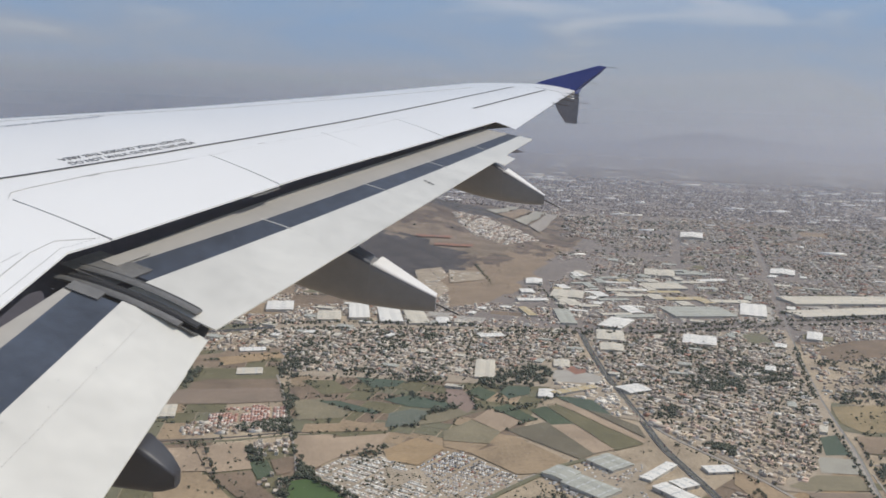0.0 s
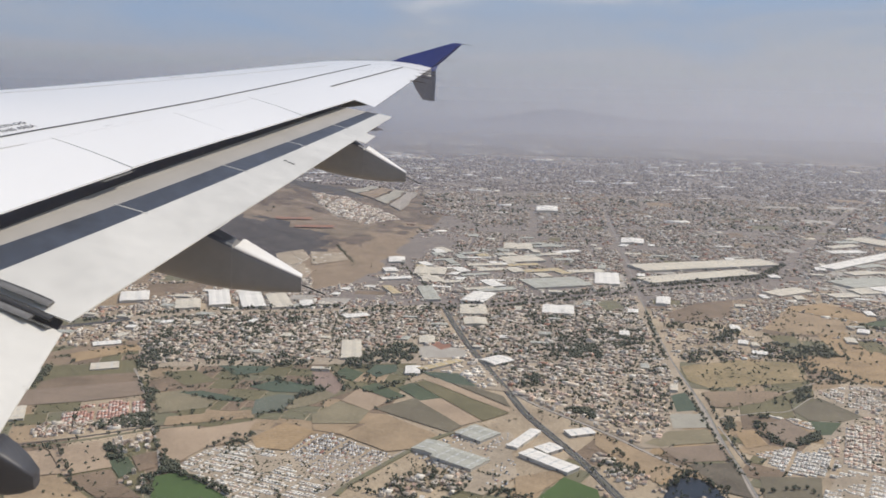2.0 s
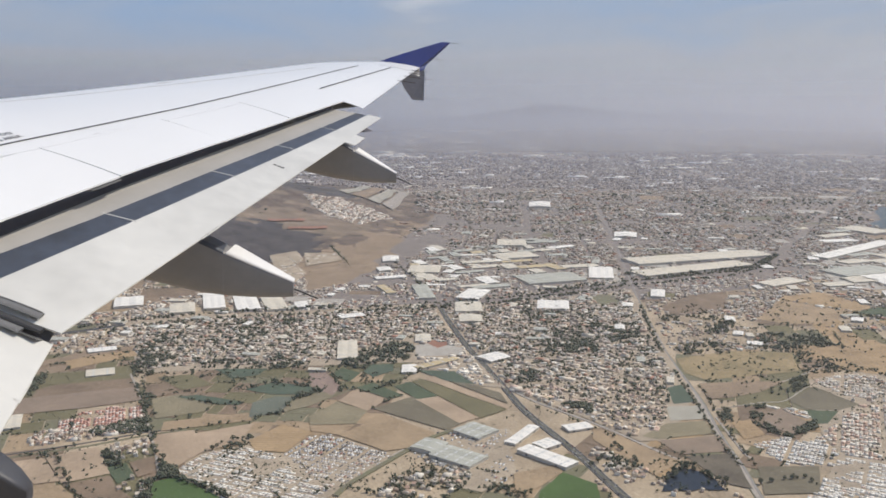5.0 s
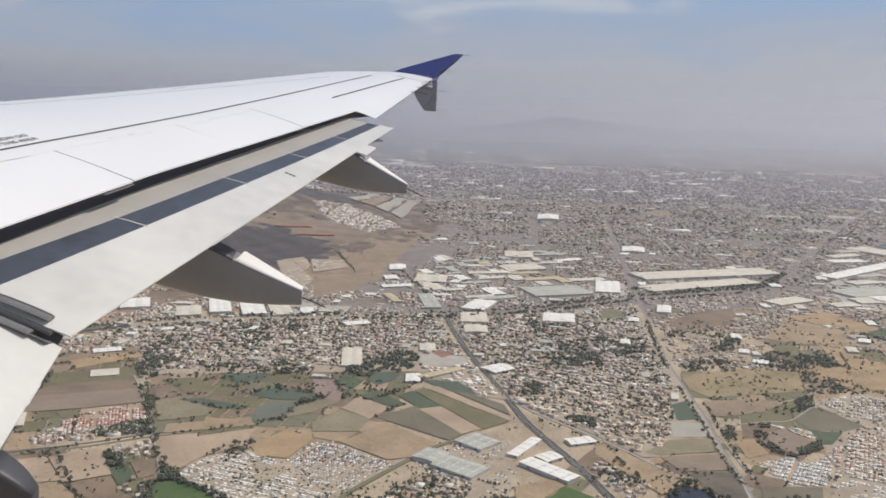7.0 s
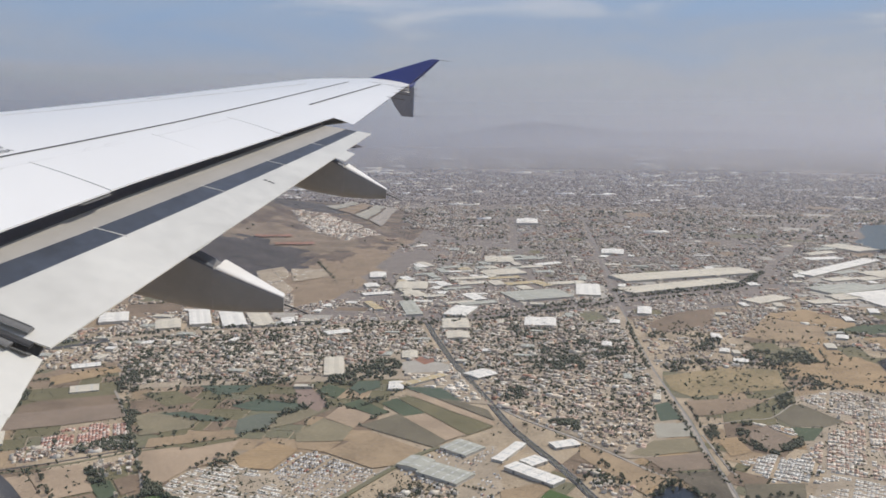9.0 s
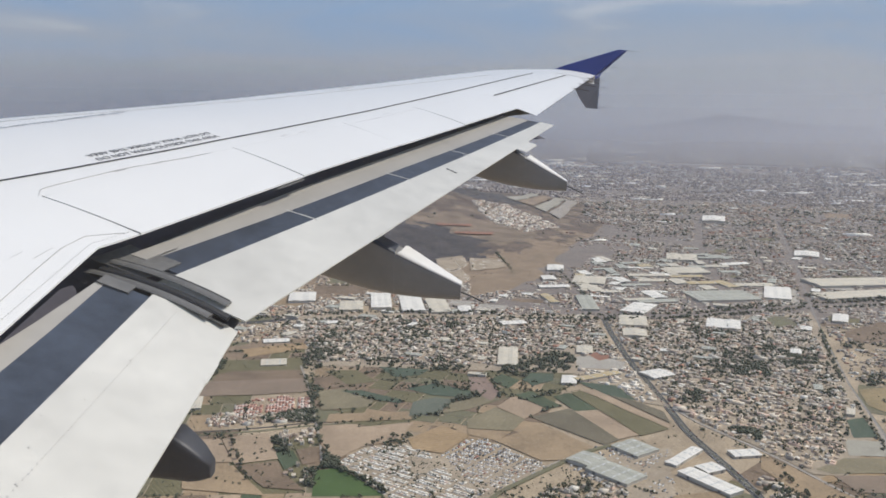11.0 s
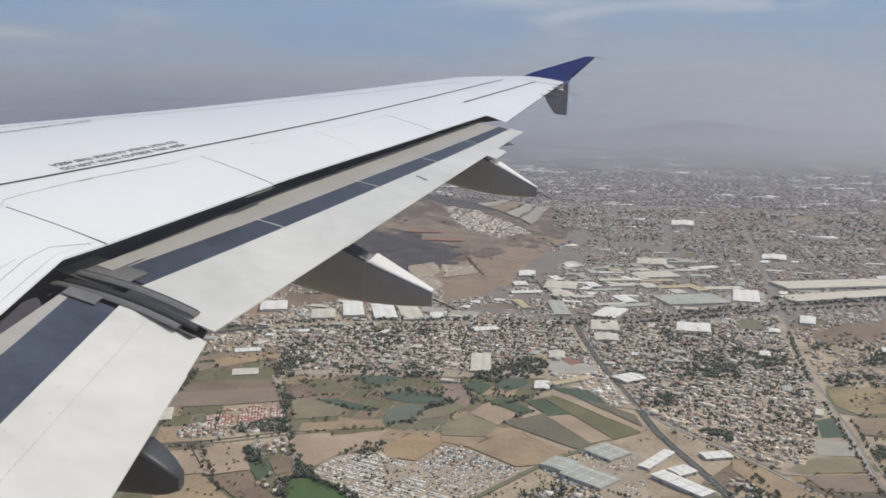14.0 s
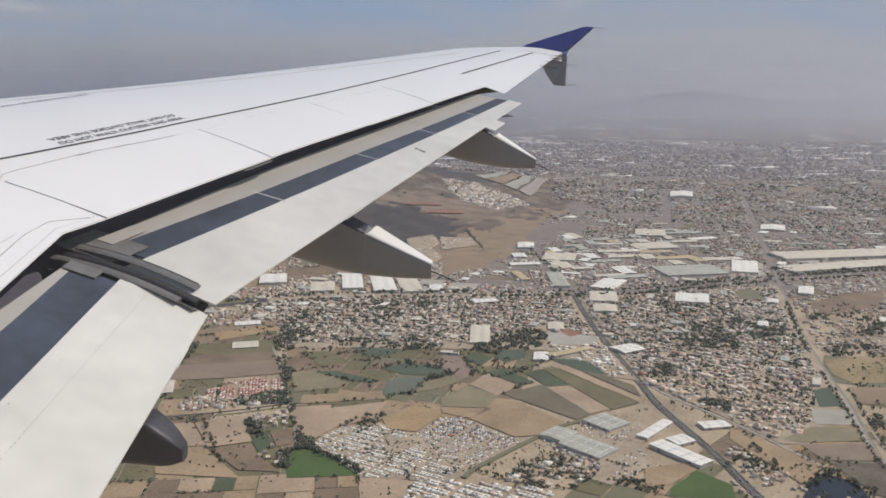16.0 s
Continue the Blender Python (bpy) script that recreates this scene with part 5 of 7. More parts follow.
# ---- fields ----
for name, corners, mat, label in (
    ("field", [(501, 110), (523, 110), (543, 56), (513, 62), (497, 83), (477, 95)], M_TANPALE, "large pale tan ploughed field"),
    ("field", [(503, 171), (515, 145), (475, 128), (465, 151)], M_TANPALE, "pale tan ploughed field with lone trees"),
    ("field", [(460, 180), (463, 151), (426, 123), (430, 169)], M_TAN, "tan field beside the village road"),
    ("field", [(497, 193), (503, 172), (468, 153), (463, 181)], M_TANPALE, "pale stubble field near the road"),
    ("field", [(463, 150), (472, 128), (455, 120), (434, 103), (436, 126)], M_BROWN, "brown fallow plot behind farm houses"),
    ("field", [(483, 132), (489, 123), (469, 114), (460, 121)], M_GREEN, "small dark green crop plot"),
    ("field", [(489, 121), (496, 111), (473, 105), (467, 112)], M_BROWN, "small brown ploughed plot"),
    ("field", [(460, 103), (466, 90), (431, 60), (427, 98)], M_VIVID, "vivid green irrigated field"),
    ("field", [(632, 217), (642, 207), (651, 156), (629, 148), (615, 215)], M_BROWN, "brown ploughed strip with green rows"),
    ("field", [(643, 217), (650, 199), (657, 158), (651, 156), (642, 207)], M_OLIVE, "dark weedy strip beside the village"),
    ("field", [(609, 234), (615, 215), (629, 148), (599, 138), (587, 174), (579, 223)], M_DULL, "broad dull brown ploughed field"),
    ("field", [(704, 220), (732, 171), (712, 165), (681, 208)], M_OCHRE, "ochre strip by the village"),
    ("field", [(690, 264), (717, 223), (734, 211), (743, 173), (732, 172), (704, 219), (668, 256)], M_SCRUB, "tan dry strip behind the sheds"),
    ("field", [(666, 207), (678, 187), (686, 160), (657, 159), (650, 199)], M_OLIVE, "olive kitchen gardens by the village"),
    ("field", [(626, 138), (639, 128), (614, 114), (603, 130)], M_BROWN, "brown stubble plot near the lane"),
    ("field", [(601, 132), (607, 112), (584, 88), (569, 91), (560, 121)], M_OLIVEDRY, "dry olive fallow field"),
    ("orchard", [(553, 114), (563, 62), (548, 58), (537, 113)], M_TAN, "young orchard in rows on tan soil"),
    ("field", [(650, 137), (654, 113), (626, 92), (617, 114)], M_OLIVE, "olive weedy field by the village"),
    ("field", [(665, 97), (661, 57), (646, 62), (639, 81)], M_BLUEGREEN, "dark blue-green vegetable field"),
    ("field", [(602, 116), (605, 101), (585, 67), (579, 70), (584, 86)], M_BLUEGREEN, "long blue-green crop strip"),
    ("field", [(612, 69), (627, 48), (609, 19), (595, 21), (599, 50)], M_BLUEGREEN, "wide dark teal vegetable field"),
    ("field", [(583, 61), (594, 46), (590, 33), (561, 41), (554, 61)], M_TEALPALE, "grey-green vegetable field"),
    ("field", [(583, 34), (604, 7), (596, 1), (571, 22), (561, 40)], M_OLIVEDRY, "dry olive strip beside the road"),
    ("field", [(645, 25), (644, 12), (609, 1), (591, 7), (612, 22)], M_PINK, "pinkish brown ploughed plot"),
    ("field", [(638, 10), (655, 0), (640, -14), (619, -5)], M_GREEN, "green garden plot edged by trees"),
    ("field", [(643, -16), (660, -23), (659, -40), (642, -39), (628, -23)], M_BLUEGREEN, "blue-green basin by the grove"),
    ("field", [(578, 3), (603, -9), (577, -31), (556, -16)], M_TANPALE, "pale tan plot between green strips"),
    ("field", [(605, -10), (615, -22), (584, -42), (577, -32)], M_GREEN, "green crop strip between pale plots"),
    ("field", [(550, 22), (577, 4), (556, -16), (533, -8), (535, 21)], M_OLIVEDRY, "olive brown fallow field"),
    ("field", [(560, -20), (583, -52), (566, -67), (535, -84), (514, -64), (549, -30)], M_OLIVEDARK, "dark olive brown fallow field"),
    ("field", [(515, 3), (547, -27), (511, -56), (490, -42), (486, -24)], M_TAN, "orange tan ploughed field"),
    ("field", [(534, 21), (532, -8), (515, 2), (524, 20)], M_TAN, "tan stubble beside the car yard"),
    ("field", [(574, -50), (578, -66), (533, -87), (525, -73)], M_TANPALE, "pale strip of ploughed soil"),
    ("field", [(604, -37), (614, -49), (579, -66), (574, -51)], M_GREEN, "green crop strip"),
    ("field", [(614, -50), (619, -58), (546, -108), (532, -88), (578, -67)], M_OLIVE, "long olive strips beside the highway"),
    ("field", [(619, -59), (624, -68), (555, -110), (547, -108)], M_TANPALE, "thin pale strip beside the highway"),
    ("field", [(625, -69), (609, -86), (580, -110), (557, -111)], M_OLIVEDARK, "dark olive plot beside the highway"),
    ("field", [(641, -57), (634, -85), (601, -95), (612, -75)], M_BLUEGREEN, "teal crop plot behind the school"),
    ("field", [(445, -92), (454, -120), (443, -119), (425, -101), (422, -88)], M_TAN, "tan dry plot beside the white sheds"),
    ("field", [(421, -101), (443, -119), (426, -133), (409, -130), (412, -98)], M_VIVID, "vivid green irrigated corner"),
    ("field", [(508, -155), (489, -168), (467, -178), (449, -189), (432, -168), (456, -159), (487, -149)], M_TAN, "orange tan dry field between the roads"),
    ("field", [(480, -187), (483, -227), (459, -224), (458, -192)], M_DULL, "dull brown field beside the railway"),
    ("field", [(488, -180), (507, -203), (508, -228), (487, -227), (482, -188)], M_OLIVEDRY, "dry weedy plot beside the railway"),
    ("field", [(455, -194), (456, -222), (409, -212), (417, -202)], M_SCRUBDARK, "dark scrub below the railway"),
    ("field", [(574, -229), (580, -242), (543, -237), (541, -221)], M_BLUEGREEN, "teal crop plot beside the railway"),
    ("field", [(537, -214), (536, -237), (511, -230), (511, -207)], M_GREYPLOT, "grey gravel plot beside the railway"),
    ("field", [(643, -263), (657, -317), (645, -361), (599, -342), (587, -264), (606, -255)], M_PASTURE, "ochre and olive pasture dotted with trees"),
    ("field", [(580, -255), (581, -287), (576, -319), (556, -289), (548, -263), (547, -248)], M_SCRUB, "tan dry pasture with tracks"),
    ("field", [(538, -301), (563, -333), (523, -343), (514, -323), (519, -303)], M_OLIVEDARK, "dark fallow square field"),
    ("field", [(518, -301), (513, -322), (493, -303), (493, -295)], M_GREEN, "green edge of the fallow field"),
    ("field", [(515, -271), (522, -287), (495, -292), (478, -271), (498, -264)], M_DULL, "dull tan ploughed square"),
    ("field", [(503, -244), (506, -258), (480, -255), (475, -239)], M_OCHRE, "small ochre meadow by the railway"),
    ("field", [(436, -228), (434, -245), (432, -262), (400, -245), (402, -215)], M_OLIVEDARK, "scrubby olive waste ground"),
    ("field", [(834, -448), (860, -507), (784, -525), (772, -494), (809, -466)], M_OCHRE, "golden dry grass field"),
    ("field", [(757, -386), (829, -447), (805, -466), (767, -490), (731, -442), (732, -404)], M_TAN, "wide tan ploughed field"),
    ("field", [(767, -491), (784, -525), (773, -603), (747, -583), (745, -511)], M_GREEN, "green playing field"),
    ("field", [(733, -492), (739, -577), (689, -540), (695, -489)], M_OCHRE, "ochre field beyond the burnt land"),
    ("field", [(644, -384), (664, -448), (651, -453), (623, -442), (609, -480), (567, -449), (586, -388), (614, -377)], M_OCHRE, "ochre dry grass field beside burnt land"),
    ("field", [(657, -456), (677, -487), (693, -543), (657, -537), (614, -504), (626, -445)], M_CHAR, "burnt black stubble field"),
    ("field", [(864, -368), (877, -412), (802, -378), (781, -317), (815, -312)], M_BROWN, "brown bare ground beside the railway"),
    ("field", [(1034, -27), (980, -8), (943, 36), (1062, 41), (1188, 0), (1071, -55)], M_SCRUB, "tan dry grass at the foot of the hill"),
    ("field", [(1305, -118), (1353, -149), (1253, -163), (1192, -124)], M_OCHRE, "ochre plot at the edge of town"),
    ("field", [(856, 448), (886, 405), (785, 373), (770, 425)], M_OCHRE, "ochre waste ground behind the works"),
    ("field", [(663, 380), (666, 337), (627, 307), (608, 303), (622, 367)], M_TAN, "tan dry field beside the estate"),
    ("field", [(703, 361), (716, 341), (667, 326), (658, 346)], M_GREEN, "dark green irrigation basin"),
    ("field", [(577, 333), (591, 291), (594, 260), (551, 250), (521, 276), (519, 317)], M_TANPALE, "large tan ploughed field"),
    ("field", [(723, 326), (762, 287), (702, 273), (680, 314)], M_TAN, "tan strip field before the village"),
):
    patch(name, corners, mat, label)
for k in range(11):
    t0, t1 = k / 11, (k + 0.75) / 11
    a, b, c, d = (Vector(p) for p in [(549, 112), (557, 63), (549, 59), (540, 111)])
    road("orchard_row", [tuple(a.lerp(d, t0)), tuple(b.lerp(c, t0))], 0.5, M_OLIVEDARK, "line of young orchard trees", z=0.4, keep=0)
patch("pond", [(432, -175), (439, -187), (433, -195), (410, -198), (413, -164)], M_DARKWATER, "dark still pond among scrub", "pond", rough=0.15)
patch("lake", [(1559, -1028), (1585, -1177), (1440, -1110), (1297, -994), (1214, -835), (1350, -880)], M_WATER, "hazy blue-grey reservoir in the town", "lake", rough=0.3)
patch("yard", [(513, 57), (538, 38), (522, 19), (492, 34), (497, 52)], M_OCHRE, "ochre dirt yard with parked lorries", "yard")
patch("yard", [(707, -60), (724, -78), (695, -100), (676, -95), (677, -60)], M_PALELOT, "pale school yard beside the highway", "yard")
patch("court", [(717, -72), (731, -85), (709, -91), (699, -79)], M_RED, "red clay sports court", "court", keep=False, lift=0.1)
patch("yard", [(462, -64), (487, -97), (446, -94), (424, -71), (435, -54)], M_TOWNGROUND, "dusty yard between the sheds", "yard", keep=False)
patch("yard", [(485, -43), (514, -102), (486, -104), (449, -65)], M_TOWNGROUND, "dusty car park round the sheds", "yard", keep=False)
patch("yard", [(1001, -285), (1030, -340), (936, -318), (921, -273)], M_PALELOT, "bright dusty goods yard", "yard", keep=False)
patch("yard", [(1003, -588), (1125, -700), (1127, -804), (1085, -887), (860, -709), (862, -528)], M_PALELOT, "pale works yard among large roofs", "yard", keep=False)
patch("yard", [(604, 365), (619, 333), (584, 320), (570, 350)], M_QUARRY, "sandy diggings with pale dust", "yard", keep=False)
for k, corners in enumerate(([(1900, -1), (2161, -64), (2135, -83), (1847, -22)], [(1836, -27), (2121, -88), (2069, -112), (1777, -56)], [(1767, -60), (2056, -117), (2019, -138), (1711, -82)], [(1702, -86), (2007, -143), (1959, -162), (1623, -103)])):
    patch("walled_plot", corners, (M_GREYPLOT, M_SCRUB, M_GREYPLOT, M_DIRTROAD)[k], "walled dusty plot laid out on the slope", "plot", rough=0.03, lift=2.4)
for corners in ([(1167, 92), (1185, 74), (1109, 55), (1077, 78)], [(1185, 73), (1200, 57), (1142, 47), (1109, 54)], [(1186, 47), (1179, 2), (1126, -4), (1093, 41)], [(1069, 78), (1101, 54), (1048, 40), (993, 50)]):
    patch("walled_plot", corners, M_TOWNGROUND, "dusty plot in rows at the hill's foot", "plot", keep=False, rough=0.03, lift=0.9)
for corners in ([(1412, 111), (1442, 56), (1423, 53), (1393, 110)], [(1364, 78), (1393, 18), (1374, 18), (1346, 77)]):
    patch("soil_strip", corners, M_RED, "thin strip of reddish bare soil under the hill", "soil", keep=False, rough=0.12, lift=2.0)


# ---- warehouses ----
def warehouse(cx, cy, w, d, h, turn, bays, roof, label, skylights=2):
    """A long shed: walls, one shallow gable a bay, skylight strips and doors. w runs along its own x."""
    ob = new("warehouse")
    ob.matrix_world = pose(cx, cy, rise(math.hypot(cx, cy)), 0, 0, turn)
    tagged(ob, label, "warehouse", "sheds and works halls")
    bm = bmesh.new()
    bmesh.ops.create_cube(bm, size=1.0, matrix=Matrix.Translation((0, 0, h / 2)) @ Matrix.Diagonal((w, d, h, 1)))
    part("wall", bm, M_SHEDWALL, ob)
    bw = d / bays
    for k in range(bays):
        y0 = -d / 2 + k * bw
        ov = 0.25
        prof = [(y0 - (ov if k == 0 else 0), h + 0.02), (y0 + bw / 2, h + 0.045 * bw), (y0 + bw + (ov if k == bays - 1 else 0), h + 0.02)]
        rows = [[(x, y, z) for y, z in prof] for x in (-w / 2 - ov, w / 2 + ov)]
        r = part("roof", sheet(rows, 0.12), roof, ob)
        for s in range(skylights):
            x = -w / 2 + (s + 0.5) * w / skylights
            for q in (0.25, 0.75):
                yy = y0 + bw * q
                zz = h + 0.02 + 0.045 * bw * (q * 2 if q < 0.5 else 2 - q * 2)
                b2 = bmesh.new()
                lean = math.atan(0.09) * (1 if q < 0.5 else -1)
                bmesh.ops.create_cube(b2, size=1.0, matrix=Matrix.Translation((x, yy, zz + 0.03)) @ Matrix.Rotation(lean, 4, "X") @ Matrix.Diagonal((min(1.2, w / skylights * 0.2), bw * 0.34, 0.05, 1)))
                part("skylight", b2, M_SKYLIGHT, r)
    for s in (-0.3, 0.3):
        b2 = bmesh.new()
        bmesh.ops.create_cube(b2, size=1.0, matrix=Matrix.Translation((w * s, -d / 2 - 0.03, min(1.0, h * 0.4))) @ Matrix.Diagonal((min(1.8, w * 0.2), 0.1, min(2.0, h * 0.8), 1)))
        part("loading_door", b2, M_FAIRING, ob)
    KEEP.append(box_of(cx, cy, w + 3, d + 3, turn))
    return ob


warehouse(488, -50, 17, 16, 2.2, -40, 1, M_GREYROOF, "small grey-green annex shed", 2)
warehouse(470, -65, 29, 18, 2.3, -135, 2, M_GREYROOF, "large grey-green shed by a car park", 4)
warehouse(508, -81, 21, 19, 2.2, -140, 2, M_GREYROOF, "grey workshop with a shallow gable", 3)
warehouse(498, -108, 33, 7, 2.0, -38, 1, M_WROOF, "white narrow shed along the highway", 4)
warehouse(463, -115, 36, 11, 2.3, -143, 2, M_WROOF, "bright white shed along the highway", 4)
warehouse(481, -119, 13, 11, 2.3, -59, 1, M_WROOF, "white wing of the shed along the highway", 2)
warehouse(507, -145, 17, 10, 1.6, -77, 1, M_WROOF, "low white building by the branch road", 2)
warehouse(909, 215, 44, 28, 3.0, 11, 2, M_WROOF, "large white warehouse before the hill", 3)
warehouse(875, 156, 41, 24, 2.2, 9, 2, M_CREAM, "pale hall round a small court", 2)
warehouse(902, 129, 70, 21, 2.6, 9, 3, M_WROOF, "white warehouse with several bays", 3)
warehouse(890, 95, 68, 23, 2.6, 10, 2, M_WROOF, "white long warehouse at the village edge", 3)
warehouse(885, 67, 65, 21, 2.6, 11, 2, M_CREAM, "cream warehouse in a row of halls", 3)
warehouse(873, 39, 25, 13, 2.2, 5, 1, M_WROOF, "white warehouse at the village edge", 2)
warehouse(732, 197, 22, 12, 1.6, -73, 1, M_WROOF, "white low hall by the village", 3)
warehouse(804, 163, 12, 10, 1.6, -85, 1, M_WROOF, "small white hall in the village", 1)
warehouse(667, 182, 20, 17, 1.4, -77, 3, M_CREAM, "cream poultry houses with parallel ridges", 2)
warehouse(820, -10, 24, 13, 1.8, -71, 1, M_WROOF, "white hall in the village", 2)
warehouse(702, -5, 53, 16, 2.0, -1, 2, M_CREAM, "cream school hall by the grove", 3)
warehouse(653, -73, 40, 8, 2.2, -56, 1, M_OCHREROOF, "long ochre hall beside the highway", 4)
warehouse(729, -70, 22, 13, 2.0, -5, 1, M_CREAM, "cream school building beside a pale yard", 2)
warehouse(642, -51, 19, 11, 1.8, -6, 1, M_WROOF, "white flat hall by the fields", 2)
warehouse(664, -120, 21, 18, 2.0, -58, 1, M_WROOF, "white hall by the highway", 2)
warehouse(838, -126, 40, 26, 2.4, -7, 2, M_CREAM, "pale hall with parking by the highway", 3)
warehouse(791, -121, 26, 21, 2.4, -5, 1, M_CREAM, "cream hall behind the village", 2)
warehouse(834, -211, 36, 31, 2.4, -14, 2, M_WROOF, "pale grey works beside the town", 3)
warehouse(1073, -462, 197, 45, 3.4, -79, 2, M_CREAM, "very long cream warehouse beside the junction", 10)
warehouse(999, -424, 163, 33, 3.2, -72, 2, M_CREAM, "long cream warehouse with a shallow roof", 8)
warehouse(870, -333, 35, 14, 2.6, -21, 1, M_WROOF, "white gabled hall by the railway", 3)
warehouse(1279, -435, 49, 33, 3.0, -19, 1, M_WROOF, "bright white hall in the town", 3)
warehouse(1684, -396, 82, 41, 5.0, -13, 1, M_WROOF, "bright white hall far out in the town", 2)
warehouse(990, -308, 69, 28, 2.8, -16, 3, M_WROOF, "bright white works with several bays", 3)
warehouse(968, -240, 71, 50, 2.8, -79, 3, M_GREYROOF, "pale grey works complex in the town", 4)
warehouse(1044, -103, 45, 38, 2.6, -10, 2, M_CREAM, "cream works at the edge of town", 3)
warehouse(1125, -67, 39, 21, 2.4, -3, 1, M_WROOF, "white hall by the dusty road", 2)
warehouse(917, -89, 70, 17, 2.6, 2, 2, M_GREYROOF, "grey hall in a row of works", 2)
warehouse(895, -140, 47, 25, 2.6, -26, 2, M_WROOF, "white works beside the cross road", 2)
warehouse(1228, -248, 53, 41, 3.0, -10, 2, M_CREAM, "pale market hall in the dense town", 3)
warehouse(1124, -234, 47, 41, 3.0, -78, 2, M_CREAM, "cream works in the dense town", 3)
warehouse(1100, -698, 198, 24, 3.2, -57, 2, M_WROOF, "long pale works hall among yards", 6)
warehouse(1266, -819, 72, 47, 3.4, -162, 2, M_CREAM, "long cream hall among yards", 5)
warehouse(909, -491, 55, 25, 2.4, -66, 2, M_CREAM, "cream hall on the edge of dry fields", 4)
warehouse(955, -613, 80, 43, 2.8, -75, 3, M_GREYROOF, "grey-green works hall with several bays", 5)
warehouse(911, -639, 82, 48, 2.8, -78, 3, M_WROOF, "broad white hall in the industrial park", 4)
warehouse(1043, -741, 91, 43, 3.0, -79, 2, M_CREAM, "pale hall in the industrial park", 4)
warehouse(674, -344, 12, 10, 1.6, -117, 1, M_WROOF, "white farm building among trees", 2)
warehouse(707, -345, 12, 8, 1.6, -27, 1, M_WROOF, "small white farm hall", 1)
warehouse(737, -475, 14, 10, 1.8, -34, 1, M_WROOF, "white farm building by the playing field", 1)
warehouse(573, -425, 22, 11, 2.2, -86, 1, M_WROOF, "long white stable by the burnt field", 3)
warehouse(587, -486, 34, 9, 2.2, -87, 1, M_CREAM, "long cream stable by the burnt field", 3)
warehouse(876, -623, 56, 40, 2.6, -88, 3, M_WROOF, "white works hall with several bays", 4)
warehouse(923, 406, 61, 47, 2.6, -82, 3, M_CREAM, "cream factory with a dark courtyard", 4)
warehouse(933, 330, 85, 33, 2.6, 6, 4, M_WROOF, "white warehouse with four bays", 4)
warehouse(1013, 272, 58, 18, 2.4, 7, 1, M_WROOF, "white hall on the scorched slope", 2)
warehouse(768, 283, 24, 13, 2.0, 9, 2, M_CREAM, "cream farm hall among trees", 2)
warehouse(563, 216, 25, 22, 1.4, 15, 4, M_CREAM, "cream poultry houses in parallel rows", 2)
rnd = random.Random(5)
done = []
for k in range(420):
    a, r = radians(rnd.uniform(-36, 20)), 600 + 760 * rnd.random() ** 0.8
    x, y = r * math.cos(a), r * math.sin(a)
    if len(done) > 85 or any(inside(p, x, y) for p in KEEP + SOFT + ESTATES[:6]) or scorch(x, y) > -0.35:
        continue
    if any(math.dist((x, y), q) < 26 for q in done):
        continue
    done.append((x, y))
    s = r / 800
    warehouse(x, y, rnd.uniform(8, 18) * s, rnd.uniform(5, 9) * s, rnd.uniform(1.5, 2.4), rnd.choice((-18, 72)) + rnd.gauss(0, 5), rnd.choice((1, 1, 2)), rnd.choice((M_WROOF, M_CREAM, M_GREYROOF, M_CREAM)), "pale shed roof among the town houses", 1)
for k in range(110):
    x, y = rnd.uniform(885, 1280), rnd.uniform(-1000, -540)
    if any(inside(p, x, y) for p in KEEP) or y > -0.6 * x:
        continue
    warehouse(x, y, rnd.uniform(24, 60), rnd.uniform(12, 24), 2.2, rnd.uniform(-90, -66), rnd.choice((1, 2, 2)), rnd.choice((M_WROOF, M_CREAM, M_GREYROOF, M_CREAM)), "pale works hall in the industrial park", 3)
for k in range(70):
    x, y = rnd.uniform(930, 1260), rnd.uniform(-330, -50)
    if any(inside(p, x, y) for p in KEEP) or scorch(x, y) > -0.1:
        continue
    warehouse(x, y, rnd.uniform(18, 50), rnd.uniform(9, 17), rnd.uniform(1.8, 2.8), rnd.choice((-80, 10)) + rnd.gauss(0, 4), rnd.choice((1, 1, 2)), rnd.choice((M_WROOF, M_CREAM, M_CREAM, M_GREYROOF, M_OCHREROOF)), "pale works hall between the town streets", 2)


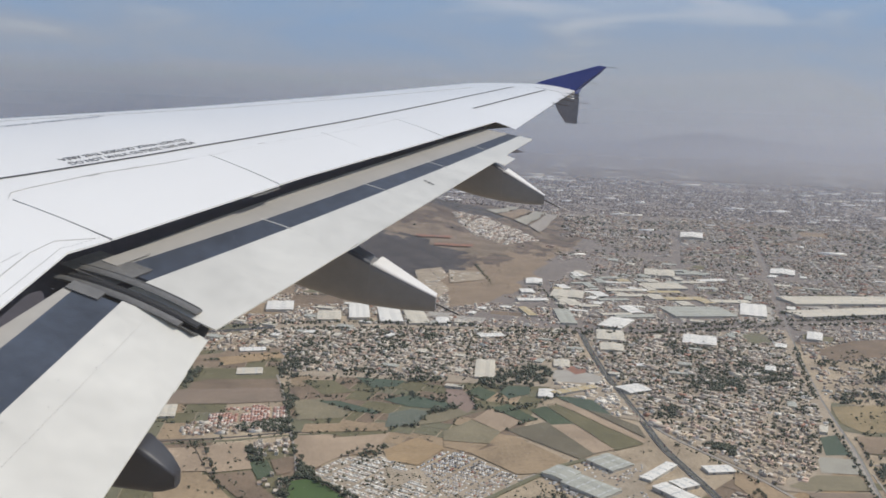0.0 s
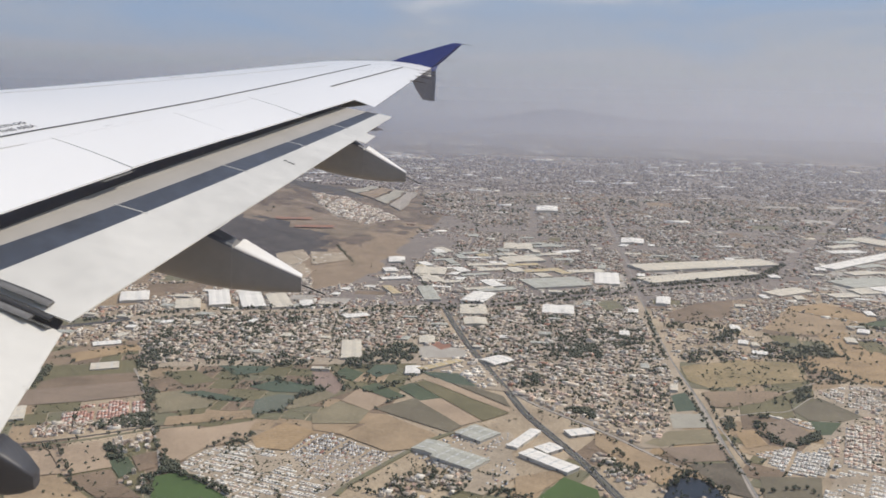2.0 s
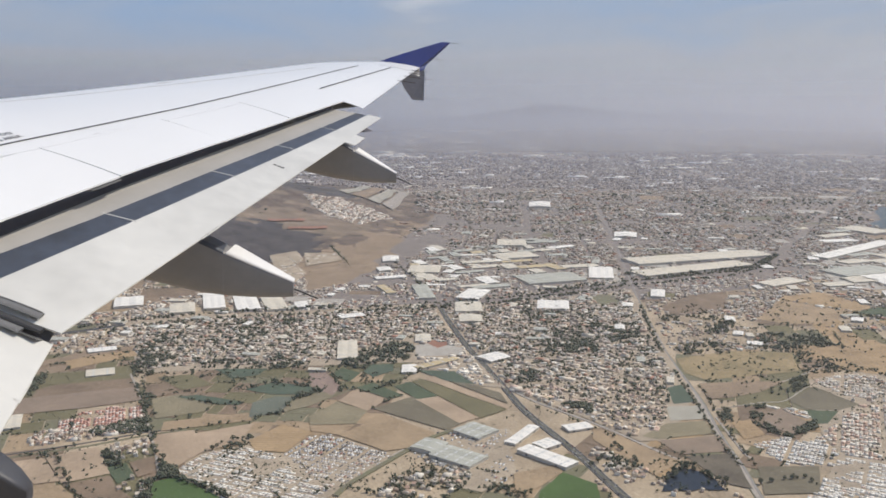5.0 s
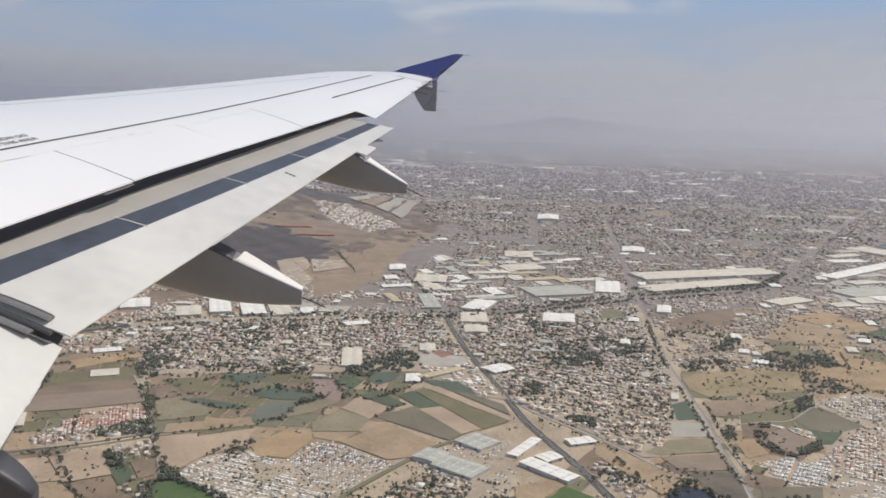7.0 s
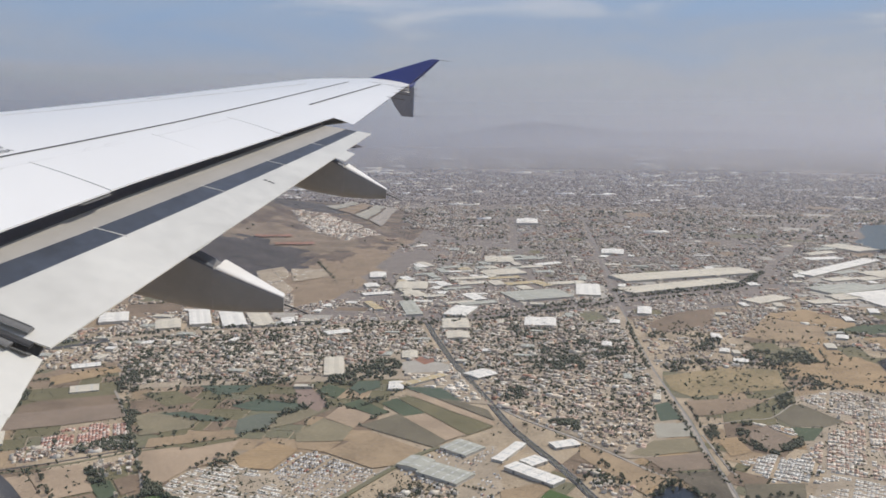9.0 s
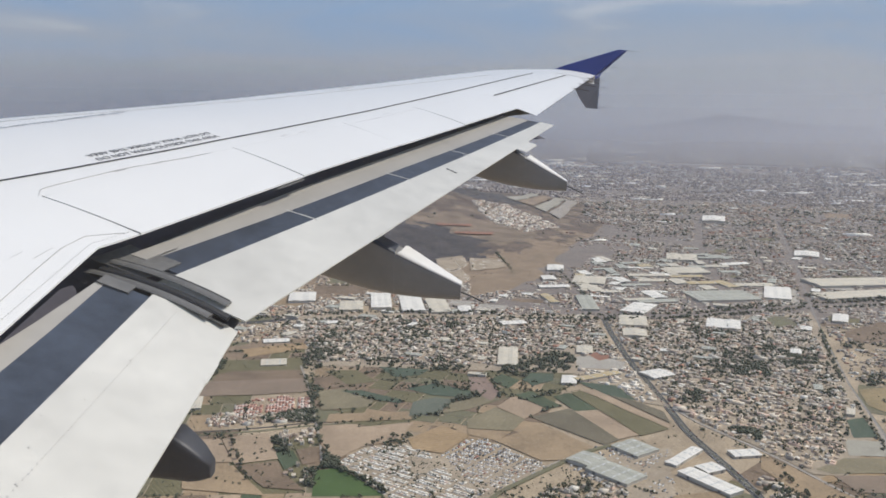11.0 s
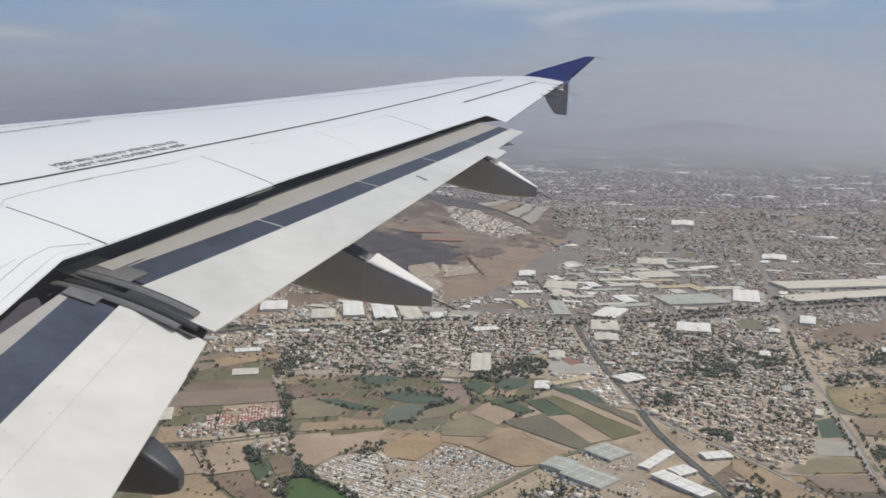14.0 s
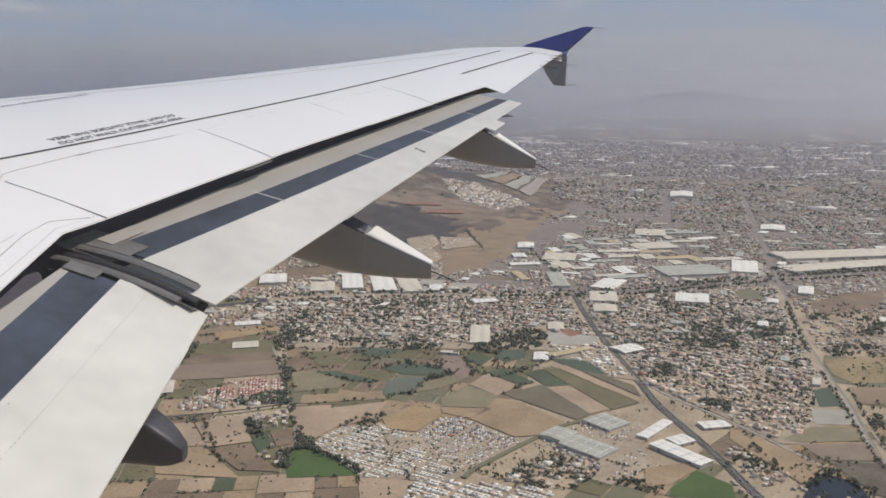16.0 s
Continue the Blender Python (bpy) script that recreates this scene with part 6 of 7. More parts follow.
# ---- house fabric ----
def boxes(name, cx, cy, w, d, h, turn, mat, label, category, z0=None):
    """Many small houses as one object: box bodies with stair heads on some roofs."""
    n = len(cx)
    c, s = np.cos(turn), np.sin(turn)
    sx = np.array((-1, 1, 1, -1)) * 0.5
    sy = np.array((-1, -1, 1, 1)) * 0.5
    lx, ly = w[:, None] * sx, d[:, None] * sy
    X, Y = cx[:, None] + c[:, None] * lx - s[:, None] * ly, cy[:, None] + s[:, None] * lx + c[:, None] * ly
    base = np.zeros(n) if z0 is None else z0
    V = np.empty((n, 8, 3), np.float32)
    V[:, :4, 0], V[:, 4:, 0], V[:, :4, 1], V[:, 4:, 1] = X, X, Y, Y
    V[:, :4, 2], V[:, 4:, 2] = base[:, None] - 0.4, (base + h)[:, None]
    quad = np.array(((4, 5, 6, 7), (0, 1, 5, 4), (1, 2, 6, 5), (2, 3, 7, 6), (3, 0, 4, 7)))
    Fc = (quad[None] + 8 * np.arange(n)[:, None, None]).reshape(-1)
    me = bpy.data.meshes.new(name)
    me.vertices.add(8 * n)
    me.vertices.foreach_set("co", V.reshape(-1))
    me.loops.add(len(Fc))
    me.loops.foreach_set("vertex_index", Fc.astype(np.int32))
    me.polygons.add(5 * n)
    me.polygons.foreach_set("loop_start", (4 * np.arange(5 * n)).astype(np.int32))
    me.materials.append(mat)
    me.update(calc_edges=True)
    me.validate()
    ob = new(name, me)
    return tagged(ob, label, category, kind="stuff")


rng = np.random.default_rng(11)


def free(px, py, hard=False):
    ok = np.ones(len(px), bool)
    for poly in KEEP if hard else KEEP + SOFT + ESTATES:
        xs, ys = [p[0] for p in poly], [p[1] for p in poly]
        near = (px > min(xs)) & (px < max(xs)) & (py > min(ys)) & (py < max(ys))
        if near.any():
            idx = np.nonzero(near)[0]
            ok[idx[mask_of(poly, px[idx], py[idx])]] = False
    if hard:
        return ok
    for k in np.nonzero((px > 960) & (px < 2450) & (py > -340) & (py < 900))[0]:
        if ok[k] and scorch(px[k], py[k]) > -0.04:
            ok[k] = False
    return ok


def wavy(px, py, size, seed):
    """Smooth 0 to 1 field for town density."""
    v = np.zeros(len(px))
    r = np.random.default_rng(seed)
    for k in range(7):
        a, f, q = r.uniform(0, 6.3), r.uniform(0.5, 2.2) / size, r.uniform(0, 6.3)
        v += np.sin((px * math.cos(a) + py * math.sin(a)) * f * 6.3 + q)
    return 0.5 + v / 7


def lattice(r0, r1, cell, turn, a0=-42, a1=40, street=0.8):
    """Points of a town grid: rows of plots with streets between, in the sector r0 to r1."""
    k = int(r1 / cell) + 2
    i, j = np.meshgrid(np.arange(-k, k + 1), np.arange(-k, k + 1))
    i, j = i.ravel(), j.ravel()
    gx = cell * (i + street * np.floor(i / 2.0))
    gy = cell * (j + 1.1 * np.floor(j / 9.0))
    c, s = math.cos(turn), math.sin(turn)
    px, py = c * gx - s * gy, s * gx + c * gy
    r, a = np.hypot(px, py), np.degrees(np.arctan2(py, px))
    m = (r > r0) & (r < r1) & (a > a0) & (a < a1)
    return px[m], py[m]


def roof_rooms(px, py, w, d, h, turn, share):
    """Smaller rooms, stair heads and annexes on and beside the houses."""
    n = len(px)
    k = np.nonzero(rng.random(n) < share)[0]
    on = rng.random(len(k)) < 0.55
    ox, oy = rng.uniform(-0.25, 0.25, len(k)) * w[k], rng.uniform(-0.25, 0.25, len(k)) * d[k]
    ox = np.where(on, ox, np.sign(ox) * w[k] * 0.62)
    c, s = np.cos(turn[k]), np.sin(turn[k])
    return (px[k] + c * ox - s * oy, py[k] + s * ox + c * oy, w[k] * rng.uniform(0.3, 0.6, len(k)), d[k] * rng.uniform(0.3, 0.7, len(k)),
            np.where(on, h[k] * rng.uniform(1.25, 1.6, len(k)), h[k] * rng.uniform(0.45, 0.75, len(k))), turn[k])


def town(name, r0, r1, cell, turn, fill, mat, label, hmin, hmax, size, seed, zone=None):
    neat = zone is not None and fill > 0.8
    px, py = lattice(r0, r1, cell, turn, street=0.85 if neat else 0.8)
    slip = cell * (0.03 if neat else 0.2 if r1 < 1900 else 0.4)
    px, py = px + rng.normal(0, slip, len(px)), py + rng.normal(0, slip, len(py))
    m = rng.random(len(px)) < fill * np.clip(1.7 * wavy(px, py, size, seed), 0.05, 1.0) if size else rng.random(len(px)) < fill
    if neat and cell > 1.95:
        m &= wavy(px, py, 38, 31) > 0.2
    if zone is not None:
        m &= mask_of(zone, px, py)
    m &= free(px, py, zone is not None)
    px, py = px[m], py[m]
    n = len(px)
    long = np.where(rng.random(n) < 0.22, 1.7, 1.0)
    large = np.where(rng.random(n) < 0.09, 1.8, 1.0)
    lo_w, hi_w = (0.5, 1.1) if zone is None else (0.62, 1.2)
    w, d = cell * rng.uniform(lo_w, hi_w, n) * large, cell * rng.uniform(lo_w, hi_w, n) * long * large
    h = rng.uniform(hmin, hmax, n) * np.where(rng.random(n) < 0.25, 1.6, 1.0)
    a = np.full(n, turn) + rng.normal(0, 0.01 if neat else 0.16, n)
    if mat is M_CARS:
        w, d, h = np.full(n, 0.8), rng.uniform(1.5, 2.0, n), rng.uniform(hmin, hmax, n)
        a = np.full(n, turn + math.pi / 2) + rng.normal(0, 0.05, n)
    elif neat:
        w, d, h = cell * rng.uniform(0.8, 0.98, n), cell * rng.uniform(0.98, 1.04, n), rng.uniform(hmin, hmax, n)
    if r1 < 1100 and mat is not M_CARS:
        extra = roof_rooms(px, py, w, d, h, a, 0.7)
        px, py, w, d, h, a = (np.concatenate(q) for q in zip((px, py, w, d, h, a), extra))
    z0 = np.array([hill_z(p, q) + rise(math.hypot(p, q)) for p, q in zip(px, py)])
    return boxes(name, px, py, w, d, h, a, mat, label, "cars" if mat is M_CARS else "houses", z0)


for corners, cell, turn, fill, mat, label, *tall in ESTATE_PLAN:
    r = [math.hypot(*c) for c in corners]
    lo, hi = tall or (0.6, 1.1)
    town("parked_cars" if mat is M_CARS else "estate_houses", min(r) - 5, max(r) + 5, cell, radians(turn), fill, mat, label, lo, hi, 0, 1, corners)
town("town_houses", 840, 1060, 3.7, radians(-16), 0.82, M_TOWN, "dense flat-roofed town houses", 0.7, 1.6, 150, 4)
town("town_houses", 1060, 1500, 4.3, radians(-12), 0.88, M_CITY, "dense flat-roofed houses of the city", 0.9, 1.9, 260, 6)
town("town_houses", 1500, 2100, 5.6, radians(-8), 0.9, M_CITY, "endless flat-roofed houses of the city", 1.1, 2.3, 330, 7)
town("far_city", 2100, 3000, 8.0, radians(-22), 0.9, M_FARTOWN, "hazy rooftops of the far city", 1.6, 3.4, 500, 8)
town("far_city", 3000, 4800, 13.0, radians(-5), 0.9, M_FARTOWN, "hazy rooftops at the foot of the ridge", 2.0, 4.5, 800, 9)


# ---- halls far out in the haze ----
hall_r = np.concatenate([rng.uniform(1250, 4500, 260), rng.uniform(2600, 4400, 90)])
hall_a = np.radians(np.concatenate([rng.uniform(-34, 26, 260), rng.uniform(-8, 5, 90)]))
hx, hy = hall_r * np.cos(hall_a), hall_r * np.sin(hall_a)
keep = free(hx, hy)
hall_r, hx, hy = hall_r[keep], hx[keep], hy[keep]
hs, hn = hall_r / 1200, len(hx)
hz = np.array([hill_z(a, b) + rise(math.hypot(a, b)) for a, b in zip(hx, hy)])
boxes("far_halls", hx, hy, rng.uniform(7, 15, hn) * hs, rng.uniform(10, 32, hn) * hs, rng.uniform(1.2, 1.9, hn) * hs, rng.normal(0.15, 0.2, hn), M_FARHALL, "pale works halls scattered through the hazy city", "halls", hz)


# ---- trees ----
def clump_mesh(name, cx, cy, size, tall, mat, z0=None):
    """Many far trees as one mesh: each a handful of ragged leaf clumps on a short stem."""
    octa = np.array(((1, 0, 0), (-1, 0, 0), (0, 1, 0), (0, -1, 0), (0, 0, 1), (0, 0, -1)), float)
    tri = np.array(((0, 2, 4), (2, 1, 4), (1, 3, 4), (3, 0, 4), (2, 0, 5), (1, 2, 5), (3, 1, 5), (0, 3, 5)))
    n, K = len(cx), 6
    cxs, cys, sz = np.repeat(cx, K), np.repeat(cy, K), np.repeat(size, K)
    tl = np.repeat(tall, K)
    m = n * K
    ox, oy = rng.normal(0, 0.30, m) * sz, rng.normal(0, 0.30, m) * sz
    oz = sz * (0.25 + rng.uniform(0, 0.75, m) * tl)
    rad = sz * rng.uniform(0.22, 0.42, m)
    V = octa[None] * rad[:, None, None] * rng.uniform(0.6, 1.3, (m, 6, 1))
    V += rng.normal(0, 0.12, (m, 6, 3)) * rad[:, None, None]
    V[:, :, 0] += (cxs + ox)[:, None]
    V[:, :, 1] += (cys + oy)[:, None]
    V[:, :, 2] += oz[:, None] + (0 if z0 is None else np.repeat(z0, K)[:, None])
    F = (tri[None] + 6 * np.arange(m)[:, None, None]).reshape(-1)
    me = bpy.data.meshes.new(name)
    me.vertices.add(6 * m)
    me.vertices.foreach_set("co", V.astype(np.float32).reshape(-1))
    me.loops.add(len(F))
    me.loops.foreach_set("vertex_index", F.astype(np.int32))
    me.polygons.add(8 * m)
    me.polygons.foreach_set("loop_start", (3 * np.arange(8 * m)).astype(np.int32))
    me.materials.append(mat)
    me.update(calc_edges=True)
    return me


def grove(corners, count, lo, hi, among=False):
    """Random places inside a piece of the plan; among: also between the houses."""
    xs, ys = [c[0] for c in corners], [c[1] for c in corners]
    px, py = rng.uniform(min(xs), max(xs), 6 * count), rng.uniform(min(ys), max(ys), 6 * count)
    m = mask_of(corners, px, py)
    count = int(count * 1.7)
    px, py = px[m][:count], py[m][:count]
    k = (free(px, py, among) | (rng.random(len(px)) < 0.04)) & (wavy(px, py, 30, 41) > rng.uniform(0.2 if among else 0.4, 0.56, len(px)))
    px, py = px[k], py[k]
    return px, py, rng.uniform(lo * 0.6, hi * 0.72, len(px))


def hedge(pts, step, lo, hi, off=0.6):
    out = []
    for a, b in zip(pts, pts[1:]):
        n = max(2, int(math.dist(a, b) / step))
        for k in range(n):
            if rng.random() < 0.72:
                t = (k + rng.random() * 0.7) / n
                out.append((a[0] + (b[0] - a[0]) * t + rng.normal(0, off), a[1] + (b[1] - a[1]) * t + rng.normal(0, off)))
    p = np.array(out).reshape(-1, 2)
    return p[:, 0], p[:, 1], rng.uniform(lo, hi, len(p))


sets = [
    hedge([(1072, -571), (1010, -516), (981, -466), (958, -386), (939, -318), (913, -258), (885, -201), (870, -138), (863, -91), (854, -22)], 2.6, 1.8, 3.6, 1.4),
    hedge([(1088, -579), (1025, -524), (995, -472), (971, -391), (952, -322), (924, -261), (896, -203), (880, -140)], 3.6, 1.8, 3.8, 2.2),
    hedge([(1017, -535), (955, -454), (933, -376), (915, -310), (890, -252), (864, -196), (850, -135), (846, -89), (837, -22)], 3.4, 1.8, 3.8, 2.2),
    hedge([(862, 0), (857, 44), (854, 114), (836, 189), (805, 250)], 2.6, 2.0, 4.0, 2.0),
    hedge([(827, -299), (740, -276), (661, -258)], 2.2, 1.4, 3.0, 1.0),
    hedge([(548, -128), (527, -142), (506, -155), (484, -166)], 3.0, 1.2, 2.4, 0.6),
    grove([(798, 220), (815, 214), (806, 192), (751, 180), (748, 201)], 300, 2.4, 4.6),
    grove([(732, 168), (773, 160), (782, 136), (685, 122), (678, 152)], 132, 2.2, 4.4, True),
    grove([(686, 169), (702, 153), (656, 140), (645, 157)], 59, 2.0, 4.2, True),
    grove([(669, 115), (690, 101), (681, 35), (658, 25), (664, 77)], 79, 2.0, 4.0, True),
    grove([(659, 57), (698, 54), (681, 39), (651, 44)], 39, 2.4, 4.6, True),
    grove([(664, 3), (698, -14), (715, -38), (717, -59), (677, -60), (656, -35), (648, -17)], 277, 2.4, 4.8, True),
    grove([(811, 55), (834, 45), (800, 40), (786, 50)], 33, 2.4, 5.0, True),
    grove([(837, 199), (853, 44), (860, -88), (731, -97), (677, -59), (680, 4), (684, 100), (671, 153)], 1900, 1.6, 3.6, True),
    grove([(831, -104), (884, -306), (721, -273), (609, -250), (507, -201), (520, -159), (602, -119)], 2000, 1.6, 3.6, True),
    grove([(743, -186), (751, -230), (671, -211), (657, -170)], 160, 2.2, 4.6, True),
    grove([(830, -178), (838, -226), (783, -212), (774, -171)], 120, 2.2, 4.6, True),
    grove([(762, -228), (760, -270), (703, -256), (696, -214)], 120, 2.2, 4.4, True),
    grove([(813, 119), (821, 73), (751, 63), (734, 107)], 160, 2.2, 4.4, True),
    grove([(710, -169), (720, -190), (701, -216), (668, -205), (673, -167)], 171, 2.2, 4.2, True),
    grove([(602, -126), (631, -137), (625, -149), (599, -142)], 59, 2.2, 4.2, True),
    grove([(533, -145), (552, -154), (549, -167), (530, -161)], 140, 2.0, 3.8, True),
    grove([(701, -225), (741, -243), (733, -266), (700, -252)], 180, 2.0, 3.8, True),
    grove([(743, -170), (751, -193), (731, -196), (721, -165)], 39, 2.0, 4.0, True),
    grove([(668, -272), (692, -303), (680, -323), (654, -306), (652, -272)], 99, 2.0, 4.2, True),
    grove([(716, -317), (758, -352), (746, -361), (709, -336)], 85, 2.2, 4.6, True),
    grove([(666, -335), (708, -367), (695, -387), (688, -415), (662, -415), (651, -364)], 184, 2.2, 4.4, True),
    grove([(781, -300), (791, -350), (758, -352), (748, -293)], 110, 1.8, 3.6),
    grove([(827, -335), (856, -371), (826, -388), (759, -325)], 60, 1.6, 3.2),
    grove([(595, -261), (636, -289), (646, -337), (595, -307)], 92, 1.6, 3.0, True),
    grove([(624, -302), (640, -329), (609, -313), (604, -295)], 120, 2.0, 3.8, True),
    grove([(648, -367), (639, -401), (589, -385), (591, -336)], 160, 1.6, 3.2, True),
    grove([(751, -468), (772, -498), (767, -513), (741, -497)], 39, 2.0, 4.0, True),
    grove([(754, -498), (794, -524), (793, -543), (758, -519)], 33, 2.2, 4.2, True),
    grove([(538, -299), (579, -323), (591, -344), (568, -333)], 120, 1.8, 3.4, True),
    grove([(476, -245), (529, -270), (533, -283), (513, -271)], 100, 1.8, 3.4, True),
    grove([(478, -271), (492, -280), (499, -299), (482, -289)], 120, 1.8, 3.4, True),
    grove([(484, -259), (501, -265), (482, -272), (473, -269)], 100, 1.6, 3.0, True),
    grove([(505, -238), (530, -245), (526, -253), (500, -245)], 80, 1.6, 3.0, True),
    grove([(413, -159), (440, -175), (450, -192), (422, -206), (403, -204)], 150, 1.2, 2.6),
    grove([(446, -144), (476, -155), (469, -165), (445, -163), (438, -151)], 100, 1.6, 3.0, True),
    grove([(422, -12), (451, -28), (459, -63), (444, -71), (418, -52)], 150, 1.4, 3.0, True),
    grove([(427, -74), (440, -88), (428, -103), (412, -92)], 80, 1.4, 2.8, True),
    grove([(510, 180), (514, 172), (465, 151), (464, 159)], 52, 2.0, 3.6, True),
    grove([(496, 140), (511, 140), (506, 131), (481, 123), (478, 128)], 80, 1.8, 3.4, True),
    grove([(528, 116), (603, 127), (616, 139), (528, 120)], 120, 1.8, 3.4, True),
    grove([(535, 156), (552, 154), (560, 127), (538, 122)], 300, 1.8, 3.4, True),
    grove([(465, 102), (488, 103), (483, 95), (464, 90)], 120, 2.0, 3.8, True),
    grove([(439, 105), (462, 110), (461, 99), (439, 98)], 80, 1.8, 3.4, True),
    grove([(488, 69), (510, 71), (524, 54), (506, 56)], 44, 1.6, 3.0, True),
    grove([(583, 32), (610, 31), (609, 19), (587, 11), (576, 20)], 46, 2.2, 4.4, True),
    grove([(578, -338), (566, -430), (407, -329), (448, -287)], 660, 1.0, 2.0, True),
    grove([(475, 92), (506, 59), (483, 31), (448, 5), (430, 56)], 240, 0.9, 1.8, True),
    grove([(786, 357), (864, 359), (812, 300), (761, 307)], 130, 2.2, 4.4),
    grove([(639, 322), (713, 338), (698, 318), (627, 305)], 72, 2.2, 4.2, True),
    grove([(605, 262), (657, 262), (675, 221), (615, 212)], 171, 2.2, 4.2, True),
    grove([(531, 265), (576, 276), (587, 267), (542, 252)], 39, 2.0, 4.0, True),
    grove([(797, 476), (747, 363), (665, 350), (617, 435)], 320, 1.0, 2.0, True),
    hedge([(464, 92), (453, 76), (434, 59)], 1.2, 1.8, 3.0, 0.8),
    hedge([(665, -346), (638, -372), (608, -388), (585, -397), (555, -413)], 2.4, 1.6, 3.2, 1.2),
    hedge([(506, 191), (521, 152), (533, 122), (539, 97), (545, 74), (549, 53), (560, 36)], 4.5, 1.2, 2.4, 0.8),
    hedge([(648, 156), (613, 142), (566, 128), (526, 116), (497, 108)], 2.4, 1.6, 3.0, 0.8),
    hedge([(605, 116), (582, 86), (585, 67)], 2.6, 1.4, 2.8, 0.6),
    hedge([(612, 69), (628, 48), (609, 19), (602, 5)], 2.4, 1.8, 3.2, 0.8),
    hedge([(552, 60), (560, 40), (590, 33), (597, 23)], 2.6, 1.6, 3.0, 0.8),
    hedge([(606, 1), (595, -16), (607, -33), (619, -42), (641, -60)], 2.4, 1.8, 3.4, 1.0),
    hedge([(650, 25), (644, 8), (609, 1), (596, 0)], 2.6, 1.6, 3.2, 0.8),
    hedge([(555, -16), (576, -31), (584, -42)], 3.0, 1.2, 2.4, 0.5),
    hedge([(440, -218), (462, -222), (487, -226), (513, -231), (543, -237), (578, -243), (615, -250)], 2.0, 1.0, 2.2, 0.7),
    hedge([(437, -227), (462, -231), (488, -236), (517, -242), (547, -248), (580, -254)], 2.6, 1.0, 2.2, 0.8),
    hedge([(984, -333), (961, -387), (988, -469), (1021, -522), (1080, -575)], 4.0, 2.0, 4.0, 2.0),
    hedge([(918, -311), (890, -252), (864, -196), (850, -135), (848, -89), (840, -22), (834, 43), (830, 111), (814, 184)], 3.4, 1.8, 3.8, 1.6),
    hedge([(1111, -72), (1000, -85), (908, -95)], 5.0, 1.8, 3.4, 2.0),
    hedge([(1110, -10), (1174, 0), (1246, 12)], 3.0, 1.6, 3.0, 1.2),
    hedge([(429, -174), (441, -188), (434, -196), (413, -201)], 1.6, 1.2, 2.6, 0.7),
    hedge([(424, -24), (441, -1), (434, 17)], 2.5, 1.2, 2.4, 0.8),
    hedge([(622, 371), (638, 338), (627, 307), (617, 264)], 3.5, 1.4, 2.8, 0.8),
]
for e in EDGES:
    if rng.random() < 0.34:
        h = hedge(e, rng.choice((1.6, 2.2, 8.0)), 0.8, 2.0, 0.3)
        k = free(h[0], h[1], True)
        sets.append((h[0][k], h[1][k], h[2][k]))
px = np.concatenate([s[0] for s in sets])
py = np.concatenate([s[1] for s in sets])
ps = np.concatenate([s[2] for s in sets])
qx, qy = lattice(840, 2000, 11.0, 0.4)
qx, qy = qx + rng.normal(0, 6, len(qx)), qy + rng.normal(0, 6, len(qy))
keep = rng.random(len(qx)) < 0.8 * np.clip(2.4 * wavy(qx, qy, 170, 21) - 0.8, 0, 1)
qx, qy = qx[keep], qy[keep]
keep = free(qx, qy) | (rng.random(len(qx)) < 0.05)
qx, qy = qx[keep], qy[keep]
qs = rng.uniform(1.2, 3.0, len(qx)) * np.clip(np.hypot(qx, qy) / 950, 0.9, 1.7)
px, py, ps = np.concatenate([px, qx]), np.concatenate([py, qy]), np.concatenate([ps, qs])
hx, hy = rng.uniform(980, 2300, 9000), rng.uniform(-300, 800, 9000)
keep = np.array([scorch(a, c) > -0.1 for a, c in zip(hx, hy)]) & (wavy(hx, hy, 120, 51) > rng.uniform(0.3, 0.7, 9000))
hx, hy = hx[keep], hy[keep]
px, py, ps = np.concatenate([px, hx]), np.concatenate([py, hy]), np.concatenate([ps, rng.uniform(0.5, 1.5, len(hx))])
for corners, count, lo, hi in (([(595, -264), (740, -291), (822, -333), (825, -419), (715, -436), (603, -371), (579, -317), (479, -269), (477, -239)], 460, 0.9, 2.0),
                               ([(835, -430), (821, -638), (572, -452), (590, -363), (664, -366)], 330, 0.9, 2.2),
                               ([(757, 262), (754, 180), (616, 144), (608, -17), (655, -35), (669, 111), (663, 151)], 420, 0.9, 2.2),
                               ([(472, -180), (453, -220), (409, -212), (414, -156)], 110, 0.7, 1.6),
                               ([(431, -24), (441, -1), (481, -33), (449, -62), (418, -99)], 120, 0.7, 1.6),
                               ([(505, 178), (510, 117), (433, 90), (438, 156)], 50, 0.7, 1.6)):
    gx, gy = rng.uniform(min(c[0] for c in corners), max(c[0] for c in corners), 5 * count), rng.uniform(min(c[1] for c in corners), max(c[1] for c in corners), 5 * count)
    keep = mask_of(corners, gx, gy) & (wavy(gx, gy, 34, 71) > rng.uniform(0.35, 0.85, len(gx)))
    gx, gy = gx[keep][:count], gy[keep][:count]
    px, py, ps = np.concatenate([px, gx]), np.concatenate([py, gy]), np.concatenate([ps, rng.uniform(lo, hi, len(gx))])
sx, sy = rng.uniform(380, 860, 9000), rng.uniform(-480, 300, 9000)
keep = free(sx, sy, True) & (wavy(sx, sy, 45, 61) > rng.uniform(0.35, 0.75, 9000))
sx, sy = sx[keep], sy[keep]
px, py, ps = np.concatenate([px, sx]), np.concatenate([py, sy]), np.concatenate([ps, rng.uniform(0.35, 1.0, len(sx))])
pz = np.array([hill_z(a, b) for a, b in zip(px, py)])
tagged(new("trees", clump_mesh("trees", px, py, ps, np.full(len(px), 1.0), M_LEAF, pz)), "dusty dark green trees and shrubs among the houses", "trees", kind="stuff")


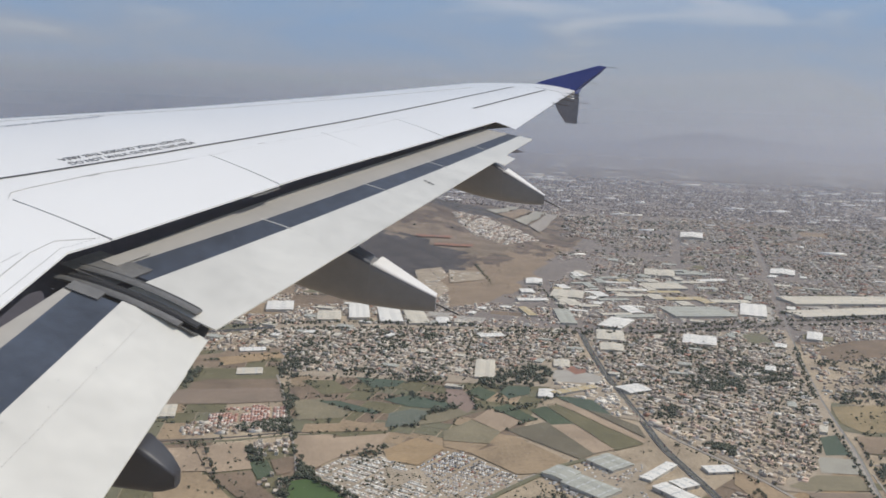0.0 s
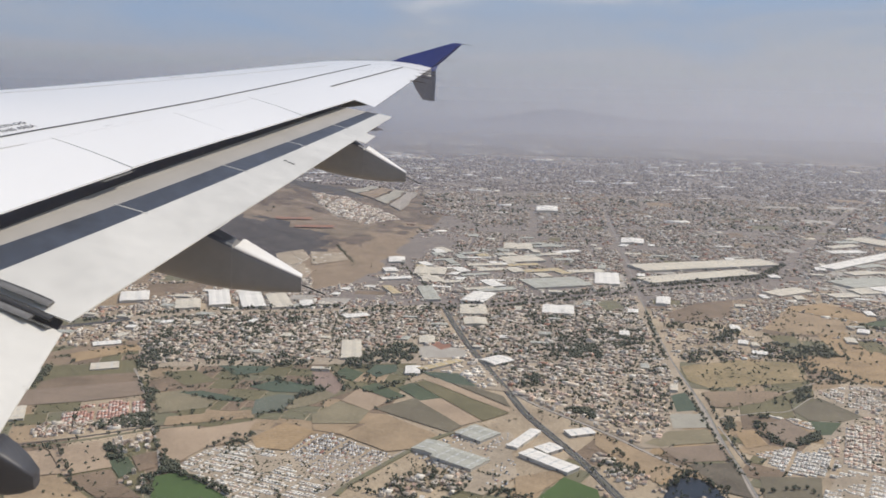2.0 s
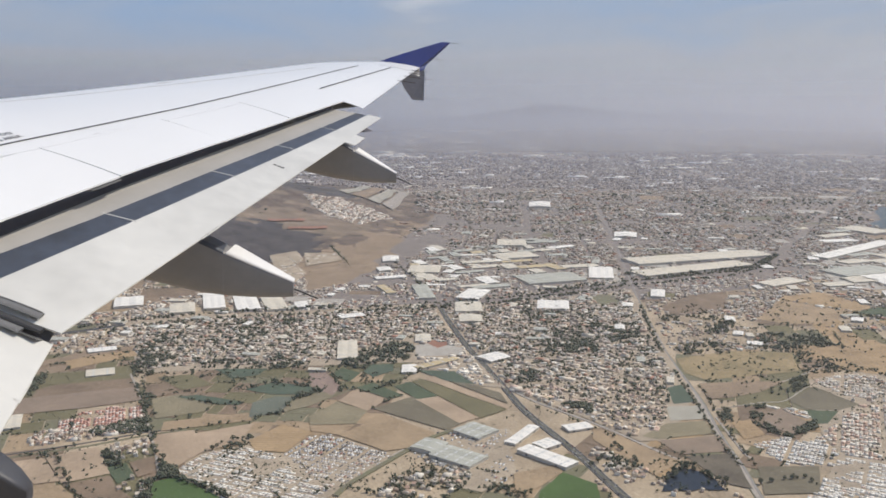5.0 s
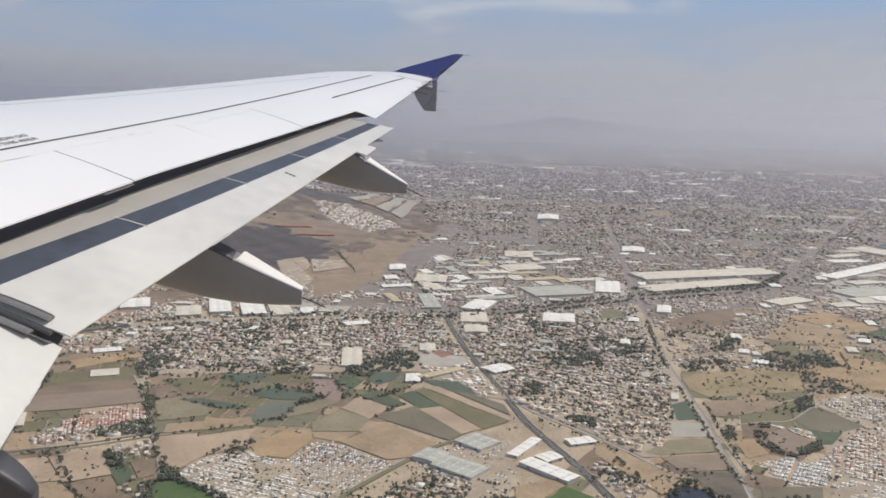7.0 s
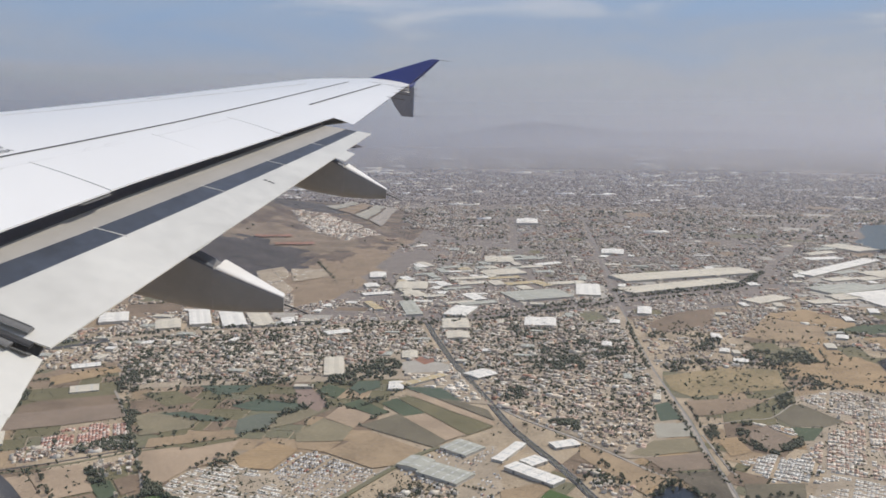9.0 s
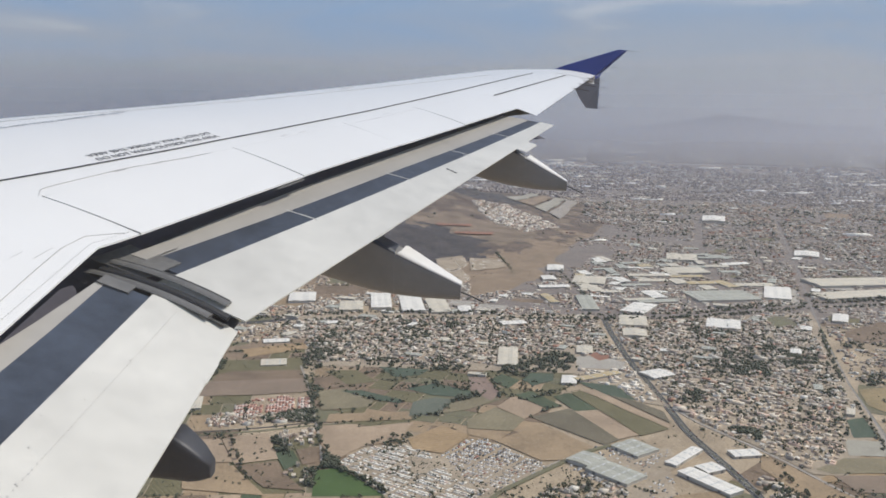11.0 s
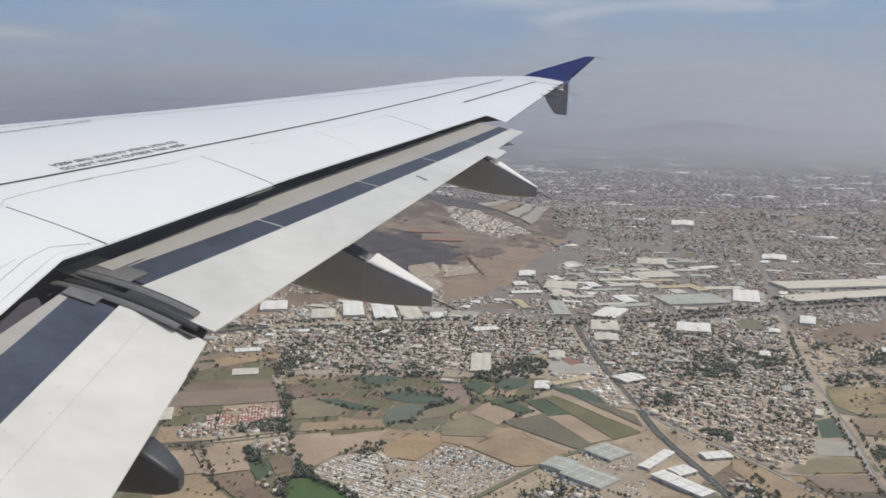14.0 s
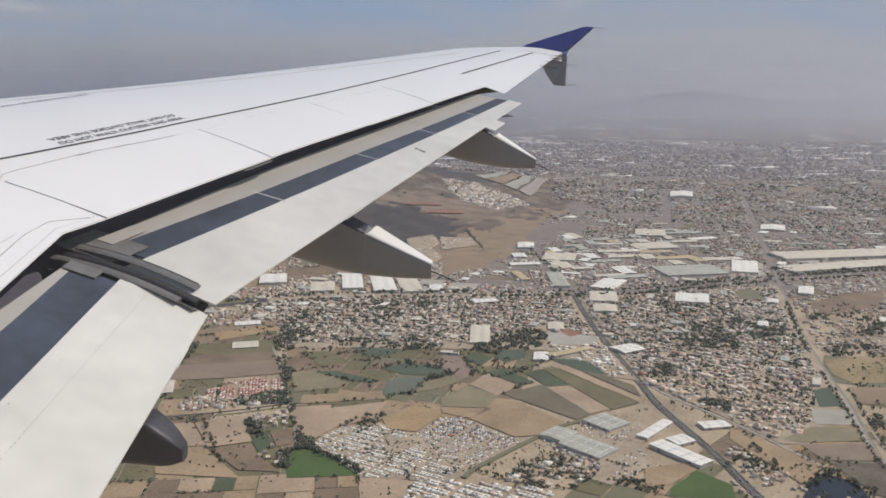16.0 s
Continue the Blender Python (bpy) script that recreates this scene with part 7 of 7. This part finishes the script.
def tree_source(seed, h):
    """A nearer tree: tapered trunk with limbs and a crown of small leaf clumps with gaps."""
    r = random.Random(seed)
    ob = new("tree")
    bm = tube([(0, 0, -0.1), (0.03, 0.02, h * 0.25), (0.0, 0.05, h * 0.5)], lambda s: 0.09 * h * (1 - 0.6 * s), 1.0, 6)
    for k in range(4):
        a = k * 1.6 + r.random()
        b2 = tube([(0, 0.03, h * 0.32), (math.cos(a) * h * 0.18, math.sin(a) * h * 0.18, h * 0.55), (math.cos(a) * h * 0.3, math.sin(a) * h * 0.3, h * 0.7)], lambda s: 0.035 * h * (1 - 0.7 * s), 1.0, 5)
        tmp = bpy.data.meshes.new("limb")
        b2.to_mesh(tmp)
        b2.free()
        bm.from_mesh(tmp)
        bpy.data.meshes.remove(tmp)
    part("trunk", bm, M_BARK, ob)
    bm = bmesh.new()
    for k in range(34):
        a, q = r.uniform(0, 6.3), h * 0.38 * math.sqrt(r.random())
        z = h * (0.42 + 0.55 * r.random())
        q *= 1.15 - abs(z / h - 0.62) * 1.3
        s = h * r.uniform(0.07, 0.14)
        m = Matrix.Translation((q * math.cos(a), q * math.sin(a), z)) @ Euler((r.random() * 6, r.random() * 6, 0)).to_matrix().to_4x4() @ Matrix.Diagonal((s, s * r.uniform(0.5, 1), s * r.uniform(0.5, 1), 1))
        ret = bmesh.ops.create_icosphere(bm, subdivisions=1, radius=1.0, matrix=m)
        for v in ret["verts"]:
            v.co += Vector((r.gauss(0, 1), r.gauss(0, 1), r.gauss(0, 1))) * s * 0.18
    part("crown", bm, M_LEAF, ob)
    return tagged(ob, "dusty dark green tree standing in dry ground", "tree", "trees by the fields")


rt = random.Random(3)
sources = [tree_source(s, h) for s, h in ((1, 3.0), (2, 2.4), (3, 3.6))]
spots = []
for path in ([(505, 166), (464, 148), (443, 136)], [(501, 108), (472, 99), (464, 93)], [(463, 91), (452, 76), (434, 59)], [(426, -170), (442, -188), (417, -204)], [(431, -18), (451, -37), (453, -59)], [(449, -138), (477, -160), (441, -164)], [(507, 139), (481, 123)], [(499, 80), (509, 72), (522, 56)], [(415, -219), (420, -245), (406, -250)], [(440, -269), (444, -282)]):
    for a, b in zip(path, path[1:]):
        n = int(math.dist(a, b) / 4.2)
        for k in range(n):
            t = (k + rt.random() * 0.6) / n
            spots.append((a[0] + (b[0] - a[0]) * t + rt.gauss(0, 0.8), a[1] + (b[1] - a[1]) * t + rt.gauss(0, 0.8)))
for k, (x, y) in enumerate(spots):
    m = pose(x, y, 0, 0, 0, rt.uniform(0, 360)) @ Matrix.Scale(rt.uniform(0.7, 1.15), 4)
    if k < 3:
        sources[k].matrix_world = m
    else:
        copy_thing(sources[k % 3], m)


# ---- single houses nearest the flight line ----
def house_source(w, d, h, tank, pitched):
    ob = new("house")
    bm = bmesh.new()
    bmesh.ops.create_cube(bm, size=1.0, matrix=Matrix.Translation((0, 0, h / 2)) @ Matrix.Diagonal((w, d, h, 1)))
    part("wall", bm, M_HOUSEWALL, ob)
    if pitched:
        rows = [[(x, y, z) for y, z in ((-d / 2 - 0.12, h), (0, h + 0.32 * d), (d / 2 + 0.12, h))] for x in (-w / 2 - 0.1, w / 2 + 0.1)]
        part("roof", sheet(rows, 0.08), M_HOUSEROOF, ob)
    else:
        bm = bmesh.new()
        for cx, cy, sx, sy in ((0, -d / 2 + 0.05, w, 0.1), (0, d / 2 - 0.05, w, 0.1), (-w / 2 + 0.05, 0, 0.1, d - 0.2), (w / 2 - 0.05, 0, 0.1, d - 0.2)):
            bmesh.ops.create_cube(bm, size=1.0, matrix=Matrix.Translation((cx, cy, h + 0.12)) @ Matrix.Diagonal((sx, sy, 0.26, 1)))
        part("parapet", bm, M_HOUSEWALL, ob)
        bm = bmesh.new()
        bmesh.ops.create_cube(bm, size=1.0, matrix=Matrix.Translation((w * 0.22, d * 0.15, h + 0.4)) @ Matrix.Diagonal((w * 0.3, d * 0.35, 0.8, 1)))
        part("stair_head", bm, M_HOUSEWALL, ob)
    if tank:
        bm = bmesh.new()
        bmesh.ops.create_cone(bm, cap_ends=True, segments=8, radius1=0.22, radius2=0.16, depth=0.5, matrix=Matrix.Translation((-w * 0.2, -d * 0.1, h + (0.55 if pitched else 0.27))))
        part("water_tank", bm, M_TANK, ob)
    for sx in (-0.25, 0.25):
        bm = bmesh.new()
        bmesh.ops.create_cube(bm, size=1.0, matrix=Matrix.Translation((-w / 2, d * sx, h * 0.62)) @ Matrix.Diagonal((0.06, 0.45, 0.45, 1)))
        part("window", bm, M_WINDOW, ob)
    return tagged(ob, "small rendered house with a flat roof" if not pitched else "small house with a pitched terracotta roof", "house", "houses near the highway")


kinds = [house_source(2.1, 2.4, 1.4, True, False), house_source(2.8, 2.1, 1.9, True, False), house_source(2.2, 2.7, 1.2, False, True)]
spots = []
for zone, count, turn in (([(575, -121), (518, -158), (488, -180), (512, -204), (584, -219), (588, -157)], 70, -30), ([(425, -12), (450, -31), (458, -63), (444, -71), (422, -53)], 22, -25), ([(441, 116), (466, 122), (469, 111), (440, 102)], 8, 20), ([(493, 135), (516, 138), (523, 120), (501, 112)], 16, 12), ([(443, -143), (465, -157), (441, -168), (419, -158)], 14, -30), ([(523, 184), (537, 189), (553, 130), (540, 126)], 40, 10), ([(530, -341), (576, -369), (554, -421), (521, -397)], 30, -32)):
    got = 0
    for _ in range(1500):
        if got >= count:
            break
        x, y = rt.uniform(min(c[0] for c in zone), max(c[0] for c in zone)), rt.uniform(min(c[1] for c in zone), max(c[1] for c in zone))
        if not inside(zone, x, y) or any(inside(p, x, y) for p in KEEP) or any(math.dist((x, y), s[:2]) < 3.6 for s in spots):
            continue
        spots.append((x, y, turn + rt.choice((0, 90)) + rt.gauss(0, 4)))
        got += 1
for k, (x, y, a) in enumerate(spots):
    m = pose(x, y, 0, 0, 0, a)
    if k < 3:
        kinds[k].matrix_world = m
    else:
        copy_thing(kinds[k % 3], m)


# ---- vehicles on the highway ----
def car_source():
    ob = new("car")
    bm = bmesh.new()
    bmesh.ops.create_cube(bm, size=1.0, matrix=Matrix.Translation((0, 0, 0.22)) @ Matrix.Diagonal((1.75, 0.7, 0.26, 1)))
    bmesh.ops.bevel(bm, geom=list(bm.edges), offset=0.06, segments=1, affect="EDGES")
    part("body", bm, M_CAR, ob)
    bm = bmesh.new()
    bmesh.ops.create_cone(bm, cap_ends=True, segments=4, radius1=0.62, radius2=0.42, depth=0.22, matrix=Matrix.Translation((-0.1, 0, 0.46)) @ Matrix.Diagonal((1.15, 0.68, 1, 1)) @ Matrix.Rotation(math.pi / 4, 4, "Z"))
    part("cabin", bm, M_WINDOW, ob)
    for x in (-0.52, 0.52):
        for y in (-0.32, 0.32):
            bm = bmesh.new()
            bmesh.ops.create_cone(bm, cap_ends=True, segments=8, radius1=0.13, radius2=0.13, depth=0.1, matrix=Matrix.Translation((x, y, 0.13)) @ Matrix.Rotation(math.pi / 2, 4, "X"))
            part("wheel", bm, M_SEALDARK, ob)
    return tagged(ob, "small car driving on the grey highway", "car", "cars on the highway")


car = car_source()
spots = []
for lane in (lane_a, lane_b):
    for a, b in zip(lane, lane[1:]):
        d = b - a
        for k in range(int(d.length / 3.5 + rt.random())):
            if a.x < 800 and rt.random() < 0.42:
                p = a.lerp(b, rt.random()) + Vector((-d.y, d.x)).normalized() * rt.choice((-0.5, 0.5))
                if all(math.dist(p, q[:2]) > 2.6 for q in spots):
                    spots.append((p.x, p.y, math.degrees(math.atan2(d.y, d.x))))
for k, (x, y, a) in enumerate(spots):
    if k:
        copy_thing(car, pose(x, y, 0.36, 0, 0, a))
    else:
        car.matrix_world = pose(x, y, 0.36, 0, 0, a)
